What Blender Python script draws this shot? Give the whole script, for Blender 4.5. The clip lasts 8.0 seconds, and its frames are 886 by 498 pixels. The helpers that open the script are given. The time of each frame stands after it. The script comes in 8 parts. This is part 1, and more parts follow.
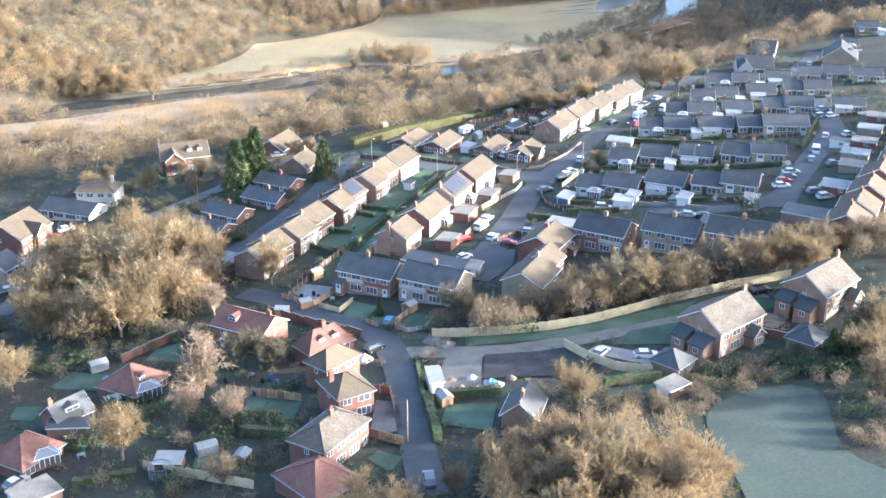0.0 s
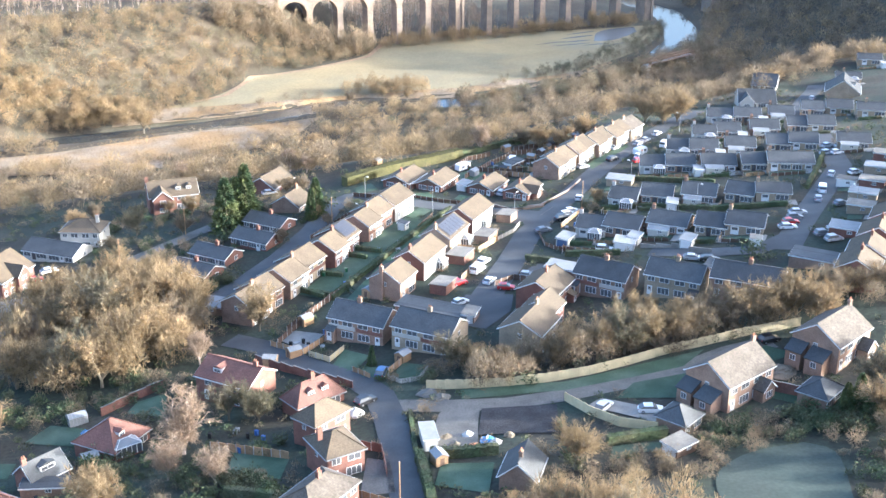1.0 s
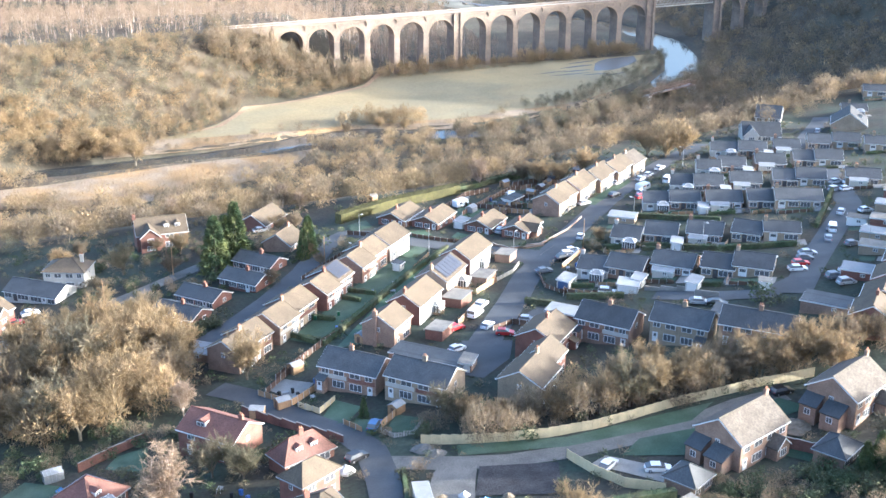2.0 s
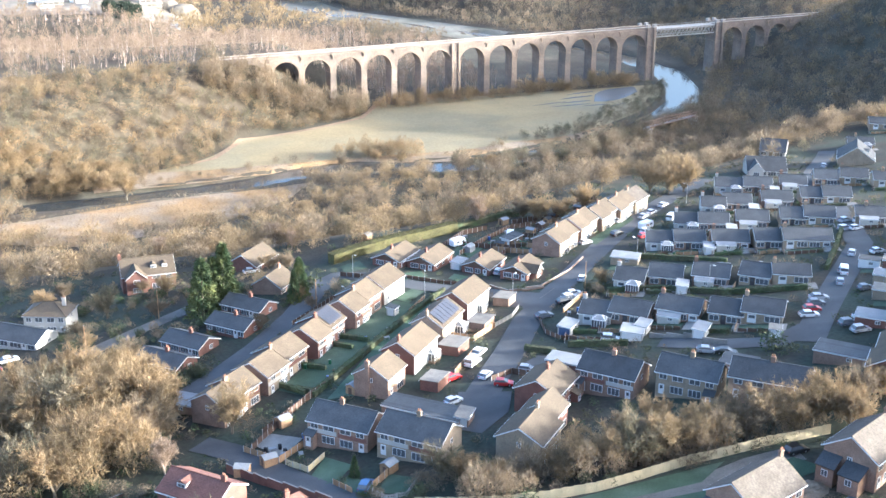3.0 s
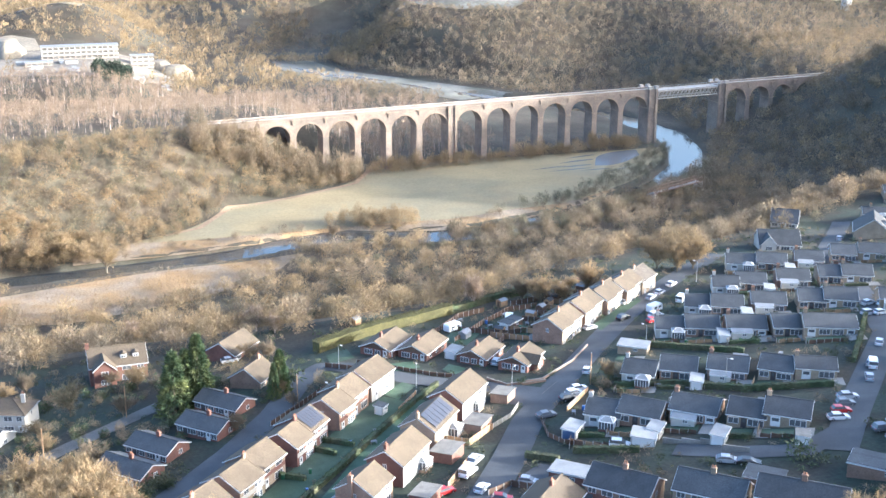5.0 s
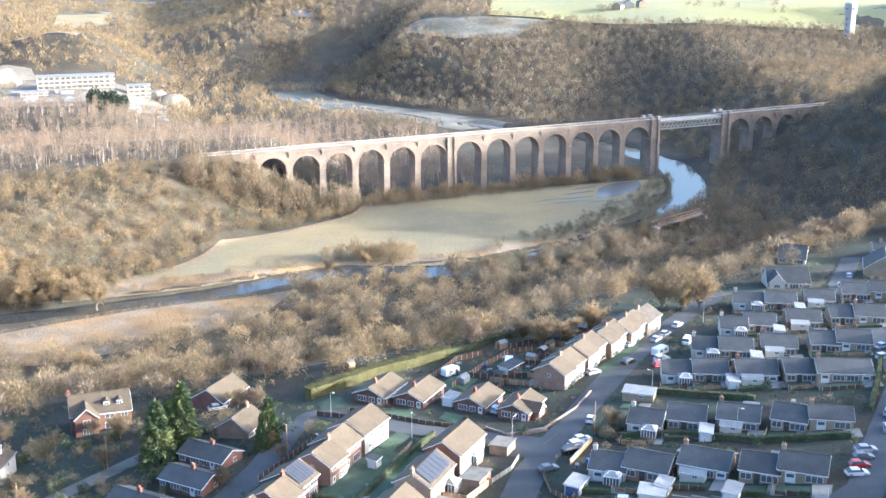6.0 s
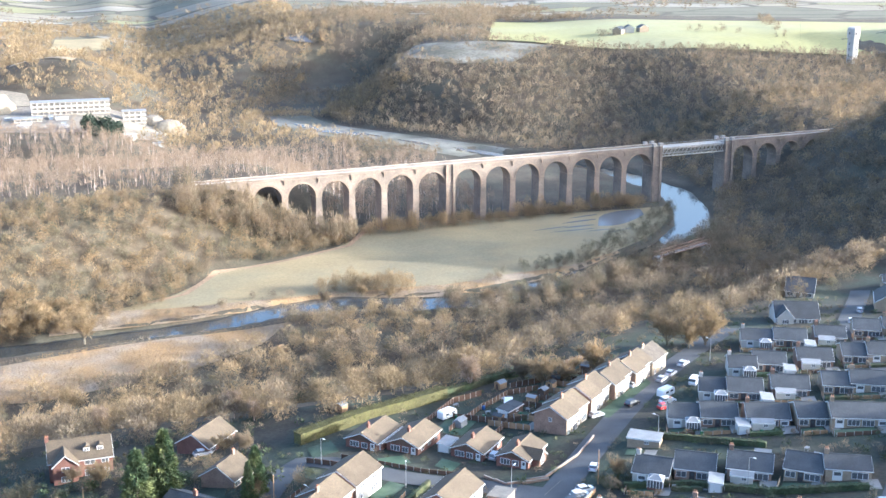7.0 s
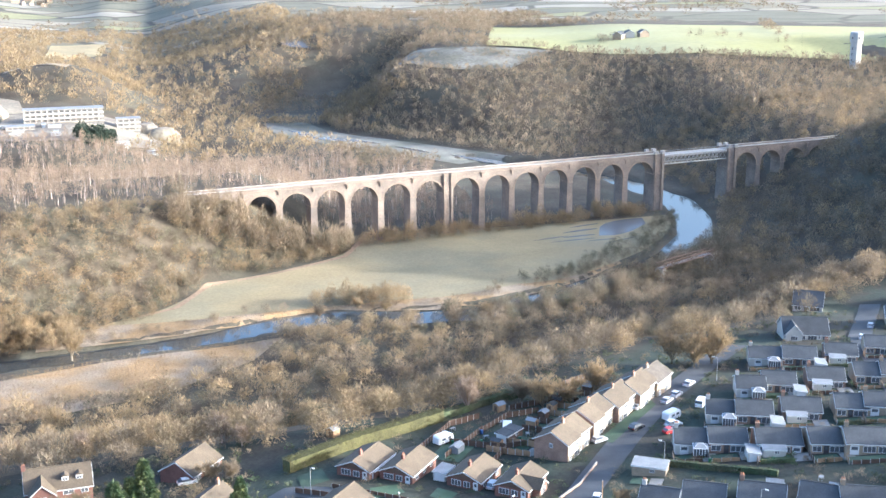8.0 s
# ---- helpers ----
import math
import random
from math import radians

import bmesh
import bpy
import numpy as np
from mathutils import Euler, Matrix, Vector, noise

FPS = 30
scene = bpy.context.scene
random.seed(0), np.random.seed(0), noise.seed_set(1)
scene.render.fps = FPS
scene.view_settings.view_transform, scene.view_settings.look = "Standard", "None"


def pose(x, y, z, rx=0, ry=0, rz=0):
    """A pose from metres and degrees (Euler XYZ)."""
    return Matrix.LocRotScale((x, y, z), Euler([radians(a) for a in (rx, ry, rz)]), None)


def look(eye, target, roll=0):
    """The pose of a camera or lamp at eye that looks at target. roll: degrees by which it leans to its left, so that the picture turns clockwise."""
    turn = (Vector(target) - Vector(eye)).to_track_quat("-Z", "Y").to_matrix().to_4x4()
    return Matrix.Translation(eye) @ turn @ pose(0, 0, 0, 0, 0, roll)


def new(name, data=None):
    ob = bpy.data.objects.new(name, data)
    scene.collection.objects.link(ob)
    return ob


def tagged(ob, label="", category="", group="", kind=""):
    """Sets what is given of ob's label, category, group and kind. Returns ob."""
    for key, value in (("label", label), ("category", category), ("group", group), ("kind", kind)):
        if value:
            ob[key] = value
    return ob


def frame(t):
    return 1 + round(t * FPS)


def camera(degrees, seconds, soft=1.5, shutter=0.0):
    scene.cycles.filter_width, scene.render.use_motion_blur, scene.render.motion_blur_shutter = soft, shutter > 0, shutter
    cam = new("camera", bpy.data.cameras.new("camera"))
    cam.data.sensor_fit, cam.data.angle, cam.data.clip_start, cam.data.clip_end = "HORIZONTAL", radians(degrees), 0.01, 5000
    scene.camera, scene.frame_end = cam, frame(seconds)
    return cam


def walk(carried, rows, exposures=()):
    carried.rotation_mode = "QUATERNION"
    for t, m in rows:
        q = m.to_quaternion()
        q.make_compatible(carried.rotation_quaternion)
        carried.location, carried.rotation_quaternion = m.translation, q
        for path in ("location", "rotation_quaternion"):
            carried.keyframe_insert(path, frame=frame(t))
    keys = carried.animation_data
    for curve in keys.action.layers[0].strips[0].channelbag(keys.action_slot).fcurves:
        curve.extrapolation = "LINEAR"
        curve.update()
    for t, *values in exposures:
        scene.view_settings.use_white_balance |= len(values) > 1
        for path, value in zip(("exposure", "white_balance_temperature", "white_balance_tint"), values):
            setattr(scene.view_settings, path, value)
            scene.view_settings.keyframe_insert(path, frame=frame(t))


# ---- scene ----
cam = camera(40.0, 8.0)
PATH = [
    (0, (-120.533, -222.452, 130.006), (-120.0822, -220.6659, 129.2285), 0.04),
    (0.5, (-118.956, -217.223, 129.802), (-118.5008, -215.4286, 129.0444), 0.07),
    (1, (-117.348, -211.800, 129.644), (-116.8885, -209.9979, 128.9077), 0.08),
    (1.5, (-115.602, -206.089, 129.389), (-115.1398, -204.2797, 128.6723), 0.10),
    (3, (-109.869, -188.063, 129.156), (-109.3996, -186.2330, 128.4988), 0.12),
    (3.5, (-107.977, -182.021, 129.252), (-107.5061, -180.1844, 128.6164), 0.10),
    (4, (-106.063, -175.946, 129.381), (-105.5897, -174.1028, 128.7666), 0.10),
    (4.5, (-104.103, -169.604, 129.508), (-103.6269, -167.7549, 128.9135), 0.08),
    (6, (-97.836, -150.830, 129.762), (-97.3568, -148.9623, 129.2298), -0.02),
    (6.5, (-95.705, -144.442, 129.842), (-95.2244, -142.5693, 129.3295), -0.02),
    (7, (-93.500, -138.073, 129.884), (-93.0191, -136.1965, 129.3882), -0.04),
    (7.5, (-91.335, -131.658, 129.870), (-90.8531, -129.7797, 129.3795), -0.12),
    (8, (-89.144, -125.316, 129.788), (-88.6624, -123.4376, 129.2991), -0.17),
]
walk(cam, [(t, look(eye, target, roll)) for t, eye, target, roll in PATH], exposures=[(0.0, 2.5, 4850, 10), (3.5, 2.42, 4850, 10), (8.0, 2.24, 4750, 10)])

# low winter sun from the right, blue sky
SUN_AZ, SUN_EL = 16.0, 12.2
sky_world = bpy.data.worlds.new("winter_sky")
scene.world = sky_world
sky_world.use_nodes = True
wn = sky_world.node_tree.nodes
sky = wn.new("ShaderNodeTexSky")
sky.sky_type = "NISHITA"
sky.sun_disc = False
sky.sun_elevation = radians(SUN_EL)
sky.sun_rotation = radians(90 + SUN_AZ)
sky.air_density, sky.dust_density, sky.ozone_density = 0.9, 6.0, 0.3
wn["Background"].inputs["Strength"].default_value = 0.15
sky_world.node_tree.links.new(sky.outputs[0], wn["Background"].inputs["Color"])
sun_data = bpy.data.lights.new("sun", "SUN")
sun_data.energy, sun_data.angle, sun_data.color = 3.6, radians(0.6), (1.0, 0.82, 0.58)
sun = new("sun", sun_data)
sun.matrix_world = look((400 * math.cos(radians(SUN_AZ)), -400 * math.sin(radians(SUN_AZ)), 400 * math.tan(radians(SUN_EL))), (0, 0, 0))


# ---- materials ----
MATS = {}


def mat(name, color, rough=0.8, spread=0.25, scale=0.6, fine=0.15, fine_scale=9.0, bump=0.0, metal=0.0, piece=0.0, tint=None, tint_scale=0.05):
    """A procedural surface: base colour, varied by noise at two scales, by piece, and towards a second tint in large patches."""
    if name in MATS:
        return MATS[name]
    m = bpy.data.materials.new(name)
    m.use_nodes = True
    n, l = m.node_tree.nodes, m.node_tree.links
    bsdf = n["Principled BSDF"]
    geo = n.new("ShaderNodeNewGeometry")
    col = n.new("ShaderNodeRGB")
    col.outputs[0].default_value = (*color, 1)
    last = col.outputs[0]
    if tint:
        big = n.new("ShaderNodeTexNoise")
        big.inputs["Scale"].default_value, big.inputs["Detail"].default_value = tint_scale, 4
        l.new(geo.outputs["Position"], big.inputs["Vector"])
        r = n.new("ShaderNodeMapRange")
        r.inputs["From Min"].default_value, r.inputs["From Max"].default_value = 0.42, 0.60
        l.new(big.outputs["Fac"], r.inputs["Value"])
        mix = n.new("ShaderNodeMix")
        mix.data_type = "RGBA"
        l.new(r.outputs["Result"], mix.inputs["Factor"])
        l.new(last, mix.inputs["A"])
        mix.inputs["B"].default_value = (*tint, 1)
        last = mix.outputs["Result"]
    for amount, size in ((spread, scale), (fine, fine_scale)):
        if not amount:
            continue
        tex = n.new("ShaderNodeTexNoise")
        tex.inputs["Scale"].default_value, tex.inputs["Detail"].default_value = size, 3
        l.new(geo.outputs["Position"], tex.inputs["Vector"])
        r = n.new("ShaderNodeMapRange")
        r.inputs["From Min"].default_value, r.inputs["From Max"].default_value = 0.3, 0.7
        r.inputs["To Min"].default_value, r.inputs["To Max"].default_value = 1 - amount, 1 + amount
        l.new(tex.outputs["Fac"], r.inputs["Value"])
        hsv = n.new("ShaderNodeHueSaturation")
        l.new(r.outputs["Result"], hsv.inputs["Value"])
        l.new(last, hsv.inputs["Color"])
        last = hsv.outputs["Color"]
    if piece:
        info = n.new("ShaderNodeObjectInfo")
        r = n.new("ShaderNodeMapRange")
        r.inputs["To Min"].default_value, r.inputs["To Max"].default_value = 1 - piece, 1 + piece
        l.new(info.outputs["Random"], r.inputs["Value"])
        hsv = n.new("ShaderNodeHueSaturation")
        l.new(r.outputs["Result"], hsv.inputs["Value"])
        l.new(last, hsv.inputs["Color"])
        last = hsv.outputs["Color"]
    l.new(last, bsdf.inputs["Base Color"])
    bsdf.inputs["Roughness"].default_value, bsdf.inputs["Metallic"].default_value = rough, metal
    if bump:
        tex = n.new("ShaderNodeTexNoise")
        tex.inputs["Scale"].default_value, tex.inputs["Detail"].default_value = fine_scale, 4
        l.new(geo.outputs["Position"], tex.inputs["Vector"])
        b = n.new("ShaderNodeBump")
        b.inputs["Strength"].default_value, b.inputs["Distance"].default_value = min(1.0, bump), 0.1
        l.new(tex.outputs["Fac"], b.inputs["Height"])
        l.new(b.outputs["Normal"], bsdf.inputs["Normal"])
    MATS[name] = m
    return m


def courses(m, axis_z, height, depth=0.35, dark=0.75):
    """Adds level courses (tiles, bricks) of the given height to a material, as relief and thin darker joints."""
    n, l = m.node_tree.nodes, m.node_tree.links
    bsdf = n["Principled BSDF"]
    co = n.new("ShaderNodeTexCoord")
    sep = n.new("ShaderNodeSeparateXYZ")
    l.new(co.outputs["Object"], sep.inputs[0])
    mul = n.new("ShaderNodeMath")
    mul.operation = "DIVIDE"
    l.new(sep.outputs["Z"], mul.inputs[0])
    mul.inputs[1].default_value = height
    fr = n.new("ShaderNodeMath")
    fr.operation = "FRACT"
    l.new(mul.outputs[0], fr.inputs[0])
    gt = n.new("ShaderNodeMath")
    gt.operation = "GREATER_THAN"
    l.new(fr.outputs[0], gt.inputs[0])
    gt.inputs[1].default_value = 0.18
    r = n.new("ShaderNodeMapRange")
    r.inputs["To Min"].default_value, r.inputs["To Max"].default_value = dark, 1.0
    l.new(gt.outputs[0], r.inputs["Value"])
    hsv = n.new("ShaderNodeHueSaturation")
    old = bsdf.inputs["Base Color"].links[0].from_socket
    l.new(old, hsv.inputs["Color"])
    l.new(r.outputs["Result"], hsv.inputs["Value"])
    l.new(hsv.outputs["Color"], bsdf.inputs["Base Color"])
    b = n.new("ShaderNodeBump")
    b.inputs["Strength"].default_value, b.inputs["Distance"].default_value = depth, 0.05
    l.new(fr.outputs[0], b.inputs["Height"])
    l.new(b.outputs["Normal"], bsdf.inputs["Normal"])
    return m


def glass_mat(name, color, rough=0.08):
    m = bpy.data.materials.new(name)
    m.use_nodes = True
    b = m.node_tree.nodes["Principled BSDF"]
    b.inputs["Base Color"].default_value = (*color, 1)
    b.inputs["Roughness"].default_value = rough
    b.inputs["Specular IOR Level"].default_value = 0.8
    MATS[name] = m
    return m


BRICK_RED = courses(mat("red_brick", (0.20, 0.10, 0.074), 0.85, 0.18, 0.5, 0.2, 5, piece=0.12), True, 0.15, 0.2, 0.85)
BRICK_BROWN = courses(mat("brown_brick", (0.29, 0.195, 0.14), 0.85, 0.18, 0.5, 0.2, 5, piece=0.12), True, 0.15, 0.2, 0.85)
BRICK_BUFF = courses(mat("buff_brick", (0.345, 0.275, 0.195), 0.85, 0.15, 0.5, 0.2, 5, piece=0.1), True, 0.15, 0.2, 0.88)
RENDER_WHITE = mat("white_render", (0.50, 0.48, 0.435), 0.8, 0.08, 0.4, 0.06, 4)
ROOF_BROWN = courses(mat("brown_roof_tiles", (0.106, 0.081, 0.052), 0.75, 0.15, 0.35, 0.25, 3.5, piece=0.12), True, 0.16, 0.5, 0.78)
ROOF_GREY = courses(mat("grey_roof_tiles", (0.064, 0.067, 0.070), 0.6, 0.18, 0.35, 0.25, 3.5, piece=0.18), True, 0.16, 0.5, 0.78)
ROOF_RED = courses(mat("red_roof_tiles", (0.165, 0.078, 0.057), 0.75, 0.18, 0.35, 0.25, 3.5, piece=0.12), True, 0.16, 0.5, 0.78)
ROOF_TAN = courses(mat("lichened_roof_tiles", (0.105, 0.088, 0.07), 0.8, 0.2, 0.5, 0.3, 2.5, piece=0.1), True, 0.16, 0.5, 0.78)
ROOF_FELT = mat("pale_felt_roofing", (0.19, 0.175, 0.15), 0.85, 0.2, 0.5, 0.15, 4, piece=0.25)
ROOF_WHITE = mat("frosted_white_roofing", (0.25, 0.258, 0.265), 0.7, 0.12, 0.5, 0.1, 4)
UPVC = mat("white_plastic", (0.72, 0.72, 0.71), 0.4, 0.04, 1.0, 0.0)
GLASS = glass_mat("window_glass", (0.12, 0.125, 0.135))
DARK_DOOR = mat("dark_painted_wood", (0.06, 0.05, 0.05), 0.5, 0.15, 2.0, 0.0)
CLAY = mat("terracotta", (0.42, 0.21, 0.12), 0.8, 0.1, 3.0, 0.1)
SOLAR = glass_mat("solar_glass", (0.05, 0.052, 0.065), 0.3)
STONE = mat("viaduct_brick", (0.27, 0.215, 0.17), 0.88, 0.22, 0.12, 0.2, 1.5, tint=(0.20, 0.165, 0.135), tint_scale=0.08)
STONE_PALE = mat("pale_coping_stone", (0.44, 0.39, 0.33), 0.8, 0.15, 0.3, 0.12, 3)
IRON = mat("painted_iron", (0.46, 0.42, 0.36), 0.6, 0.15, 0.5, 0.1, 4)
TARMAC = mat("frosty_tarmac", (0.054, 0.057, 0.062), 0.75, 0.22, 0.12, 0.12, 3.0, tint=(0.08, 0.082, 0.086), tint_scale=0.09)
CONCRETE = mat("concrete", (0.25, 0.235, 0.21), 0.85, 0.2, 0.3, 0.15, 4)
GRAVEL = mat("pale_gravel", (0.14, 0.132, 0.118), 0.9, 0.22, 0.25, 0.25, 4, bump=0.6)
BLACK_SOIL = mat("black_turned_soil", (0.035, 0.033, 0.035), 0.9, 0.4, 0.3, 0.35, 3, bump=1.0)
GROUND = mat("winter_ground", (0.034, 0.045, 0.030), 0.95, 0.35, 0.07, 0.3, 1.2, bump=0.8, tint=(0.042, 0.038, 0.027), tint_scale=0.06)
LAWN = mat("frosted_lawn", (0.052, 0.088, 0.050), 0.9, 0.22, 0.2, 0.2, 5, bump=0.4, piece=0.22, tint=(0.068, 0.098, 0.066), tint_scale=0.1)
FIELD = mat("frosted_meadow", (0.272, 0.216, 0.112), 0.9, 0.14, 0.03, 0.12, 1.0, bump=0.3, tint=(0.22, 0.19, 0.112), tint_scale=0.02)
REED = mat("frosted_reed_bed", (0.265, 0.175, 0.082), 0.95, 0.25, 0.06, 0.3, 1.5, bump=1.0, tint=(0.26, 0.205, 0.14), tint_scale=0.05)
TRACK = mat("worn_earth", (0.27, 0.19, 0.12), 0.95, 0.2, 0.1, 0.2, 1.0)
BRIGHT_FIELD = mat("bright_green_field", (0.30, 0.285, 0.11), 0.9, 0.1, 0.01, 0.08, 0.2, tint=(0.30, 0.29, 0.15), tint_scale=0.006)
SPOIL = mat("bare_limestone", (0.29, 0.245, 0.175), 0.9, 0.2, 0.04, 0.2, 0.4, bump=0.8)
WOOD = mat("fence_timber", (0.34, 0.22, 0.12), 0.85, 0.2, 0.6, 0.2, 6, piece=0.2)
WOOD_PALE = mat("new_fence_timber", (0.60, 0.50, 0.30), 0.8, 0.1, 0.5, 0.12, 6, piece=0.08)
WOOD_DARK = mat("stained_timber", (0.12, 0.075, 0.05), 0.85, 0.2, 0.6, 0.2, 6, piece=0.2)
POST = mat("concrete_post", (0.45, 0.43, 0.40), 0.85, 0.1, 1.0, 0.1)
BARK = mat("tree_bark", (0.20, 0.165, 0.115), 0.9, 0.25, 0.8, 0.2, 6)
# tan and brown also put sun and shade into the woods' colour
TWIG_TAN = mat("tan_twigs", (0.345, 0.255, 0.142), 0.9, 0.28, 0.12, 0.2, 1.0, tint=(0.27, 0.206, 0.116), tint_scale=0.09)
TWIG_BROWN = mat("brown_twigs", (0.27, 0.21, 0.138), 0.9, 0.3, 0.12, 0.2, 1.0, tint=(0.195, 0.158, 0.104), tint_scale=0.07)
TWIG_PINK = mat("birch_twigs", (0.33, 0.25, 0.175), 0.9, 0.22, 0.12, 0.2, 1.0)
TWIG_OLIVE = mat("ivy_and_twigs", (0.16, 0.145, 0.09), 0.9, 0.3, 0.15, 0.25, 1.0, tint=(0.24, 0.20, 0.13), tint_scale=0.08)


def light_through(m, share):
    """Thin round twigs and leaves: part of the light that falls on the far side shows on the near one."""
    n, l = m.node_tree.nodes, m.node_tree.links
    thin = n.new("ShaderNodeBsdfTranslucent")
    l.new(n["Principled BSDF"].inputs["Base Color"].links[0].from_socket, thin.inputs["Color"])
    mix = n.new("ShaderNodeMixShader")
    mix.inputs["Fac"].default_value = share
    l.new(n["Principled BSDF"].outputs[0], mix.inputs[1])
    l.new(thin.outputs[0], mix.inputs[2])
    l.new(mix.outputs[0], n["Material Output"].inputs["Surface"])


for m_ in (TWIG_TAN, TWIG_BROWN, TWIG_PINK, TWIG_OLIVE):
    light_through(m_, 0.34)
BIRCH_BARK = mat("birch_bark", (0.55, 0.45, 0.38), 0.8, 0.2, 0.8, 0.2, 6)
# the yellow-green tint puts the conifers' sunlit side into the colour, in patches
NEEDLES = mat("conifer_needles", (0.05, 0.08, 0.03), 0.8, 0.3, 0.3, 0.3, 2, tint=(0.105, 0.12, 0.036), tint_scale=0.25)
LEAVES = mat("hedge_leaves", (0.07, 0.095, 0.04), 0.8, 0.3, 0.3, 0.3, 2, tint=(0.10, 0.10, 0.05), tint_scale=0.2)
LEAVES_YELLOW = mat("golden_hedge_leaves", (0.10, 0.093, 0.03), 0.8, 0.25, 0.3, 0.3, 2)
TYRE = mat("tyre_rubber", (0.02, 0.02, 0.02), 0.8, 0.1, 2, 0.0)
RIM = mat("alloy", (0.5, 0.5, 0.5), 0.35, 0.05, 2, 0.0, metal=0.8)
STEEL = mat("galvanised_steel", (0.38, 0.39, 0.40), 0.5, 0.1, 2, 0.0, metal=0.5)
WATER = glass_mat("river_water", (0.05, 0.055, 0.055), 0.04)
WATER.node_tree.nodes["Principled BSDF"].inputs["Specular IOR Level"].default_value = 1.0
ICE = glass_mat("flood_ice", (0.16, 0.165, 0.17), 0.22)
FROST_GRASS = mat("frosted_rough_grass", (0.048, 0.068, 0.055), 0.9, 0.25, 0.06, 0.15, 1.5, bump=0.3, tint=(0.062, 0.078, 0.064), tint_scale=0.04)
QUARRY_FLOOR = mat("quarry_floor", (0.26, 0.225, 0.17), 0.9, 0.25, 0.05, 0.25, 0.5, bump=0.6, tint=(0.17, 0.15, 0.12), tint_scale=0.03)


def farmland_mat():
    """Distant fields: a patchwork of winter crops, pasture and stubble with dark hedges between."""
    m = mat("distant_farmland", (0.2, 0.18, 0.12), 0.95, 0.15, 0.012, 0.12, 0.15)
    n, l = m.node_tree.nodes, m.node_tree.links
    geo = next(q for q in n if q.bl_idname == "ShaderNodeNewGeometry")
    base = next(q for q in n if q.bl_idname == "ShaderNodeRGB")
    warp = n.new("ShaderNodeMapping")
    warp.inputs["Scale"].default_value = (0.0062, 0.0105, 0.0)
    warp.inputs["Rotation"].default_value = (0, 0, 0.35)
    l.new(geo.outputs["Position"], warp.inputs["Vector"])
    cells = n.new("ShaderNodeTexVoronoi")
    cells.inputs["Scale"].default_value = 1.0
    cells.inputs["Randomness"].default_value = 0.7
    l.new(warp.outputs["Vector"], cells.inputs["Vector"])
    sep = n.new("ShaderNodeSeparateColor")
    l.new(cells.outputs["Color"], sep.inputs["Color"])
    crops = n.new("ShaderNodeValToRGB")
    crops.color_ramp.interpolation = "CONSTANT"
    stops = ((0.0, (0.17, 0.155, 0.10)), (0.3, (0.23, 0.205, 0.15)), (0.5, (0.13, 0.125, 0.085)), (0.72, (0.21, 0.205, 0.10)), (0.86, (0.26, 0.24, 0.19)))
    while len(crops.color_ramp.elements) < len(stops):
        crops.color_ramp.elements.new(1.0)
    for e, (at_, c) in zip(crops.color_ramp.elements, stops):
        e.position, e.color = at_, (*c, 1)
    l.new(sep.outputs[0], crops.inputs["Fac"])
    rim = n.new("ShaderNodeTexVoronoi")
    rim.feature = "DISTANCE_TO_EDGE"
    rim.inputs["Scale"].default_value = 1.0
    rim.inputs["Randomness"].default_value = 0.7
    l.new(warp.outputs["Vector"], rim.inputs["Vector"])
    step = n.new("ShaderNodeMapRange")
    step.inputs["From Min"].default_value, step.inputs["From Max"].default_value = 0.02, 0.045
    l.new(rim.outputs["Distance"], step.inputs["Value"])
    mix = n.new("ShaderNodeMix")
    mix.data_type = "RGBA"
    l.new(step.outputs["Result"], mix.inputs["Factor"])
    mix.inputs["A"].default_value = (0.075, 0.066, 0.045, 1)
    l.new(crops.outputs["Color"], mix.inputs["B"])
    for link in list(base.outputs[0].links):
        l.new(mix.outputs["Result"], link.to_socket)
    return m


PALE_GRASS = mat("pale_dry_hill_grass", (0.30, 0.245, 0.13), 0.9, 0.2, 0.02, 0.15, 0.3)
ROUGH_FROST = mat("frosted_rough_slope", (0.21, 0.195, 0.15), 0.9, 0.25, 0.05, 0.25, 0.4, tint=(0.14, 0.125, 0.085), tint_scale=0.03)
FROST_MEADOW = mat("frost_white_meadow", (0.20, 0.19, 0.155), 0.9, 0.2, 0.05, 0.15, 0.6, tint=(0.13, 0.125, 0.09), tint_scale=0.03)
LITTER = mat("woodland_leaf_litter", (0.085, 0.066, 0.042), 0.95, 0.3, 0.06, 0.3, 1.0, bump=0.8, tint=(0.07, 0.062, 0.04), tint_scale=0.03)
FARMLAND = farmland_mat()


def paint(name, color):
    if name in MATS:
        return MATS[name]
    m = mat(name, color, 0.3, 0.03, 1.0, 0.0)
    m.node_tree.nodes["Principled BSDF"].inputs["Coat Weight"].default_value = 0.6
    return m


# water: fine ripples break up the mirror
wn_ = WATER.node_tree.nodes
rip = wn_.new("ShaderNodeTexNoise")
rip.inputs["Scale"].default_value, rip.inputs["Detail"].default_value = 0.6, 3
rb = wn_.new("ShaderNodeBump")
rb.inputs["Strength"].default_value, rb.inputs["Distance"].default_value = 0.15, 0.05
WATER.node_tree.links.new(rip.outputs["Fac"], rb.inputs["Height"])
WATER.node_tree.links.new(rb.outputs["Normal"], wn_["Principled BSDF"].inputs["Normal"])


# ---- building helpers ----
def mesh_of(name, verts, faces, material, smooth=False):
    me = bpy.data.meshes.new(name)
    me.from_pydata([tuple(map(float, v)) for v in verts], [], faces)
    me.materials.append(material)
    if smooth:
        me.shade_smooth()
    me.update()
    return me


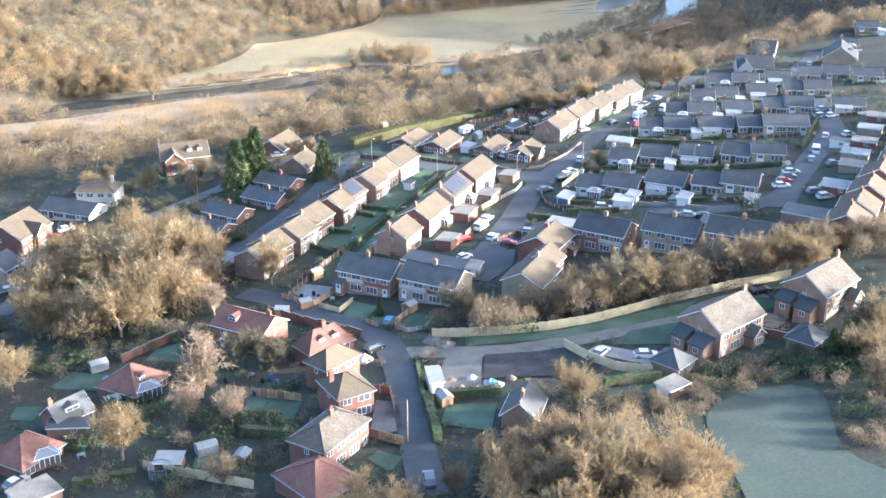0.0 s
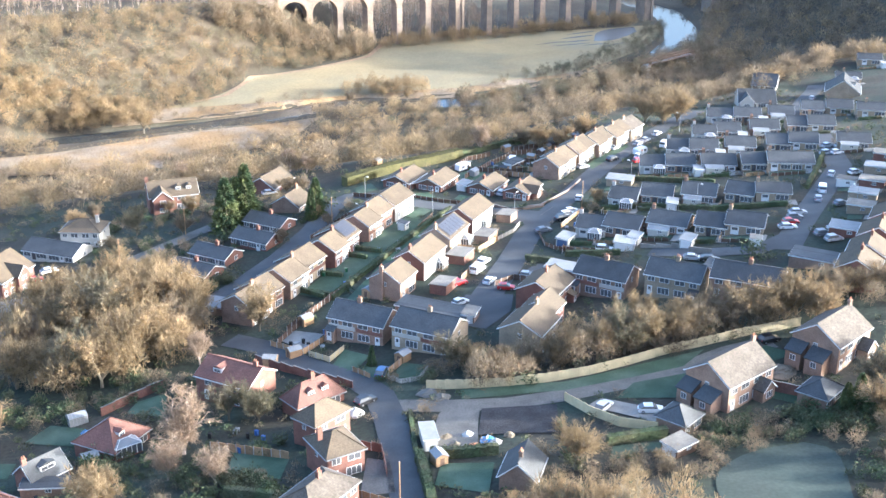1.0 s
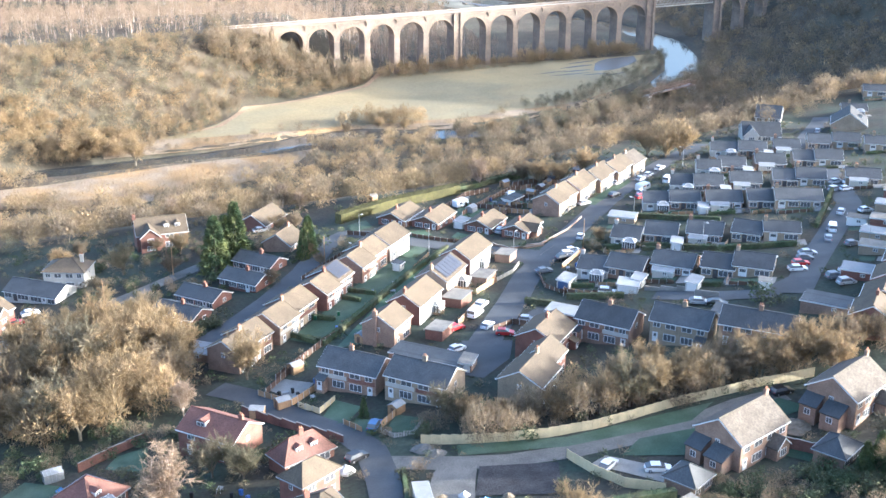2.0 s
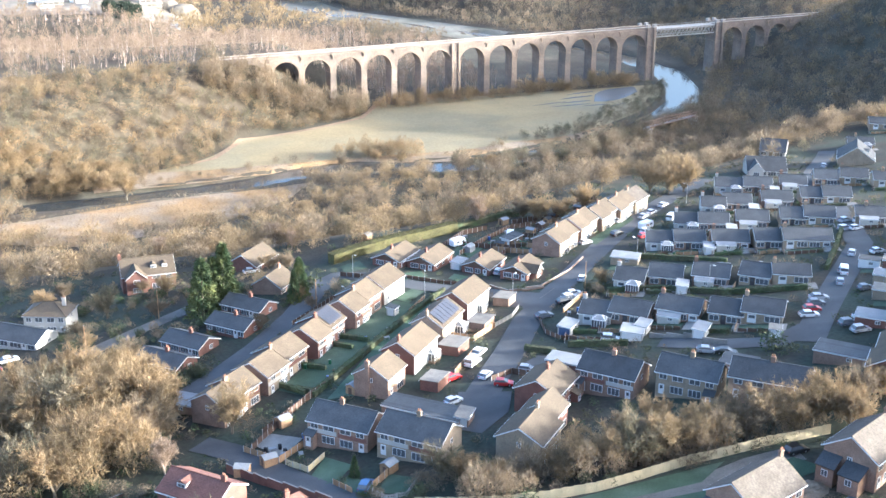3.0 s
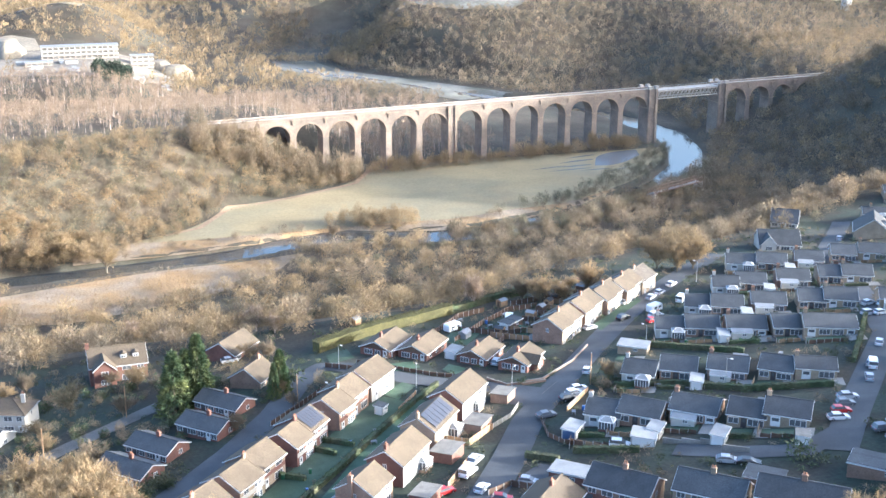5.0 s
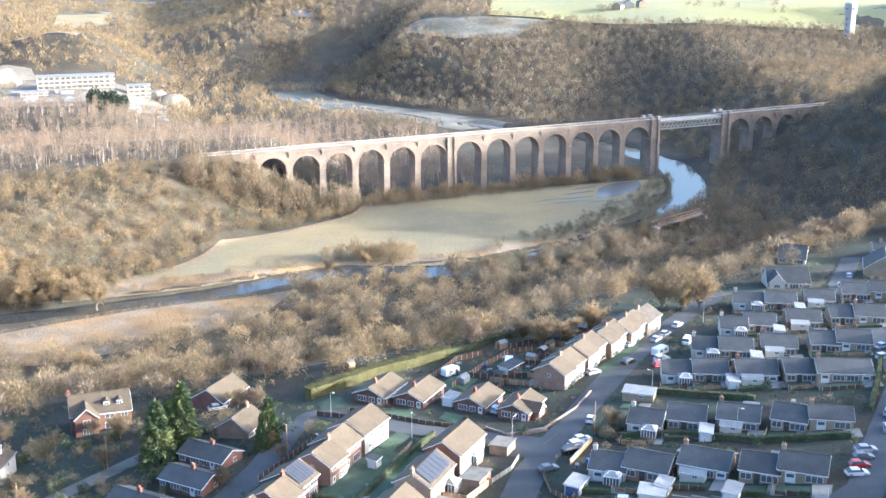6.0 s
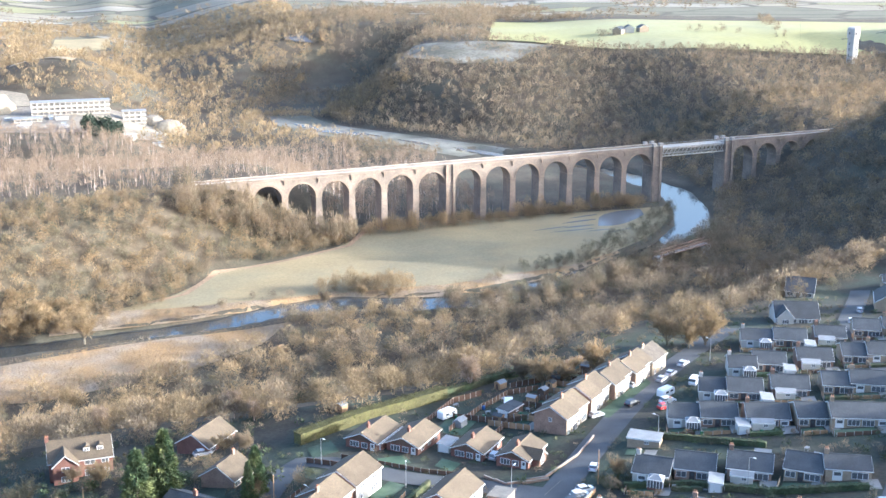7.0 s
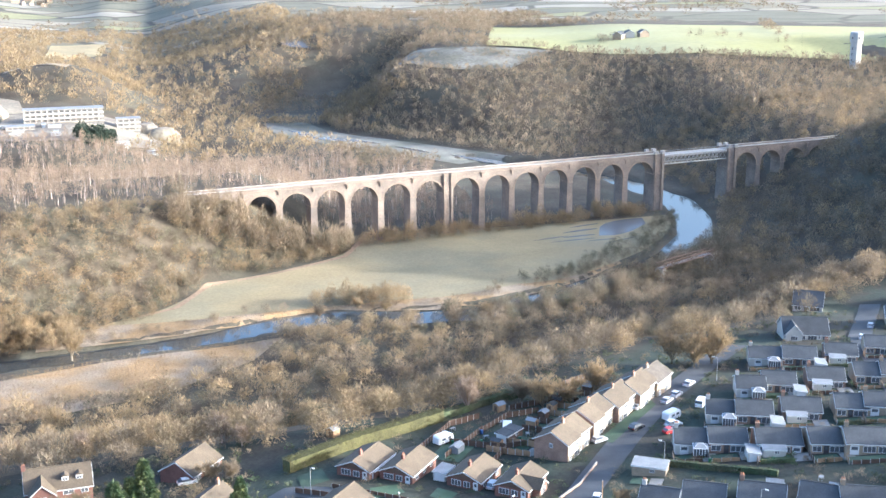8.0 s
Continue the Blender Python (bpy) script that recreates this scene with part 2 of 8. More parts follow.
def array_mesh(name, verts, tris, material):
    """A mesh from arrays: verts (n, 3), tris (m, 3)."""
    me = bpy.data.meshes.new(name)
    verts, tris = np.asarray(verts, np.float32), np.asarray(tris, np.int32)
    me.vertices.add(len(verts))
    me.vertices.foreach_set("co", verts.ravel())
    me.loops.add(tris.size)
    me.loops.foreach_set("vertex_index", tris.ravel())
    me.polygons.add(len(tris))
    me.polygons.foreach_set("loop_start", np.arange(0, tris.size, 3, dtype=np.int32))
    me.materials.append(material)
    me.update(calc_edges=True)
    return me


def child(name, me, parent, m=None, label=""):
    ob = new(name, me)
    ob.parent = parent
    if m is not None:
        ob.matrix_basis = m
    if label:
        tagged(ob, label)
    return ob


def root(name, x, y, z, rot, label, category, group="", kind=""):
    ob = new(name)
    ob.matrix_basis = pose(x, y, z, 0, 0, rot)
    return tagged(ob, label, category, group, kind)


class Solid:
    """Collects boxes, prisms and slabs into one mesh."""

    def __init__(self):
        self.v, self.f = [], []

    def add(self, verts, faces):
        k = len(self.v)
        self.v += list(verts)
        self.f += [tuple(i + k for i in f) for f in faces]
        return self

    def box(self, x0, y0, z0, x1, y1, z1):
        return self.add([(x, y, z) for z in (z0, z1) for x, y in ((x0, y0), (x1, y0), (x1, y1), (x0, y1))],
                        [(3, 2, 1, 0), (4, 5, 6, 7), (0, 1, 5, 4), (1, 2, 6, 5), (2, 3, 7, 6), (3, 0, 4, 7)])

    def prism(self, outline, axis, a, b):
        """An outline (two coordinates each) pushed along axis 'x', 'y' or 'z' from a to b."""
        n = len(outline)
        put = {"x": lambda p, w: (w, p[0], p[1]), "y": lambda p, w: (p[0], w, p[1]), "z": lambda p, w: (p[0], p[1], w)}[axis]
        vs = [put(p, a) for p in outline] + [put(p, b) for p in outline]
        fs = [tuple(range(n))[::-1], tuple(range(n, 2 * n))] + [(i, (i + 1) % n, n + (i + 1) % n, n + i) for i in range(n)]
        return self.add(vs, fs)

    def tube(self, p, q, r0, r1, sides=6):
        p, q = Vector(p), Vector(q)
        d = (q - p).normalized()
        u = d.orthogonal().normalized()
        w = d.cross(u)
        vs = []
        for c, r in ((p, r0), (q, r1)):
            vs += [tuple(c + r * (math.cos(6.2832 * i / sides) * u + math.sin(6.2832 * i / sides) * w)) for i in range(sides)]
        fs = [(i, (i + 1) % sides, sides + (i + 1) % sides, sides + i) for i in range(sides)]
        return self.add(vs, fs + [tuple(range(sides))[::-1], tuple(range(sides, 2 * sides))])

    def mesh(self, name, material, smooth=False, weld=False):
        me = mesh_of(name, self.v, self.f, material, smooth)
        bm = bmesh.new()
        bm.from_mesh(me)
        if weld:
            bmesh.ops.remove_doubles(bm, verts=bm.verts, dist=0.001)
        bmesh.ops.recalc_face_normals(bm, faces=bm.faces)
        bm.to_mesh(me)
        bm.free()
        return me

def ramp(a, b, v):
    """0 at a, 1 at b, smooth between."""
    s = np.clip((np.asarray(v, float) - a) / (b - a), 0.0, 1.0)
    return s * s * (3 - 2 * s)


def earlier_grid(x, y):
    """Undoes the stretch from an earlier camera fit, in whose skewed grid the slopes were set."""
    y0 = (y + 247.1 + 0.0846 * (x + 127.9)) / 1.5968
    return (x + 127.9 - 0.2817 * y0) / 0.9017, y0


def edge_y(x):
    """Where, in that earlier grid, the valley side begins."""
    return 258 + 42 * ramp(0, 130, x) + 40 * ramp(130, 260, x)


VALLEY = [(172, 655), (150, 700), (117, 754), (83, 804), (46, 850), (40, 930), (80, 1040), (123, 1142), (165, 1210)]


def valley_gap(x, y):
    """How far from the middle of the side valley behind the viaduct."""
    d = np.full(np.shape(x), 1e6)
    for (ax, ay), (bx, by) in zip(VALLEY, VALLEY[1:]):
        dx, dy = bx - ax, by - ay
        t = np.clip(((x - ax) * dx + (y - ay) * dy) / (dx * dx + dy * dy), 0, 1)
        d = np.minimum(d, np.hypot(x - ax - t * dx, y - ay - t * dy))
    return d


def ground_z(x, y):
    """The height of the ground: village bench, valley floor, spur, far hills."""
    x, y = np.asarray(x, float), np.asarray(y, float)
    u, v = earlier_grid(x, y)
    uc, vc = np.clip(u, -170, 320), np.clip(v, 60, 330)
    bench = -8.6 + 0.10 * uc + 0.0009 * np.clip(uc - 60, 0, 150) * np.clip(205 - v, -110, 20)
    bench = bench - 5 * ramp(165, 125, v) * ramp(40, 100, u) * ramp(230, 150, u)
    bench = bench + 6 * ramp(150, 235, v) * ramp(60, 0, u)
    bench = bench + 9 * ramp(190, 320, u) * ramp(70, 150, v) * ramp(330, 250, v)
    bench = bench - 8 * ramp(-110, -200, u)
    bench = 0.883 * bench - 0.107 * vc + 39.9
    down = ramp(0, 58, v - edge_y(u))
    # valley floor, rising to the right of the river and on the spur left of the meadow
    east = ramp(235, 355, x - 0.15 * (y - 500)) * ramp(230, 330, y)
    flood = -23.6 + 36 * east
    # hillside heightened, mostly out of view, so that its shadow covers the meadow
    flood = flood + 52 * ramp(270, 420, x) * ramp(215, 310, y) * ramp(545, 470, y)
    s = -0.62 * (x - 30) + 0.78 * (y - 490)
    flood = flood + 30 * ramp(0, 45, s) * ramp(50, -35, x) * ramp(640, 540, y)
    flood = flood + 22 * ramp(600, 720, y) * ramp(-40, -140, x)
    # unseen ridge on the far right, added to shade the valley slope
    flood = flood + 50 * ramp(560, 760, x) * ramp(560, 700, y) * ramp(960, 860, y)
    right = ramp(690, 980, y) * ramp(-60, 260, x + 0.1 * (y - 700))
    left = ramp(800, 1300, y) * ramp(-60, -380, x + 0.1 * (y - 800))
    flood = flood + (58 - 30 * east) * right + 30 * left + 24 * ramp(1900, 2800, y) * (1 - right)
    flood = flood + 26 * np.exp(-((x + 150) / 75) ** 2 - ((y - 1010) / 60) ** 2) + 16 * np.exp(-((x + 20) / 120) ** 2 - ((y - 1230) / 110) ** 2)
    floor = ramp(105, 28, valley_gap(x, y)) * ramp(1260, 1080, y)
    flood = flood + (-22.0 - flood) * floor
    return bench * (1 - down) + flood * down


RIVER = [(-460, 300, 8), (-230, 322, 7), (-131, 337, 6), (-89, 344, 6), (-62, 350, 7), (-34, 363, 8), (-10, 367, 9), (18, 357, 9), (45, 354, 8), (90, 372, 7), (135, 398, 8),
         (172, 424, 8), (203, 462, 9), (222, 505, 9), (233, 552, 10), (222, 620, 10), (190, 675, 10), (150, 715, 10)]


def river_depth(x, y):
    """How deep the river bed is cut below the flood plain."""
    x, y = np.asarray(x, float), np.asarray(y, float)
    cut = np.zeros_like(x)
    for (ax, ay, aw), (bx, by, bw) in zip(RIVER, RIVER[1:]):
        dx, dy = bx - ax, by - ay
        t = np.clip(((x - ax) * dx + (y - ay) * dy) / (dx * dx + dy * dy), 0, 1)
        d = np.hypot(x - ax - t * dx, y - ay - t * dy)
        w = aw + t * (bw - aw)
        cut = np.maximum(cut, 4.5 * ramp(w + 3, w - 3, d))
    return cut


def land_z(x, y):
    return ground_z(x, y) - river_depth(x, y)


def gz(x, y):
    return float(ground_z(x, y))


# the ground: one sheet, fine where the camera passes, coarse far off
gx = np.concatenate([np.linspace(-2600, -420, 40), np.arange(-390, -200, 9), np.arange(-200, 170, 3.0), np.arange(170, 300, 4), np.arange(300, 520, 9), np.linspace(540, 3000, 46)])
gy = np.concatenate([np.linspace(-1700, -260, 20), np.arange(-240, -100, 9), np.arange(-100, 260, 3.0), np.arange(260, 620, 4), np.arange(620, 1100, 10), np.arange(1100, 1800, 22), np.linspace(1830, 4900, 50)])
XX, YY = np.meshgrid(gx, gy)
rough_land = np.random.RandomState(3).normal(0, 0.05, XX.shape)
ZZ = land_z(XX, YY) + rough_land
idx = np.arange(XX.size).reshape(XX.shape)
quads = np.stack([idx[:-1, :-1], idx[:-1, 1:], idx[1:, 1:], idx[1:, :-1]], -1).reshape(-1, 4)
tris = np.concatenate([quads[:, [0, 1, 2]], quads[:, [0, 2, 3]]])
ground = new("ground", array_mesh("ground", np.stack([XX, YY, ZZ], -1).reshape(-1, 3), tris, GROUND))
ground.data.shade_smooth()
ground.data.materials.append(FARMLAND)
ground.data.materials.append(LITTER)
mid_x, mid_y = XX.reshape(-1)[quads].mean(1), YY.reshape(-1)[quads].mean(1)
far_land = (mid_y > 1500 - 0.75 * np.clip(mid_x - 150, 0, 520)) | (np.abs(mid_x) > 1400)
mid_u, mid_v = earlier_grid(mid_x, mid_y)
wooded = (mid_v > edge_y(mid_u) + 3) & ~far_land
ground.data.polygons.foreach_set("material_index", np.tile(far_land + 2 * wooded, 2).astype(np.int32))
tagged(ground, "rough winter ground with dead grass and leaf litter", "ground", kind="structure")


PAVED, FAR_SHEETS = [], []


def drape(name, left, right, material, label, category, lift=0.12, across=4, step=4.0, kind="structure", level=None, land=False):
    """A sheet between two edge lines (lists of x, y), laid over the ground."""
    def even(line, n):
        p = np.array(line, float)
        if name in ("field", "reed_bed", "rough_grass", "water"):
            for _ in range(3):
                q = np.empty((2 * len(p), 2))
                q[0::2], q[1::2] = p, p
                q[1:-1:2], q[2::2] = 0.75 * p[:-1] + 0.25 * p[1:], 0.25 * p[:-1] + 0.75 * p[1:]
                p = q
        s = np.concatenate([[0], np.cumsum(np.hypot(*np.diff(p, axis=0).T))])
        q = np.linspace(0, s[-1], n)
        return np.stack([np.interp(q, s, p[:, 0]), np.interp(q, s, p[:, 1])], -1)
    if name in ("road", "lawn", "drive", "yard", "terrace", "soil_plot", "gravel_yard") or "clearing" in label and "frosted" in label:
        PAVED.append(np.array(list(left) + list(right)[::-1], float))
    if label.startswith(("far bright", "pale rough", "pale bare", "pale sunlit", "bare quarry")):
        FAR_SHEETS.append(np.array(list(left) + list(right)[::-1], float))
    length = max(sum(math.dist(a, b) for a, b in zip(line, line[1:])) for line in (left, right))
    n = max(3, int(length / step) + 1)
    a, b = even(left, n), even(right, n)
    w = np.linspace(0, 1, across + 1)[None, :, None]
    p = a[:, None] * (1 - w) + b[:, None] * w
    z = np.full(p.shape[:2], level) if level is not None else (land_z if land else ground_z)(p[..., 0], p[..., 1]) + lift
    v = np.concatenate([p, z[..., None]], -1).reshape(-1, 3)
    i = np.arange(n * (across + 1)).reshape(n, across + 1)
    q = np.stack([i[:-1, :-1], i[:-1, 1:], i[1:, 1:], i[1:, :-1]], -1).reshape(-1, 4)
    ob = new(name, array_mesh(name, v, np.concatenate([q[:, [0, 2, 1]], q[:, [0, 3, 2]]]), material))
    me = ob.data
    bm = bmesh.new()
    bm.from_mesh(me)
    bmesh.ops.recalc_face_normals(bm, faces=bm.faces)
    if sum(f.normal.z for f in bm.faces) < 0:
        bmesh.ops.reverse_faces(bm, faces=bm.faces)
    bm.to_mesh(me)
    bm.free()
    me.shade_smooth()
    return tagged(ob, label, category, kind=kind)


def road(name, line, width, material=TARMAC, label="frost-dulled grey tarmac street", category="road", lift=0.14):
    """A strip of even width along a centre line."""
    p = np.array(line, float)
    d = np.gradient(p, axis=0)
    d /= np.hypot(d[:, 0], d[:, 1])[:, None]
    nrm = np.stack([-d[:, 1], d[:, 0]], -1)
    return drape(name, [tuple(q) for q in p + nrm * width / 2], [tuple(q) for q in p - nrm * width / 2], material, label, category, lift, 4, 2.5, land=name == "flood_meadow")


# the river: level water in its bed
rp = np.array(RIVER)
rd = np.gradient(rp[:, :2], axis=0)
rd /= np.hypot(rd[:, 0], rd[:, 1])[:, None]
rn = np.stack([-rd[:, 1], rd[:, 0]], -1)
drape("water", [tuple(q) for q in rp[:, :2] + rn * (rp[:, 2:] + 3)], [tuple(q) for q in rp[:, :2] - rn * (rp[:, 2:] + 3)], WATER,
      "still river water mirroring the pale sky", "river", level=-25.0, across=3, step=8)
# flooded corner of the meadow
drape("water", [(150, 470), (160, 468), (172, 476), (186, 490)], [(158, 489), (164, 497), (176, 503), (190, 505)], ICE, "shallow flood water lying on the meadow", "flood water", level=-23.36, across=5)
for ax, ay, bx, by, w in ((128, 470, 149, 474, 1.6), (120, 462, 146, 466, 1.1), (132, 480, 155, 487, 2.0), (140, 491, 160, 498, 1.5), (112, 468, 134, 474, 0.9), (138, 460, 156, 462, 1.2), (146, 452, 166, 462, 0.9)):
    drape("water", [(ax, ay), ((ax + bx) / 2, (ay + by) / 2 + w), (bx, by)], [(ax, ay - 0.2), ((ax + bx) / 2, (ay + by) / 2 - w), (bx, by - w)], ICE, "streak of flood water on the meadow", "flood water", level=-23.35, across=3)
# the meadow inside the river's bend
drape("field", [(-104, 377), (-80, 390), (-58, 428), (-24, 441), (14, 466), (32, 511), (77, 503), (143, 504), (208, 508)],
      [(-104, 374), (-77, 372), (-56, 375), (-17, 377), (19, 380), (44, 378), (75, 390), (104, 393), (138, 416), (164, 437), (190, 468), (208, 503)], FIELD, "flat frosted pale meadow beside the river", "field", lift=0.15, across=16, step=6, land=True)
road("track", [(-92, 383), (-76, 392), (-60, 424), (-26, 439), (10, 461), (27, 497), (31, 507)], 3.0, TRACK, "worn earth track round the meadow's edge", "track", 0.24)
# reed bed on the near bank
drape("reed_bed", [(-250, 306), (-160, 308), (-140, 316), (-92, 331), (-60, 333), (-36, 340)], [(-250, 280), (-160, 284), (-137, 270), (-111, 279), (-82, 288), (-50, 315)], REED,
      "frosted tan reed bed on the river bank", "reed bed", lift=0.35, across=6, kind="stuff", land=True)
# dry grass on the far bank
drape("rough_grass", [(-131, 358), (-118, 368), (-104, 377), (-77, 376), (-56, 377), (-17, 379), (19, 382), (44, 380), (75, 395), (104, 399), (140, 430)],
      [(-131, 346), (-110, 349), (-89, 352), (-62, 359), (-34, 372), (-10, 377), (18, 367), (45, 363), (75, 374), (104, 388), (140, 414)], REED, "dry tan grass on the far river bank", "rough grass", lift=0.1, across=4, kind="stuff", land=True)
# far fields on the plateau
drape("field", [(239.3, 989.9), (301.0, 941.9), (386.5, 883.3), (489.5, 848.7)], [(315.7, 1227.2), (390.1, 1187.3), (495.5, 1117.7), (614.0, 1062.8)], BRIGHT_FIELD, "far bright green winter-wheat field", "field", lift=1.0, across=6, step=15)
drape("field", [(489.6, 848.7), (561.8, 829.8), (640, 800)], [(614.1, 1062.8), (688.8, 1021.3), (790, 970)], BRIGHT_FIELD, "far bright green winter-wheat field", "field", lift=1.0, across=6, step=15)
drape("field", [(139.8, 983.8), (174.1, 907.5), (231.0, 892.0)], [(167.9, 1013.2), (225.7, 981.3), (290.4, 943.0)], ROUGH_FROST, "pale rough scrubby clearing on the hill", "clearing", lift=0.8, across=5, step=8)
# quarry ground round the building site
drape("quarry_ground", [(-212, 752), (-160, 742), (-108, 742), (-72, 790)], [(-214, 872), (-160, 884), (-104, 886), (-60, 884)], QUARRY_FLOOR, "bare quarry ground round the building site", "quarry", lift=0.6, across=8, step=8)
drape("quarry_ground", [(-214, 872.2), (-190, 880), (-170, 884)], [(-226, 930), (-200, 945), (-178, 930)], SPOIL, "pale bare limestone face of the quarry", "quarry", lift=0.6, across=5, step=8)
drape("quarry_ground", [(-196, 1000), (-170, 1012), (-142, 996)], [(-194, 1008), (-170, 1022), (-138, 1008)], SPOIL, "pale bare track on the knoll", "quarry", lift=0.7, across=3, step=6)
drape("quarry_ground", [(-180.1, 1233.2), (-119.8, 1424.1)], [(-184.9, 1547.5), (-114.7, 1591.8)], PALE_GRASS, "pale sunlit clearing on the hill", "quarry", lift=0.4, across=5, step=10)
drape("field", [(132, 690), (98, 745), (64, 795), (24, 846), (20, 930)], [(178, 712), (142, 764), (106, 815), (70, 858), (56, 925)], FROST_MEADOW, "frosted flood meadow behind the viaduct", "field", lift=0.3, across=6, step=8, land=True)
for a, b, w in (((168, 668), (136, 728), 7), ((122, 742), (104, 776), 4), ((96, 792), (38, 846), 9), ((52, 838), (36, 880), 6)):
    dx, dy = (b[0] - a[0]) / math.dist(a, b), (b[1] - a[1]) / math.dist(a, b)
    mx, my = (a[0] + b[0]) / 2 + dy * w * 0.4, (a[1] + b[1]) / 2 - dx * w * 0.4
    drape("water", [(a[0], a[1]), (mx - dy * w, my + dx * w), (b[0], b[1])], [(a[0] + 1, a[1]), (mx + dy * w, my - dx * w), (b[0] + 1, b[1])], ICE, "flood water lying in the side valley", "flood water", level=-21.5, across=4)

drape("water", [(66, 1250), (82, 1212)], [(88, 1262), (104, 1208)], ICE, "distant pale lake among the hills", "lake", lift=0.8, across=4)

# streets
road("road", [(x + 1.1, y - 0.6) for x, y in [(-54.2, 19.0), (-44.4, 36.1), (-32.9, 55.0), (-22.7, 73.7), (-13.4, 86.4), (0.4, 104.1), (19.9, 129.2), (41.1, 154.6), (66.6, 180.8), (86.8, 201.0)]], 7.4)
drape("yard", [(-24.5, 86.5), (-17.0, 79.0)], [(-22.0, 95.0), (-12.0, 90.0)], TARMAC, "tarmac apron where two streets meet", "road", 0.13, 4, 2)
mark_a, mark_b = np.array([-13.6, 87.2]), np.array([-7.3, 93.7])
for i in range(5):
    for shift in (0.0, 0.5):
        p, q = mark_a + (mark_b - mark_a) * (i + 0.1) / 5 + shift, mark_a + (mark_b - mark_a) * (i + 0.65) / 5 + shift
        road("road_marking", [tuple(p), tuple(q)], 0.15, ROOF_FELT, "worn white give-way dashes at the junction", "road marking", 0.23)
road("road", [(-13.0, 87.5), (-18.5, 93.0), (-24.5, 97.5), (-32.5, 101.5), (-41.0, 106.5), (-48.5, 112.5), (-54.5, 118.5), (-60.5, 121.6), (-65.5, 116.5), (-75.5, 95.5), (-86.0, 79.3), (-97.0, 65.8), (-105.6, 57.3)], 7.0, lift=0.16)
road("road", [(-0.4, 42.8), (9.9, 34.7), (21.2, 29.5), (31.7, 34.1)], 6.0, lift=0.17)
road("road", [(26.3, 26.1), (39.0, 41.6), (58.1, 63.9), (78.4, 87.9), (125.8, 191.8), (160.6, 238.2)], 7.0, lift=0.16)
drape("yard", [(-57.0, 21.5), (-51.0, 29.0), (-49.0, 36.0)], [(-50.0, 15.0), (-42.0, 22.5), (-38.5, 32.0)], TARMAC, "worn tarmac yard before lock-up garages", "yard", 0.15, 5, 2)
drape("yard", [(-33.0, 44.5), (-27.0, 49.5)], [(-27.5, 36.0), (-20.5, 43.0)], TARMAC, "tarmac parking yard beside the street", "yard", 0.15, 4, 2)
road("road", [(-83.7, -68.0), (-81.9, -53.2), (-79.7, -36.4), (-78.0, -18.8), (-77.7, -6.7), (-79.9, 0.2), (-89.1, 13.9), (-97.3, 28.0), (-103.1, 34.2)], 6.0, lift=0.16, label="worn dark tarmac lane")
road("road", [(-76.6, -12.4), (-66.9, -17.4), (-56.7, -21.5), (-45.6, -23.0), (-33.5, -22.1), (-22.1, -20.8), (-9.5, -17.5), (-0.5, -17.2)], 5.0, GRAVEL, "pale private gravel drive", "drive", 0.13)
road("road", [(-156.2, 79.0), (-140.8, 81.0)], 8.0, CONCRETE, "pale concrete forecourt", "drive", 0.13)
road("road", [(-157.8, 47.8), (-151.2, 65.2), (-140.9, 83.1), (-118.5, 101.0), (-100.2, 115.1)], 5.0, GRAVEL, "pale frosty track", "track", 0.1)


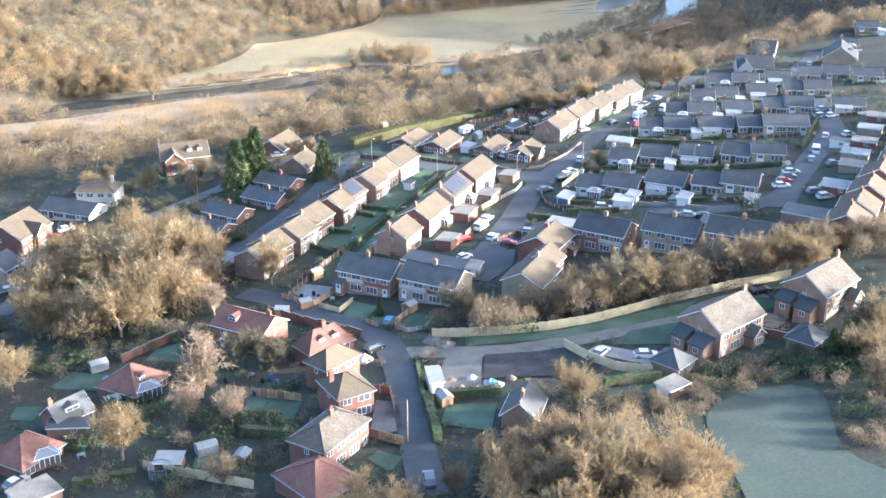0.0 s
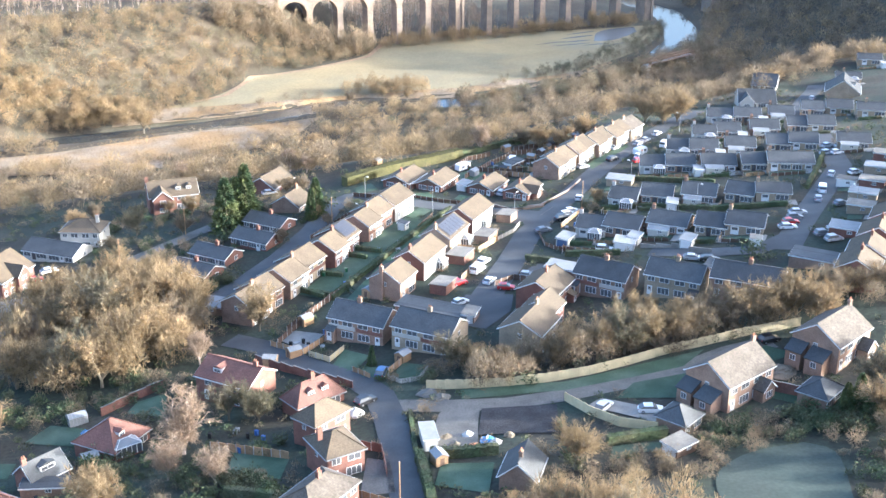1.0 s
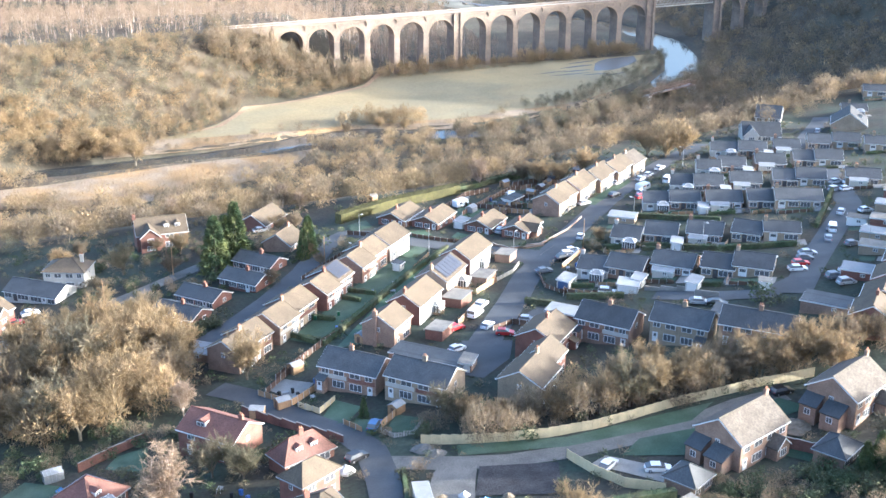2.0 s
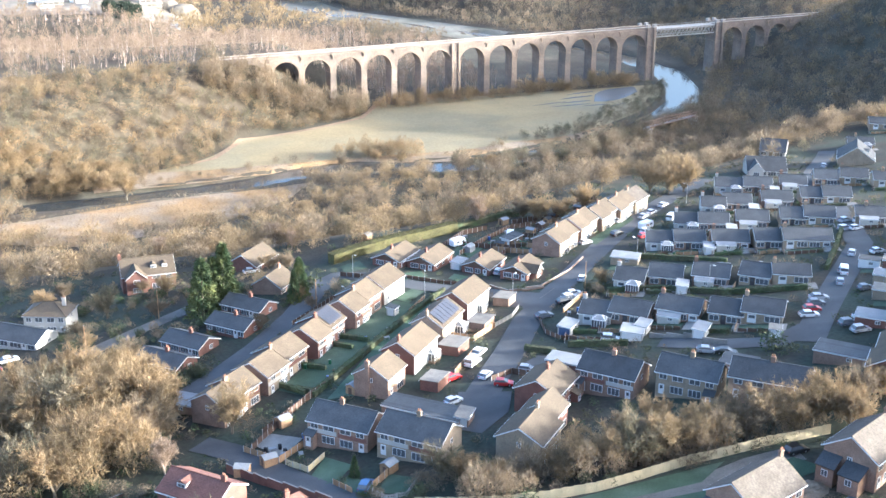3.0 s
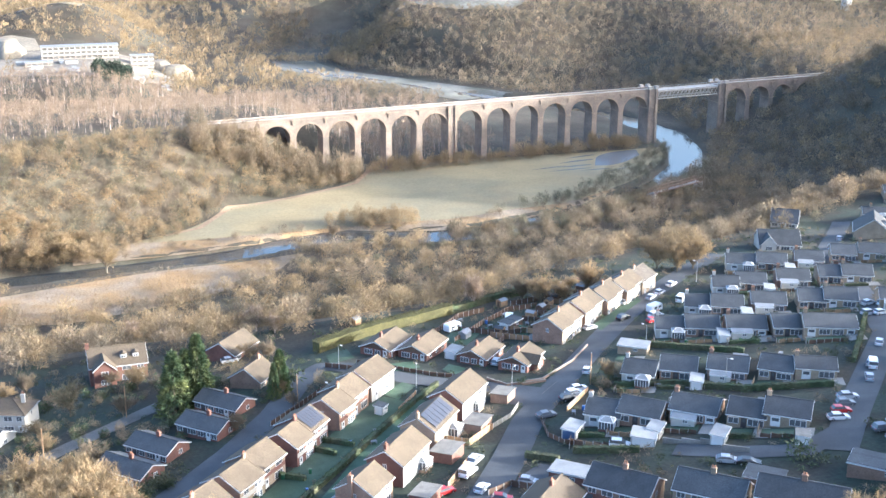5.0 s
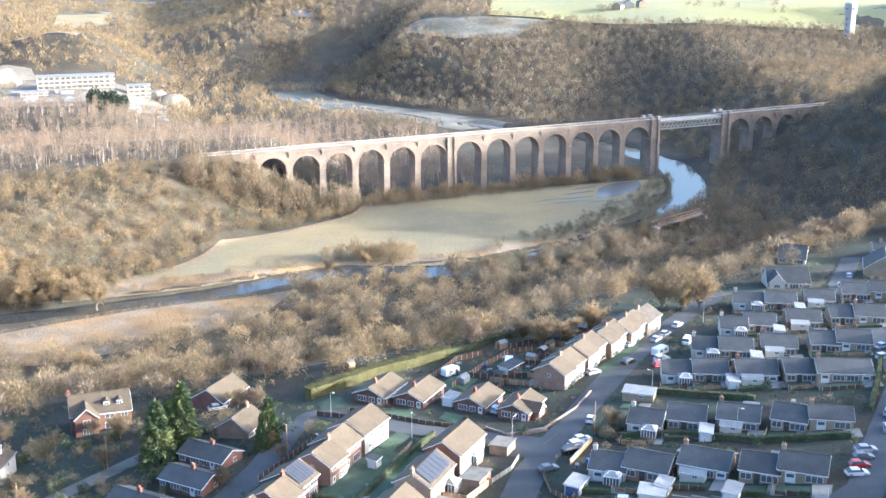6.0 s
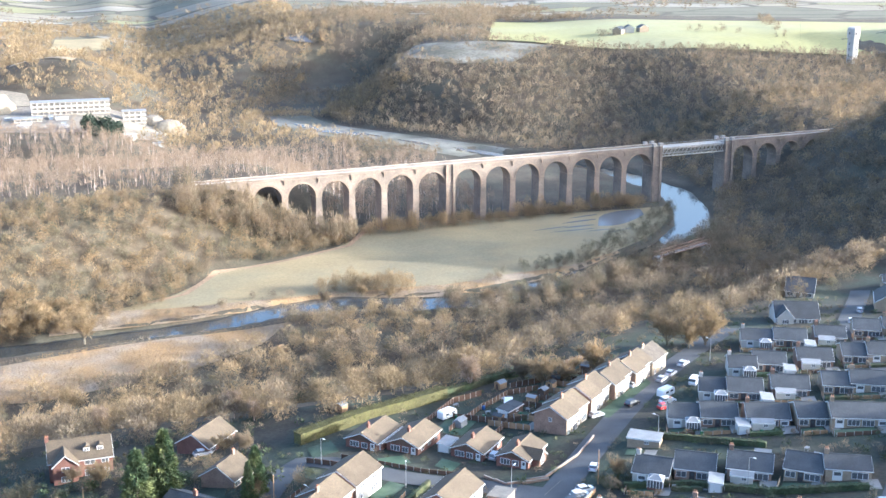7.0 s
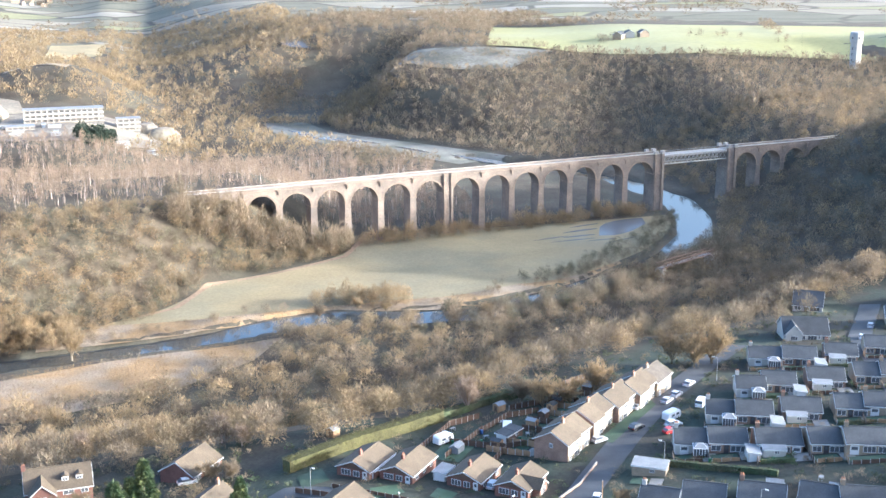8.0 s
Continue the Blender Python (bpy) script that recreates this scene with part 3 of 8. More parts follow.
# ---- viaduct ----
def viaduct():
    v = root("viaduct", 73.4, 497.3, 0, 10.5, "tall brick railway viaduct of round arches crossing the river valley", "viaduct")
    wide, top, crown = 8.6, 8.6, 6.1

    def spot(s, d):
        a = radians(10.5)
        return 73.4 + s * math.cos(a) - d * math.sin(a), 497.3 + s * math.sin(a) + d * math.cos(a)

    def base(s):
        return min(gz(*spot(s, d)) for d in (0, wide / 2, wide)) - 1.0

    def arch(a, b):
        """The brick round one opening, from pier to pier."""
        c, r = (a + b) / 2, (b - a) / 2
        spring = crown - r
        line = [(a, top), (a, spring)] + [(c - r * math.cos(math.pi * i / 20), spring + r * math.sin(math.pi * i / 20)) for i in range(1, 20)] + [(b, spring), (b, top)]
        n = len(line)
        s = Solid()
        # skin strips between the arch curve and the top, so that every face stays convex
        xs = [p[0] for p in line[1:-1]]
        zs = [p[1] for p in line[1:-1]]
        for i in range(len(xs) - 1):
            x0, x1 = xs[i], xs[i + 1]
            s.add([(x0, 0, zs[i]), (x1, 0, zs[i + 1]), (x1, 0, top), (x0, 0, top), (x0, wide, zs[i]), (x1, wide, zs[i + 1]), (x1, wide, top), (x0, wide, top)],
                  [(0, 1, 2, 3), (7, 6, 5, 4), (4, 5, 1, 0), (3, 2, 6, 7)])
        body = child("arch", s.mesh("arch", STONE, weld=True), v)
        # proud arch ring
        ring = Solid()
        for i in range(20):
            t0, t1 = math.pi * i / 20, math.pi * (i + 1) / 20
            p = [(c - q * math.cos(t), spring + q * math.sin(t)) for t, q in ((t0, r - 0.05), (t1, r - 0.05), (t1, r + 0.75), (t0, r + 0.75))]
            ring.prism(p, "y", -0.16, 0.05)
        child("arch_ring", ring.mesh("arch_ring", STONE_DARK, weld=True), body)
        return spring

    def pier(s0, s1, spring, proud=0.0):
        z = base((s0 + s1) / 2)
        s = Solid().prism([(s0 - 0.45, z), (s1 + 0.45, z), (s1, spring), (s1, top - 0.002), (s0, top - 0.002), (s0, spring)], "y", -proud, wide + proud)
        p = child("pier", s.mesh("pier", STONE), v)
        child("impost", Solid().box(s0 - 0.25, -0.3 - proud, spring - 0.5, s1 + 0.25, wide + 0.3 + proud, spring).mesh("impost", STONE_DARK), p)
        return p

    def refuge(s):
        child("refuge", Solid().box(s - 1.1, -0.75, top - 0.5, s + 1.1, 0, top + 0.25).box(s - 0.35, -0.6, top - 2.6, s + 0.35, -0.005, top - 0.5).mesh("refuge", STONE_DARK), v)

    half = 1.6
    starts = [2.7] + [20.5 + 18.5 * k + half for k in range(6)]
    ends = [20.5 + 18.5 * k - half for k in range(6)] + [132.3]
    for a, b in zip(starts, ends):
        sp = arch(a, b)
        arch(-b, -a)
    for k in range(6):
        for sgn in (1, -1):
            c = sgn * (20.5 + 18.5 * k)
            pier(c - half, c + half, crown - 7.7)
            refuge(c)
    # king pier with doubled pilasters
    king = pier(-2.7, 2.7, crown - 7.7, 0.25)
    for c in (-2.1, 2.1):
        z = base(c)
        child("pilaster", Solid().box(c - 0.7, -0.9, z, c + 0.7, -0.25, top + 0.6).mesh("pilaster", STONE_DARK), king)
    # towers beside the lattice span, with pale turrets
    for c in (135.6, 188.0):
        p = pier(c - 3.3, c + 3.3, crown - 7.7, 0.5)
        for q in (c - 2.4, c + 2.4):
            child("pilaster", Solid().box(q - 0.8, -1.3, base(q), q + 0.8, -0.5, top + 1.2).mesh("pilaster", STONE_DARK), p)
            child("turret", Solid().box(q - 1.1, -1.4, top + 1.2, q + 1.1, 0.6, top + 2.9).box(q - 1.3, -1.6, top + 2.9, q + 1.3, 0.8, top + 3.2).mesh("turret", STONE_PALE), p)
            child("turret", Solid().box(q - 1.1, wide - 0.6, top + 1.2, q + 1.1, wide + 1.4, top + 2.9).mesh("turret", STONE_PALE), p)
    for k in range(7):
        a = 191.3 + 18.5 * k + (0 if k == 0 else half - 1.3)
        b = 191.3 + 18.5 * (k + 1) - half - 1.3
        arch(a, b)
        pier(b, b + 2 * half, crown - 7.7)
        refuge(b + half)
    # deck, string course, parapets, copings
    for a, b in ((-141, 138.8), (184.8, 345)):
        child("deck", Solid().box(a, 0.3, top, b, wide - 0.3, top + 0.45).mesh("deck", BALLAST), v)
        child("string_course", Solid().box(a, -0.28, top - 0.35, b, -0.003, top + 0.02).mesh("string_course", STONE_DARK), v)
        for y0, y1 in ((-0.05, 0.4), (wide - 0.4, wide + 0.05)):
            par = child("parapet", Solid().box(a, y0, top, b, y1, top + 1.3).mesh("parapet", STONE), v)
            child("coping", Solid().box(a, y0 - 0.08, top + 1.3, b, y1 + 0.08, top + 1.55).mesh("coping", STONE_PALE), par)
    child("abutment", Solid().box(-143, 0.1, base(-150) - 4, -132.3, wide - 0.1, top - 0.01).mesh("abutment", STONE), v)
    # lattice girder span
    for y in (0.6, wide - 0.6):
        s = Solid()
        s.box(138.9, y - 0.35, 7.6, 184.7, y + 0.35, 8.2).box(138.9, y - 0.35, 3.2, 184.7, y + 0.35, 3.8)
        n = 16
        w = 45.8 / n
        for i in range(n):
            x = 138.9 + i * w
            s.tube((x, y, 3.5), (x + w, y, 7.9), 0.2, 0.2, 4).tube((x + w, y, 3.5), (x, y, 7.9), 0.2, 0.2, 4)
        child("lattice_girder", s.mesh("lattice_girder", IRON), v)
    child("girder_deck", Solid().box(138.85, 0.2, 8.2, 184.75, wide - 0.2, 8.7).mesh("girder_deck", IRON), v)
    for y in (0.25, wide - 0.25):
        s = Solid().box(138.9, y - 0.08, 9.7, 184.7, y + 0.08, 9.85)
        for i in range(24):
            s.box(139.2 + i * 1.93, y - 0.06, 8.7, 139.35 + i * 1.93, y + 0.06, 9.7)
        child("railing", s.mesh("railing", IRON), v)


STONE_DARK = mat("weathered_brick_trim", (0.27, 0.21, 0.16), 0.88, 0.2, 0.3, 0.15, 3)
BALLAST = mat("frosted_ballast", (0.30, 0.275, 0.25), 0.95, 0.15, 0.3, 0.2, 3)
viaduct()


# ---- buildings ----
WIN = {}
BUNGALOWS = []
FOOT = []
FACES = {"front": 0, "right": 90, "back": 180, "left": -90}


def window(parent, x, y, z, w, h, face="front", bars=1, material=None, label=""):
    """A window: its frame, and a pane for each light; face: which wall of the house it looks out of."""
    w, h = round(w, 1), round(h, 1)
    key = (w, h, bars, material)
    pw = (w - 0.1 * (bars + 2)) / (bars + 1)
    if key not in WIN:
        WIN[key] = (Solid().box(-w / 2, -0.06, 0, w / 2, 0.02, h).mesh("window", material or UPVC), Solid().box(-pw / 2, -0.066, 0.1, pw / 2, -0.05, h - 0.1).mesh("pane", GLASS))
    ob = child("window", WIN[key][0], parent, pose(x, y, z, 0, 0, FACES[face]), label)
    for i in range(bars + 1):
        child("pane", WIN[key][1], ob, pose(-w / 2 + 0.1 + pw / 2 + i * (pw + 0.1), 0, 0))
    return ob


def door(parent, x, y, w=0.95, h=2.05, face="front", material=None, z=0.1):
    key = ("door", w, h, material)
    if key not in WIN:
        WIN[key] = (Solid().box(-w / 2, -0.06, 0, w / 2, 0.02, h).box(-w / 2 - 0.09, -0.09, 0, -w / 2 - 0.003, 0.02, h + 0.09)
                    .box(w / 2 + 0.003, -0.09, 0, w / 2 + 0.09, 0.02, h + 0.09).box(-w / 2, -0.09, h + 0.003, w / 2, 0.02, h + 0.09).mesh("door", material or UPVC),
                    Solid().box(-w / 2 + 0.2, -0.075, h * 0.55, w / 2 - 0.2, -0.062, h - 0.2).mesh("pane", GLASS))
    ob = child("door", WIN[key][0], parent, pose(x, y, z, 0, 0, FACES[face]))
    child("pane", WIN[key][1], ob)
    return ob


def chimney(parent, x, y, top, low, material, pots=2, w=0.9, d=0.55):
    s = Solid().box(x - w / 2, y - d / 2, low, x + w / 2, y + d / 2, top).box(x - w / 2 - 0.08, y - d / 2 - 0.08, top - 0.28, x + w / 2 + 0.08, y + d / 2 + 0.08, top - 0.08)
    c = child("chimney", s.mesh("chimney", material), parent)
    for i in range(pots):
        px = x + (i - (pots - 1) / 2) * 0.4
        child("chimney_pot", Solid().tube((px, y, top), (px, y, top + 0.45), 0.14, 0.11, 8).mesh("chimney_pot", CLAY), c)


def gable_roof(parent, L, W, eave, ridge, material, over=0.35, x0=None, x1=None, trim=UPVC, name="roof"):
    x0 = -L / 2 if x0 is None else x0
    x1 = L / 2 if x1 is None else x1
    k = (ridge - eave) / (W / 2)
    th = 0.2
    e = W / 2 + over
    ez = eave - over * k
    r = Solid()
    for sg in (-1, 1):
        r.prism([(0, ridge + 0.02), (sg * e, ez + 0.02), (sg * e, ez + 0.02 + th), (0, ridge + 0.02 + th)], "x", x0 - 0.25, x1 + 0.25)
    roof = child(name, r.mesh(name, material), parent)
    child("ridge_tiles", Solid().prism([(-0.2, ridge + th - 0.04), (0.2, ridge + th - 0.04), (0.1, ridge + th + 0.12), (-0.1, ridge + th + 0.12)], "x", x0 - 0.27, x1 + 0.27).mesh("ridge_tiles", material), roof)
    for xx in (x0 - 0.29, x1 + 0.29):
        b = Solid()
        for sg in (-1, 1):
            b.prism([(0, ridge - 0.12), (sg * e, ez - 0.12), (sg * e, ez + 0.13), (0, ridge + 0.13)], "x", xx - 0.03, xx + 0.03)
        child("bargeboard", b.mesh("bargeboard", trim), roof)
    for sg in (-1, 1):
        child("gutter", Solid().box(x0 - 0.25, sg * e - 0.07 + sg * 0.08, ez - 0.08, x1 + 0.25, sg * e + 0.07 + sg * 0.08, ez + 0.08).mesh("gutter", trim), roof)
    return roof


def hip_roof(parent, L, W, eave, ridge, material, over=0.35, trim=UPVC, name="roof"):
    a, b = L / 2 + over, W / 2 + over
    run = max(0.3, a - b)
    z0, z1 = eave - 0.08, eave + 0.1
    v = [(-a, -b, z0), (a, -b, z0), (a, b, z0), (-a, b, z0), (-a, -b, z1), (a, -b, z1), (a, b, z1), (-a, b, z1), (-run, 0, ridge + 0.15), (run, 0, ridge + 0.15)]
    f = [(3, 2, 1, 0), (0, 1, 5, 4), (1, 2, 6, 5), (2, 3, 7, 6), (3, 0, 4, 7), (4, 5, 9, 8), (6, 7, 8, 9), (5, 6, 9), (7, 4, 8)]
    roof = child(name, Solid().add(v, f).mesh(name, material), parent)
    t = Solid()
    for p, q in ((4, 8), (7, 8), (5, 9), (6, 9), (8, 9)):
        t.tube(v[p], v[q], 0.13, 0.13, 5)
    child("ridge_tiles", t.mesh("ridge_tiles", material), roof)
    g = Solid()
    g.box(-a, -b - 0.14, z0 - 0.03, a, -b - 0.01, z1 - 0.03).box(-a, b + 0.01, z0 - 0.03, a, b + 0.14, z1 - 0.03)
    g.box(-a - 0.14, -b, z0 - 0.03, -a - 0.01, b, z1 - 0.03).box(a + 0.01, -b, z0 - 0.03, a + 0.14, b, z1 - 0.03)
    child("gutter", g.mesh("gutter", trim), roof)
    return roof


def house(x, y, rot, L, W, storeys=2, wall=BRICK_RED, roof=ROOF_BROWN, label="red brick house", category="house", group="", name="house", hip=False, chimneys=(0.3,),
          units=1, band=None, solar=False, gable_front=False, porch=False, patio=False, eave=None, ridge=None, sides=True, z=None, side_x=0.0, wings=(), dormers=(), leanto=(), face_wall=None, stack=False):
    eave = eave or (4.9 if storeys == 2 else 2.45)
    ridge = ridge or (7.3 if storeys == 2 else min(5.0, 2.45 + W / 2 * 0.43))
    if group == "grey-roofed bungalows":
        W, eave = W - 1.2, 2.75
    h = root(name, x, y, gz(x, y) if z is None else z, rot, label, category, group)
    FOOT.append((x, y, rot, L, W))
    if name == "bungalow" and group == "grey-roofed bungalows":
        BUNGALOWS.append((x, y, rot, L, W))
    s = Solid()
    if hip:
        s.box(-L / 2, -W / 2, -2.5, L / 2, W / 2, eave)
        child("wall", s.mesh("wall", wall), h)
        hip_roof(h, L, W, eave, ridge, roof, trim=STEEL)
    else:
        s.prism([(-W / 2, -2.5), (W / 2, -2.5), (W / 2, eave), (0, ridge), (-W / 2, eave)], "x", -L / 2, L / 2)
        child("wall", s.mesh("wall", wall), h)
        gable_roof(h, L, W, eave, ridge, roof)
    for f in chimneys:
        chimney(h, (f - 0.5) * L, 0.0, ridge + 1.3, ridge - 0.9, wall)
    # front wall paler than the gables: partly the sun put into its colour
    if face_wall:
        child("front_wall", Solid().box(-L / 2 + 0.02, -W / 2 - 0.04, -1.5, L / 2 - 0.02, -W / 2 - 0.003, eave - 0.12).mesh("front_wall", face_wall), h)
    if stack:
        chimney(h, -L / 2 - 0.35, 0.6, ridge + 1.2, -1.5, wall, 2, 0.6, 0.9)
    fy, by = -W / 2 - (0.04 if face_wall else 0.0), W / 2
    if band:
        each = band if isinstance(band, tuple) else (band,) * units
        for i in range(units):
            c = -L / 2 + (i + 0.5) * L / units
            child("cladding", Solid().box(c - L / units / 2 + 0.15, fy - 0.05, 2.5, c + L / units / 2 - 0.15, fy - 0.003, 3.45).mesh("cladding", each[i]), h)
    u = L / units
    for i in range(units):
        c = -L / 2 + (i + 0.5) * u
        m = 1 if i % 2 else -1
        if storeys == 2:
            window(h, c - m * u * 0.22, fy, 3.35, min(2.4, u * 0.36), 1.3)
            window(h, c + m * u * 0.26, fy, 3.35, min(1.7, u * 0.26), 1.3)
            window(h, c - m * u * 0.2, fy, 0.6, min(2.9, u * 0.42), 1.65, bars=2)
            door(h, c + m * u * 0.3, fy)
            window(h, c - u * 0.2, by, 3.3, 1.5, 1.2, "back", bars=0)
            window(h, c + u * 0.2, by, 1.0, 1.8, 1.2, "back", bars=0)
        else:
            if not gable_front:
                window(h, c - m * u * 0.25, fy, 0.7, min(3.4, u * 0.42), 1.5, bars=2)
                if patio:
                    door(h, c + m * u * 0.24, fy, 1.8, 2.05)
                else:
                    window(h, c + m * u * 0.33, fy, 0.75, min(2.2, u * 0.28), 1.45)
                    door(h, c + m * u * 0.06, fy, material=None if i % 2 else DARK_DOOR)
            window(h, c, by, 0.9, 1.6, 1.2, "back", bars=0)
    if gable_front:
        window(h, -L / 2, W * 0.22, 0.7, 2.4, 1.4, "left", bars=2)
        window(h, -L / 2, -W * 0.1, 0.7, 1.6, 1.4, "left")
        door(h, -L / 2, -W * 0.36, face="left")
        child("cladding", Solid().prism([(-W / 2 + 0.5, eave + 0.02), (W / 2 - 0.5, eave + 0.02), (0, ridge - 0.15)], "x", -L / 2 - 0.05, -L / 2 - 0.003).mesh("cladding", WOOD_DARK), h)
        for k in range(3):
            window(h, L * (k - 1) * 0.3, fy, 0.8, 1.4, 1.3)
    elif sides:
        if storeys == 2:
            window(h, -L / 2, side_x, 3.4, 0.9, 1.1, "left")
            window(h, L / 2, 0, 3.4, 0.9, 1.1, "right")
        else:
            window(h, L / 2, 0.8, 1.0, 1.2, 1.1, "right")
    if solar:
        k = math.degrees(math.atan2(ridge - eave, W / 2))
        array = child("solar_array", Solid().box(-L * 0.42, 0, 0, L * 0.42, 0.02, 0.02).mesh("solar_rail", STEEL), h, pose(0, fy * 0.96, eave + 0.42, k, 0, 0))
        for i in range(6):
            for j in range(3):
                pw, ph = L * 0.84 / 6, W * 0.5 / math.cos(radians(k)) * 0.9 / 3
                me = WIN.setdefault(("solar", round(pw, 2), round(ph, 2)), Solid().box(0.04, 0.03, 0.08, pw - 0.04, ph - 0.03, 0.12).mesh("solar_panel", SOLAR))
                child("solar_panel", me, array, pose(-L * 0.42 + i * pw, 0.15 + j * ph, 0))
    if porch:
        px = (porch - 0.5) * L
        b = Solid().prism([(fy - 1.6, -1.5), (fy - 0.003, -1.5), (fy - 0.003, 2.9), (fy - 1.6, 2.35)], "x", px - 1.0, px + 1.0)
        p = child("porch", b.mesh("porch", wall), h)
        child("porch_roof", Solid().prism([(fy - 1.85, 2.27), (fy - 0.003, 2.92), (fy - 0.003, 3.06), (fy - 1.85, 2.41)], "x", px - 1.2, px + 1.2).mesh("porch_roof", roof), p)
        door(p, px, fy - 1.6)
    for wx, ww, wd, we, wr in wings:
        # a gabled wing standing out from the front
        s = Solid().prism([(wx - ww / 2, -2.5), (wx + ww / 2, -2.5), (wx + ww / 2, we), (wx, wr), (wx - ww / 2, we)], "y", fy - wd, -0.2)
        g = child("wing", s.mesh("wing", wall), h)
        k = (wr - we) / (ww / 2)
        r, b = Solid(), Solid()
        for sg in (-1, 1):
            e = ww / 2 + 0.3
            r.prism([(wx, wr + 0.02), (wx + sg * e, we - 0.3 * k + 0.02), (wx + sg * e, we - 0.3 * k + 0.2), (wx, wr + 0.2)], "y", fy - wd - 0.25, -0.2)
            b.prism([(wx, wr - 0.12), (wx + sg * e, we - 0.3 * k - 0.12), (wx + sg * e, we - 0.3 * k + 0.12), (wx, wr + 0.12)], "y", fy - wd - 0.31, fy - wd - 0.26)
        child("wing_roof", r.mesh("wing_roof", roof), g)
        child("bargeboard", b.mesh("bargeboard", UPVC), g)
        window(g, wx, fy - wd, 0.8, min(2.2, ww * 0.5), 1.4, bars=2)
        if we > 4:
            window(g, wx, fy - wd, 3.3, min(1.8, ww * 0.45), 1.2)
    for dx, dw in dormers:
        dz = eave + (ridge - eave) * 0.32
        d = child("dormer", Solid().box(dx - dw / 2, -W * 0.34, dz - 0.3, dx + dw / 2, -W * 0.05, dz + 1.15).mesh("dormer", UPVC), h)
        child("dormer_roof", Solid().prism([(dx - dw / 2 - 0.15, dz + 1.16), (dx + dw / 2 + 0.15, dz + 1.16), (dx, dz + 1.65)], "y", -W * 0.34 - 0.2, -W * 0.02).mesh("dormer_roof", roof), d)
        window(d, dx, -W * 0.34, dz + 0.15, dw - 0.3, 0.85)
    if leanto:
        # lean-to rooms against the left gable
        for ly, lw, ld, lh in leanto:
            g = child("lean_to", Solid().prism([(-L / 2 - ld, -2.5), (-L / 2 - 0.003, -2.5), (-L / 2 - 0.003, lh + 1.3), (-L / 2 - ld, lh)], "y", ly - lw / 2, ly + lw / 2).mesh("lean_to", wall), h)
            child("lean_to_roof", Solid().prism([(-L / 2 - ld - 0.3, lh - 0.1), (-L / 2 - 0.003, lh + 1.32), (-L / 2 - 0.003, lh + 1.5), (-L / 2 - ld - 0.3, lh + 0.08)], "y", ly - lw / 2 - 0.2, ly + lw / 2 + 0.2).mesh("lean_to_roof", ROOF_GREY), g)
            window(g, -L / 2 - ld, ly, 0.8, 1.2, 1.2, "left")
    return h


def conservatory(x, y, rot, L=3.4, W=3.0, h=2.3, label="white glazed conservatory beside a house", z=None, base=BRICK_RED):
    c = root("conservatory", x, y, gz(x, y) if z is None else z, rot, label, "conservatory", "conservatories")
    child("dwarf_wall", Solid().box(-L / 2, -W / 2, -1.2, L / 2, W / 2, 0.6).mesh("dwarf_wall", base), c)
    child("pane", Solid().box(-L / 2 + 0.06, -W / 2 + 0.06, 0.6, L / 2 - 0.06, W / 2 - 0.06, h).mesh("pane", GLASS), c)
    s = Solid()
    n = 5
    for i in range(n + 1):
        q = -L / 2 + L * i / n
        for yy in (-W / 2, W / 2):
            s.box(q - 0.06, yy - 0.06, 0.6, q + 0.06, yy + 0.06, h)
    for i in range(1, 4):
        q = -W / 2 + W * i / 4
        for xx in (-L / 2, L / 2):
            s.box(xx - 0.06, q - 0.06, 0.6, xx + 0.06, q + 0.06, h)
    s.box(-L / 2 - 0.1, -W / 2 - 0.1, h, L / 2 + 0.1, W / 2 + 0.1, h + 0.15)
    child("frame", s.mesh("frame", UPVC), c)
    r = Solid().add([(-L / 2, -W / 2, h + 0.15), (L / 2, -W / 2, h + 0.15), (L / 2, W / 2, h + 0.15), (-L / 2, W / 2, h + 0.15), (-L / 6, 0, h + 0.9), (L / 6, 0, h + 0.9)],
                    [(0, 1, 5, 4), (1, 2, 5), (2, 3, 4, 5), (3, 0, 4), (3, 2, 1, 0)])
    roof = child("roof", r.mesh("roof", ROOF_WHITE), c)
    t = Solid()
    for p, q in ((0, 4), (3, 4), (1, 5), (2, 5), (4, 5)):
        t.tube(r.v[p], r.v[q], 0.07, 0.07, 4)
    child("glazing_bar", t.mesh("glazing_bar", UPVC), roof)
    return c


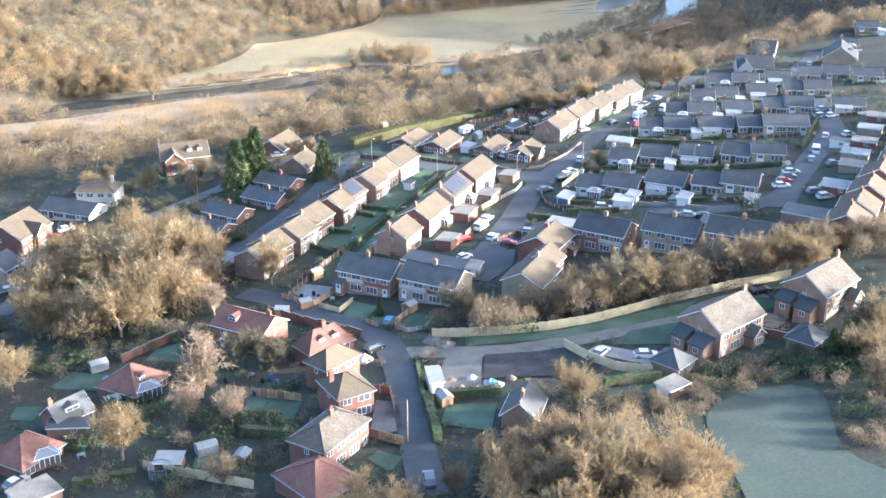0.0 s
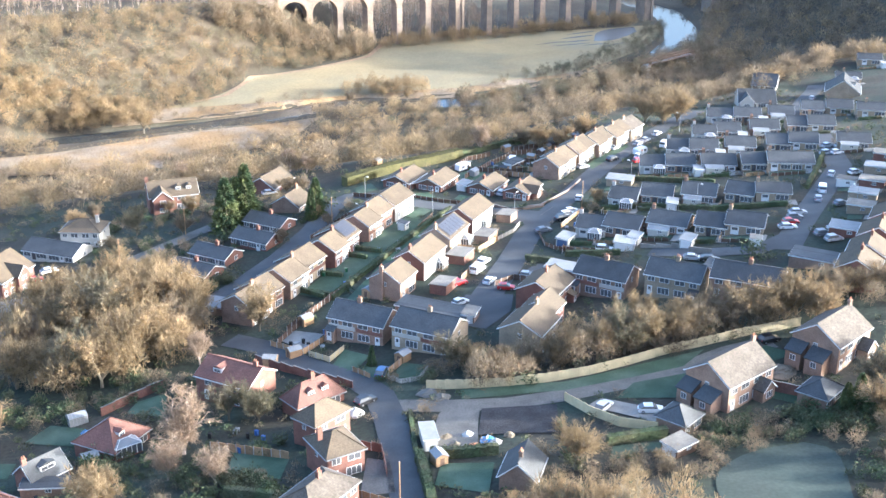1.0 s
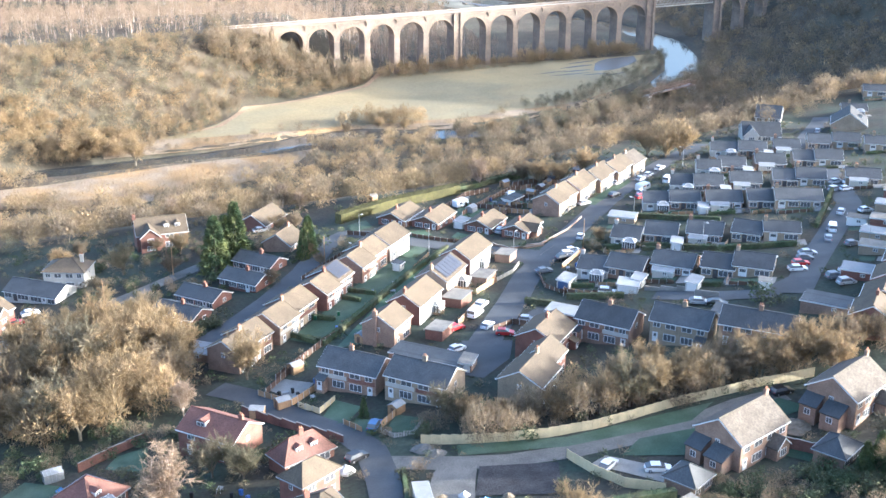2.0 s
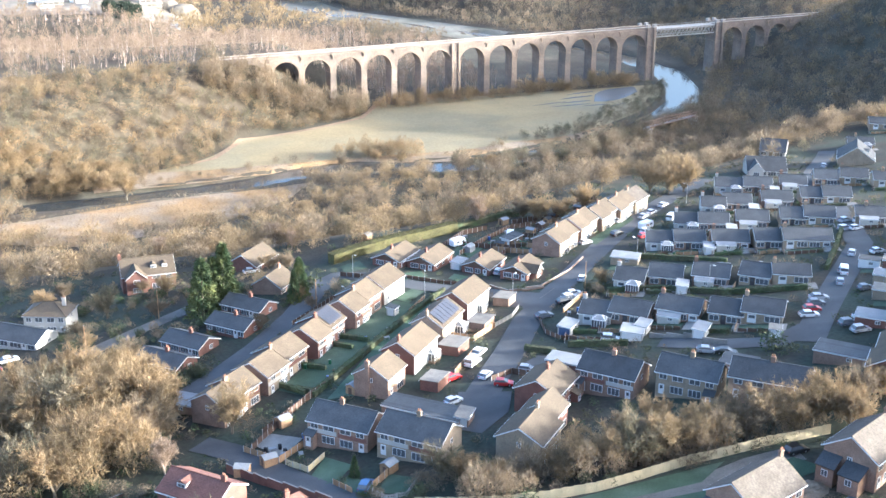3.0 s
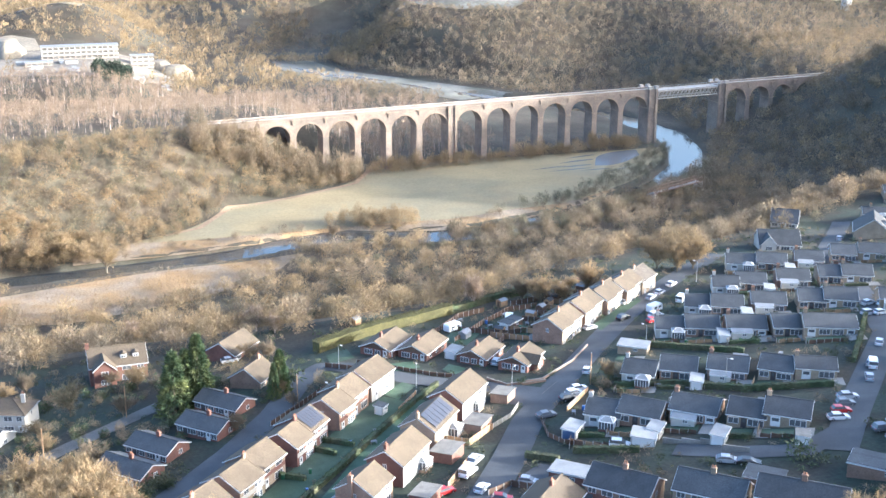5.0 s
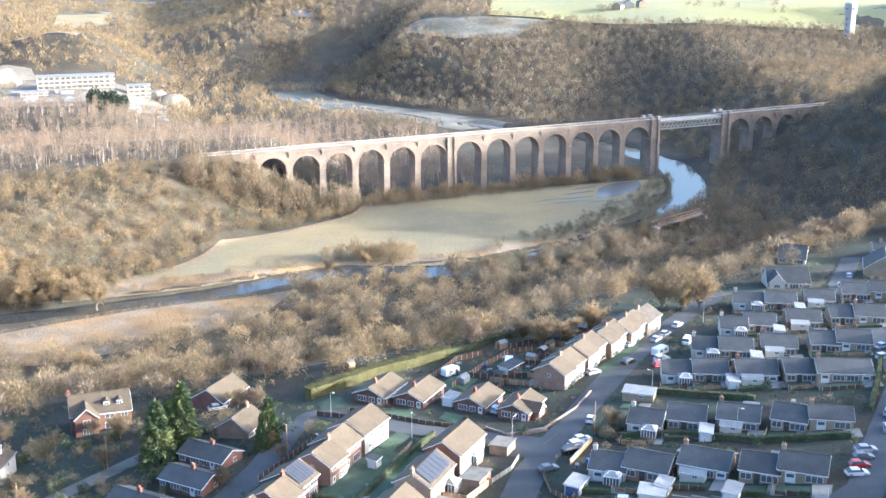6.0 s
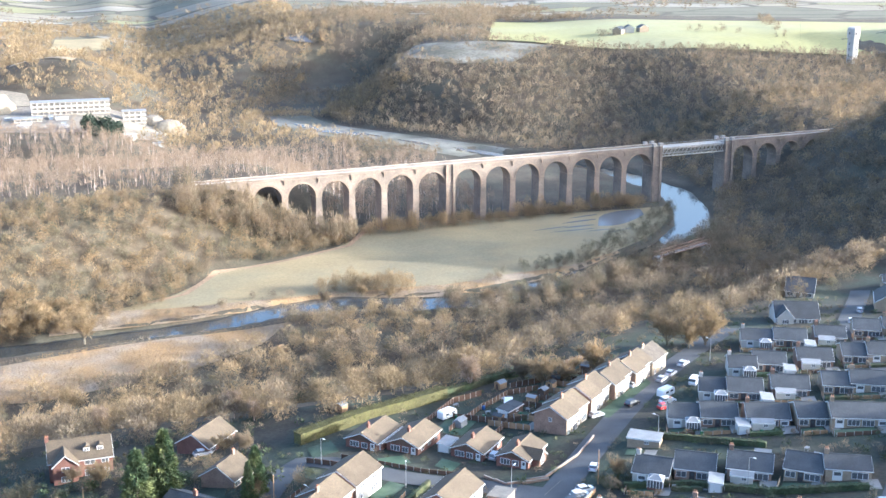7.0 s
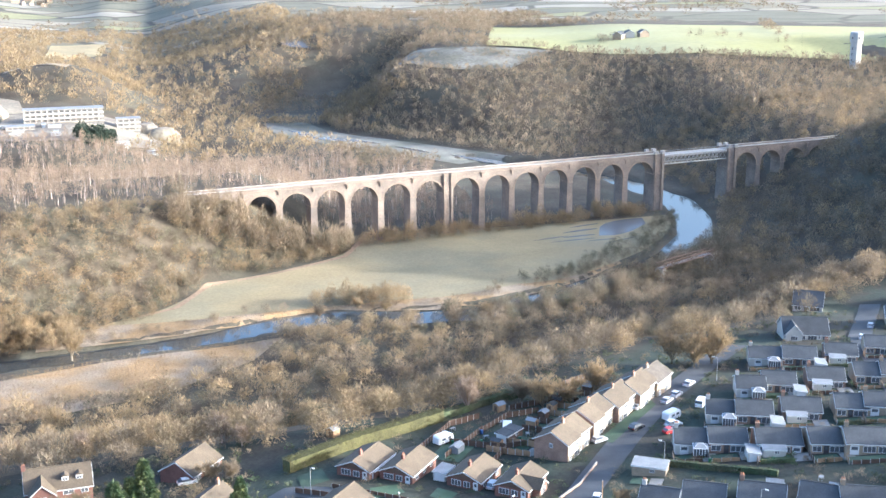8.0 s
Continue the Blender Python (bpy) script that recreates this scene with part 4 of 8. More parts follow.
def garage(x, y, rot, L=5.5, W=3.0, h=2.4, wall=BRICK_RED, roof=ROOF_FELT, label="flat-roofed brick garage with pale felt roof", category="garage", group="garages", name="garage", door_mat=None, tilt=0.12, z=None):
    g = root(name, x, y, gz(x, y) if z is None else z, rot, label, category, group)
    FOOT.append((x, y, rot, L, W))
    child("wall", Solid().prism([(-W / 2, -1.5), (W / 2, -1.5), (W / 2, h + tilt), (-W / 2, h - tilt)], "x", -L / 2, L / 2).mesh("wall", wall), g)
    r = child("roof", Solid().prism([(-W / 2 - 0.2, h - tilt), (W / 2 + 0.2, h + tilt), (W / 2 + 0.2, h + tilt + 0.14), (-W / 2 - 0.2, h - tilt + 0.14)], "x", -L / 2 - 0.2, L / 2 + 0.2).mesh("roof", roof), g)
    child("fascia", Solid().box(-L / 2 - 0.23, -W / 2 - 0.24, h - tilt - 0.18, L / 2 + 0.23, -W / 2 - 0.203, h - tilt + 0.1).mesh("fascia", UPVC), r)
    child("fascia", Solid().prism([(-W / 2 - 0.2, h - tilt - 0.18), (W / 2 + 0.2, h + tilt - 0.18), (W / 2 + 0.2, h + tilt + 0.1), (-W / 2 - 0.2, h - tilt + 0.1)], "x", -L / 2 - 0.24, -L / 2 - 0.203).mesh("fascia", UPVC), r)
    s = Solid().box(-L / 2 - 0.05, -W / 2 + 0.3, 0, -L / 2 - 0.003, W / 2 - 0.3, 2.0)
    child("garage_door", s.mesh("garage_door", door_mat or UPVC), g)
    window(g, L * 0.1, -W / 2, 1.0, 1.1, 0.8)
    return g


def shed(x, y, rot, L=2.4, W=1.8, h=1.8, wall=WOOD, roof=ROOF_FELT, label="small timber garden shed with pitched roof"):
    g = root("shed", x, y, gz(x, y), rot, label, "shed", "garden sheds")
    child("wall", Solid().prism([(-W / 2, -0.6), (W / 2, -0.6), (W / 2, h), (0, h + 0.5), (-W / 2, h)], "x", -L / 2, L / 2).mesh("wall", wall), g)
    r = Solid()
    for sg in (-1, 1):
        r.prism([(0, h + 0.52), (sg * (W / 2 + 0.15), h - 0.06), (sg * (W / 2 + 0.15), h), (0, h + 0.58)], "x", -L / 2 - 0.12, L / 2 + 0.12)
    child("roof", r.mesh("roof", roof), g)
    child("shed_door", Solid().box(-L / 2 - 0.04, -0.4, 0, -L / 2 - 0.003, 0.4, 1.6).mesh("shed_door", WOOD_DARK), g)
    return g


# two terraced rows of brown-roofed houses: each pair steps in height and line at the party wall
ROW = dict(roof=ROOF_BROWN, units=1, category="terraced house", group="brown-roofed terraced houses", name="terraced_house")


def stepped_pair(x, y, rot, L, W, walls, labels, bands=(None, None), rise=0.45, back=0.7, solar=(False, False), chimneys=((0.93,), ()), front=None, row=ROW):
    c, q = math.cos(radians(rot)), math.sin(radians(rot))
    z = gz(x, y)
    for k, sg in enumerate((-1, 1)):
        u, v = sg * L / 4, sg * back / 2
        house(x + u * c - v * q, y + u * q + v * c, rot, L / 2 - 0.004, W, wall=walls[k], band=bands[k], solar=solar[k], chimneys=chimneys[k], label=labels[k], z=z + sg * rise / 2, face_wall=front[k] if front else None, **row)


stepped_pair(-96.5, 47.1, 47, 13.0, 8.6, (BRICK_BROWN, BRICK_BROWN), ("brown brick terraced house behind a bare tree", "brown brick terraced house with red cladding band"), (None, BRICK_RED))
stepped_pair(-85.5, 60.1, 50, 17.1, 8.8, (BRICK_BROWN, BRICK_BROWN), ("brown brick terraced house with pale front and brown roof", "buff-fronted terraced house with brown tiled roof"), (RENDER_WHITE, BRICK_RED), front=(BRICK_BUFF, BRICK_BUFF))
stepped_pair(-73.6, 73.5, 52, 14.4, 8.8, (BRICK_RED, BRICK_RED), ("red brick terraced house with white-framed windows", "red brick terraced house with solar panels on its roof"), (RENDER_WHITE, RENDER_WHITE), solar=(False, True))
stepped_pair(-62.0, 87.6, 51, 14.9, 8.6, (BRICK_BROWN, BRICK_BROWN), ("brown brick terraced house with brown tiled roof", "brown brick terraced house with a porch"), (BRICK_RED, BRICK_RED))
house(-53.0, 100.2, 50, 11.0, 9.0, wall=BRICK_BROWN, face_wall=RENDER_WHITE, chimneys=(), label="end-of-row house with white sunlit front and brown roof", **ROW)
garage(-52.4, 86.0, 51, 2.4, 2.2, 2.2, RENDER_WHITE, ROOF_GREY, "small white porch with dark roof", "porch", "porches", "porch")
house(-64.3, 43.6, 52, 8.4, 8.0, wall=BRICK_BROWN, chimneys=(), label="small brown brick house with sunlit brown roof and end chimney", stack=True, **ROW)
house(-55.0, 55.6, 52, 12.4, 8.0, wall=BRICK_RED, face_wall=RENDER_WHITE, chimneys=(0.05,), label="red brick house with pale front and brown tiled roof", **ROW)
house(-45.1, 69.9, 53, 12.3, 8.0, wall=BRICK_BUFF, solar=True, chimneys=(0.0,), label="buff brick house with solar panels on brown roof", **ROW)
house(-34.6, 85.0, 50, 13.0, 8.3, wall=BRICK_RED, face_wall=RENDER_WHITE, chimneys=(), label="red brick house with brown tiled roof at the street corner", **ROW)
# corner bungalows
house(-42.0, 130.5, 50, 12.0, 8.4, label="brown brick bungalow with dark boarded gable and white windows", wall=BRICK_RED, storeys=1, roof=ROOF_BROWN, gable_front=True, category="bungalow", group="brown-roofed corner bungalows", name="bungalow")
house(-33.0, 126.4, 51, 12.5, 8.2, label="brown brick bungalow with dark boarded gable beside a carport", wall=BRICK_RED, storeys=1, roof=ROOF_BROWN, gable_front=True, category="bungalow", group="brown-roofed corner bungalows", name="bungalow")
house(-19.5, 118.8, 49, 11.0, 8.2, label="brown brick bungalow with dark boarded gable and white door", wall=BRICK_RED, storeys=1, roof=ROOF_BROWN, gable_front=True, category="bungalow", group="brown-roofed corner bungalows", name="bungalow")
house(-11.2, 110.3, 50, 11.0, 7.8, label="brick bungalow with a cross gable at the street corner", wall=BRICK_RED, wings=((-1.5, 4.2, 2.0, 2.4, 4.0),), storeys=1, roof=ROOF_BROWN, gable_front=True, category="bungalow", group="brown-roofed corner bungalows", name="bungalow")
# upper terrace stepping along the street
UPPER = dict(roof=ROOF_BROWN, units=1, category="terraced house", group="stepped upper terrace", name="terraced_house")
# buff fronts on brown gables: the brick colour carries some of the sun
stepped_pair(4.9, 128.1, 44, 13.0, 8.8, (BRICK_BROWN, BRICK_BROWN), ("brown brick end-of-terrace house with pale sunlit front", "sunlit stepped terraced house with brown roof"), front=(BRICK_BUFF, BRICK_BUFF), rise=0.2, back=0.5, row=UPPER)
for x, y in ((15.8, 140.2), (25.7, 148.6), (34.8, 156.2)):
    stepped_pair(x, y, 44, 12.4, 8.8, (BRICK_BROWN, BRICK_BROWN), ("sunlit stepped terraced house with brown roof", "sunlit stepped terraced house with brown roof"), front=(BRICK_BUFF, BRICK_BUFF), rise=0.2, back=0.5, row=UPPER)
house(42.4, 162.9, 44, 10.0, 8.8, label="pale-roofed end house of the stepped terrace", wall=BRICK_BUFF, **dict(UPPER, roof=ROOF_TAN))
# semi-detached pairs
house(-74.8, 23.5, -39, 13.2, 8.4, label="semi-detached pair with white and red cladding and grey roof", wall=BRICK_BROWN, band=(RENDER_WHITE, BRICK_RED), chimneys=(0.42,), porch=0.08, roof=ROOF_GREY, units=2, category="semi-detached house", group="grey-roofed semi-detached houses", name="semi_detached_house")
house(-62.9, 12.7, -41, 13.5, 8.8, label="semi-detached pair in buff brick with red cladding and grey roof", wall=BRICK_BUFF, band=(RENDER_WHITE, BRICK_RED), chimneys=(0.5,), roof=ROOF_GREY, units=2, category="semi-detached house", group="grey-roofed semi-detached houses", name="semi_detached_house")
house(-19.1, 24.4, -44, 12.3, 8.6, label="semi-detached pair with red cladding and grey roof", wall=BRICK_BROWN, band=(BRICK_RED, RENDER_WHITE), chimneys=(0.5,), porch=0.05, roof=ROOF_GREY, units=2, category="semi-detached house", group="grey-roofed semi-detached houses", name="semi_detached_house")
house(-6.3, 14.9, -41, 12.3, 7.8, label="semi-detached pair in pale brick with grey roof", wall=BRICK_BUFF, chimneys=(0.5,), porch=0.9, roof=ROOF_GREY, units=2, category="semi-detached house", group="grey-roofed semi-detached houses", name="semi_detached_house")
house(5.6, 4.7, -38, 15.0, 7.8, label="semi-detached pair half hidden behind bare trees", wall=BRICK_BROWN, chimneys=(0.5,), roof=ROOF_GREY, units=2, category="semi-detached house", group="grey-roofed semi-detached houses", name="semi_detached_house")
house(-33.9, 23.6, 49, 11.0, 9.2, label="red brick house with brown roof and white-trimmed gable", wall=BRICK_RED, roof=ROOF_BROWN, chimneys=(0.55,), units=2, porch=0.75, category="detached house", group="detached houses", name="detached_house")
house(-38.6, 11.4, 50, 7.5, 7.0, label="brick house with lower brown roof joined to its neighbour", wall=BRICK_RED, roof=ROOF_BROWN, chimneys=(), category="detached house", group="detached houses", name="detached_house")
house(-44.2, 3.5, 50, 10.0, 9.0, label="buff brick house with mottled brown roof", wall=BRICK_BUFF, roof=ROOF_BROWN, chimneys=(0.9,), category="detached house", group="detached houses", name="detached_house")
house(-17.1, -31.7, 27, 13.5, 9.6, label="large brown brick house with lichened roof and side wings", wall=BRICK_BROWN, roof=ROOF_TAN, eave=5.2, ridge=8.3, units=2, wings=((2.6, 3.6, 2.2, 2.6, 4.2),), leanto=((-1.5, 3.6, 3.0, 2.4), (3.0, 3.2, 2.6, 2.6)), chimneys=(0.98,), category="detached house", group="detached houses", name="detached_house")
house(7.0, -25.8, 31, 12.5, 9.6, label="large brown brick house with pale roof behind bare trees", wall=BRICK_BROWN, roof=ROOF_TAN, eave=5.2, ridge=8.3, units=2, wings=((3.0, 3.6, 2.2, 2.6, 4.2),), leanto=((-1.5, 3.6, 3.0, 2.4), (3.0, 3.2, 2.6, 2.6)), chimneys=(0.98,), category="detached house", group="detached houses", name="detached_house")
# grey-roofed bungalows in shade, row by row
house(-6.1, 65.8, -33, 7.6, 10.5, label="white rendered bungalow with grey tiled roof and white windows", wall=RENDER_WHITE, storeys=1, roof=ROOF_GREY, chimneys=(0.05,), units=1, patio=True, category="bungalow", group="grey-roofed bungalows", name="bungalow")
house(1.0, 61.8, -39, 9.2, 10.5, label="brown brick bungalow with grey tiled roof and white windows", wall=BRICK_BROWN, storeys=1, roof=ROOF_GREY, chimneys=(), units=1, patio=False, category="bungalow", group="grey-roofed bungalows", name="bungalow")
house(11.5, 57.5, -38, 10.1, 10.5, label="brown brick bungalow with grey tiled roof and white windows", wall=BRICK_BROWN, storeys=1, roof=ROOF_GREY, chimneys=(0.05,), units=2, patio=True, category="bungalow", group="grey-roofed bungalows", name="bungalow")
house(19.6, 49.8, -35, 7.8, 10.5, label="buff brick bungalow with grey tiled roof and white windows", wall=BRICK_BUFF, storeys=1, roof=ROOF_GREY, chimneys=(), units=1, patio=False, category="bungalow", group="grey-roofed bungalows", name="bungalow")
house(26.4, 45.5, -35, 9.2, 10.5, label="buff brick bungalow with grey tiled roof and white windows", wall=BRICK_BUFF, storeys=1, roof=ROOF_GREY, chimneys=(0.05,), units=1, patio=True, category="bungalow", group="grey-roofed bungalows", name="bungalow")
house(11.1, 86.3, -34, 7.6, 10.5, label="white rendered bungalow with grey tiled roof and white windows", wall=RENDER_WHITE, storeys=1, roof=ROOF_GREY, chimneys=(0.05,), units=1, patio=True, category="bungalow", group="grey-roofed bungalows", name="bungalow")
house(19.9, 84.3, -29, 8.4, 10.5, label="brown brick bungalow with grey tiled roof and white windows", wall=BRICK_BROWN, storeys=1, roof=ROOF_GREY, chimneys=(), units=1, patio=False, category="bungalow", group="grey-roofed bungalows", name="bungalow")
house(29.7, 78.5, -31, 9.1, 10.5, label="brown brick bungalow with grey tiled roof and white windows", wall=BRICK_BROWN, storeys=1, roof=ROOF_GREY, chimneys=(0.05,), units=1, patio=True, category="bungalow", group="grey-roofed bungalows", name="bungalow")
house(39.1, 72.3, -37, 7.6, 10.5, label="buff brick bungalow with grey tiled roof and white windows", wall=BRICK_BUFF, storeys=1, roof=ROOF_GREY, chimneys=(), units=1, patio=False, category="bungalow", group="grey-roofed bungalows", name="bungalow")
house(45.8, 67.9, -24, 9.1, 8.5, label="buff brick bungalow with grey tiled roof and white windows", wall=BRICK_BUFF, storeys=1, roof=ROOF_GREY, chimneys=(0.05,), units=1, patio=True, category="bungalow", group="grey-roofed bungalows", name="bungalow")
house(32.5, 116.6, -21, 7.9, 10.5, label="white rendered bungalow with grey tiled roof and white windows", wall=RENDER_WHITE, storeys=1, roof=ROOF_GREY, chimneys=(0.05,), units=1, patio=True, category="bungalow", group="grey-roofed bungalows", name="bungalow")
house(39.8, 113.4, -20, 8.6, 10.5, label="brown brick bungalow with grey tiled roof and white windows", wall=BRICK_BROWN, storeys=1, roof=ROOF_GREY, chimneys=(), units=1, patio=False, category="bungalow", group="grey-roofed bungalows", name="bungalow")
house(49.2, 107.2, -20, 10.0, 10.5, label="brown brick bungalow with grey tiled roof and white windows", wall=BRICK_BROWN, storeys=1, roof=ROOF_GREY, chimneys=(0.05,), units=2, patio=True, category="bungalow", group="grey-roofed bungalows", name="bungalow")
house(58.2, 102.5, -17, 7.6, 10.5, label="buff brick bungalow with grey tiled roof and white windows", wall=BRICK_BUFF, storeys=1, roof=ROOF_GREY, chimneys=(), units=1, patio=False, category="bungalow", group="grey-roofed bungalows", name="bungalow")
house(66.9, 96.7, -20, 13.1, 10.5, label="buff brick bungalow with grey tiled roof and white windows", wall=BRICK_BUFF, storeys=1, roof=ROOF_GREY, chimneys=(0.05,), units=2, patio=True, category="bungalow", group="grey-roofed bungalows", name="bungalow")
house(48.7, 133.1, -24, 7.6, 10.5, label="white rendered bungalow with grey tiled roof and white windows", wall=RENDER_WHITE, storeys=1, roof=ROOF_GREY, chimneys=(0.05,), units=1, patio=True, category="bungalow", group="grey-roofed bungalows", name="bungalow")
house(55.2, 129.1, -23, 8.7, 10.5, label="brown brick bungalow with grey tiled roof and white windows", wall=BRICK_BROWN, storeys=1, roof=ROOF_GREY, chimneys=(), units=1, patio=False, category="bungalow", group="grey-roofed bungalows", name="bungalow")
house(66.2, 126.1, -23, 9.3, 10.5, label="brown brick bungalow with grey tiled roof and white windows", wall=BRICK_BROWN, storeys=1, roof=ROOF_GREY, chimneys=(0.05,), units=1, patio=True, category="bungalow", group="grey-roofed bungalows", name="bungalow")
house(77.7, 122.6, -23, 7.6, 10.5, label="buff brick bungalow with grey tiled roof and white windows", wall=BRICK_BUFF, storeys=1, roof=ROOF_GREY, chimneys=(), units=1, patio=False, category="bungalow", group="grey-roofed bungalows", name="bungalow")
house(84.7, 119.8, -25, 8.8, 10.5, label="buff brick bungalow with grey tiled roof and white windows", wall=BRICK_BUFF, storeys=1, roof=ROOF_GREY, chimneys=(0.05,), units=1, patio=True, category="bungalow", group="grey-roofed bungalows", name="bungalow")
house(65.5, 149.9, -22, 7.6, 10.5, label="white rendered bungalow with grey tiled roof and white windows", wall=RENDER_WHITE, storeys=1, roof=ROOF_GREY, chimneys=(0.05,), units=1, patio=True, category="bungalow", group="grey-roofed bungalows", name="bungalow")
house(74.0, 150.4, -24, 8.7, 10.5, label="brown brick bungalow with grey tiled roof and white windows", wall=BRICK_BROWN, storeys=1, roof=ROOF_GREY, chimneys=(), units=1, patio=False, category="bungalow", group="grey-roofed bungalows", name="bungalow")
house(86.5, 148.1, -22, 9.5, 10.5, label="brown brick bungalow with grey tiled roof and white windows", wall=BRICK_BROWN, storeys=1, roof=ROOF_GREY, chimneys=(0.05,), units=1, patio=True, category="bungalow", group="grey-roofed bungalows", name="bungalow")
house(98.6, 147.0, -21, 7.6, 10.5, label="buff brick bungalow with grey tiled roof and white windows", wall=BRICK_BUFF, storeys=1, roof=ROOF_GREY, chimneys=(), units=1, patio=False, category="bungalow", group="grey-roofed bungalows", name="bungalow")
house(105.3, 143.9, -23, 8.7, 10.5, label="buff brick bungalow with grey tiled roof and white windows", wall=BRICK_BUFF, storeys=1, roof=ROOF_GREY, chimneys=(0.05,), units=1, patio=True, category="bungalow", group="grey-roofed bungalows", name="bungalow")
house(85.0, 176.8, -24, 9.6, 10.5, label="white rendered bungalow with grey tiled roof and white windows", wall=RENDER_WHITE, storeys=1, roof=ROOF_GREY, chimneys=(0.05,), units=1, patio=True, category="bungalow", group="grey-roofed bungalows", name="bungalow")
house(93.5, 172.9, -25, 9.3, 10.5, label="brown brick bungalow with grey tiled roof and white windows", wall=BRICK_BROWN, storeys=1, roof=ROOF_GREY, chimneys=(), units=1, patio=False, category="bungalow", group="grey-roofed bungalows", name="bungalow")
house(105.5, 170.7, -25, 8.8, 10.5, label="brown brick bungalow with grey tiled roof and white windows", wall=BRICK_BROWN, storeys=1, roof=ROOF_GREY, chimneys=(0.05,), units=1, patio=True, category="bungalow", group="grey-roofed bungalows", name="bungalow")
house(120.3, 174.4, -26, 7.8, 10.5, label="buff brick bungalow with grey tiled roof and white windows", wall=BRICK_BUFF, storeys=1, roof=ROOF_GREY, chimneys=(), units=1, patio=False, category="bungalow", group="grey-roofed bungalows", name="bungalow")
house(129.3, 171.4, -27, 9.1, 10.5, label="buff brick bungalow with grey tiled roof and white windows", wall=BRICK_BUFF, storeys=1, roof=ROOF_GREY, chimneys=(0.05,), units=1, patio=True, category="bungalow", group="grey-roofed bungalows", name="bungalow")
house(113.1, 203.3, -20, 14.0, 12.0, label="cream rendered chalet house with grey roof", wall=RENDER_WHITE, storeys=1, roof=ROOF_GREY, units=2, ridge=6.2, wings=((-4.0, 5.0, 1.2, 3.0, 5.6),), chimneys=(), category="detached house", group="detached houses", name="detached_house")
house(139.6, 244.1, -34, 10.0, 12.0, label="house with pale gable beyond the bungalows", wall=RENDER_WHITE, storeys=1, roof=ROOF_GREY, ridge=6.2, chimneys=(), category="detached house", group="detached houses", name="detached_house")
house(152.5, 206.0, 58, 14.0, 13.0, eave=3.0, dormers=((-1.0, 3.0),), label="large dormer house with grey roof on the hillside", wall=BRICK_BUFF, storeys=1, roof=ROOF_GREY, ridge=7.6, chimneys=(), category="detached house", group="detached houses", name="detached_house")
# older houses on the lower ground
house(-104.0, 6.7, -42, 12.7, 9.0, label="red brick house with white gable and red tiled roof", wall=BRICK_RED, roof=ROOF_RED, units=1, chimneys=(0.9,), dormers=((-2.0, 2.0),), category="detached house", group="detached houses", name="detached_house")
house(-157.0, 93.8, 57, 13.0, 13.0, label="large orange-brick house with cross gable and sunlit roof", wall=BRICK_RED, roof=ROOF_BROWN, ridge=8.5, units=2, wings=((0.5, 4.6, 1.6, 5.0, 7.2),), chimneys=(), category="detached house", group="detached houses", name="detached_house")
house(-142.8, 111.9, -34, 16.0, 9.0, label="long white-gabled bungalow with grey roof", wall=RENDER_WHITE, roof=ROOF_GREY, storeys=1, units=2, chimneys=(), category="detached house", group="detached houses", name="detached_house")
house(-135.6, 119.1, -17, 11.0, 8.5, label="white rendered house with hipped brown roof", wall=RENDER_WHITE, roof=ROOF_BROWN, hip=True, units=2, chimneys=(0.85,), category="detached house", group="detached houses", name="detached_house")
house(-110.7, 144.9, 5, 14.5, 10.0, label="red brick house with dormers and sunlit brown roof", wall=BRICK_RED, roof=ROOF_BROWN, units=2, ridge=8.2, chimneys=(0.0,), wings=((-3.6, 5.6, 2.6, 4.9, 7.3),), dormers=((1.5, 1.5), (4.6, 1.5)), category="detached house", group="detached houses", name="detached_house")
house(-80.8, 146.1, 53, 12.0, 9.0, label="red brick house with brown roof among trees", wall=BRICK_RED, roof=ROOF_BROWN, storeys=1, ridge=5.2, units=1, chimneys=(), category="detached house", group="detached houses", name="detached_house")
house(-77.7, 119.1, 54, 8.6, 8.5, label="small brown brick house with sunlit brown roof", wall=BRICK_BROWN, roof=ROOF_BROWN, storeys=1, ridge=5.2, chimneys=(0.8,), category="detached house", group="detached houses", name="detached_house")
house(-90.8, 92.4, -43, 11.5, 7.4, label="red brick bungalow with dark grey roof and white bargeboards", wall=BRICK_RED, roof=ROOF_GREY, storeys=1, units=2, chimneys=(0.55,), category="bungalow", group="dark-roofed brick bungalows", name="bungalow")
house(-102.0, 85.9, -43, 11.5, 7.4, label="red brick bungalow with dark grey roof and white bargeboards", wall=BRICK_RED, roof=ROOF_GREY, storeys=1, units=2, chimneys=(0.55,), category="bungalow", group="dark-roofed brick bungalows", name="bungalow")
house(-107.9, 76.9, -43, 12.4, 7.4, label="red brick bungalow with dark grey roof and white bargeboards", wall=BRICK_RED, roof=ROOF_GREY, storeys=1, units=2, chimneys=(0.55,), category="bungalow", group="dark-roofed brick bungalows", name="bungalow")
house(-86.0, 104.2, -43, 12.1, 7.4, label="red brick bungalow with dark grey roof and white bargeboards", wall=BRICK_RED, roof=ROOF_GREY, storeys=1, units=2, chimneys=(0.55,), category="bungalow", group="dark-roofed brick bungalows", name="bungalow")
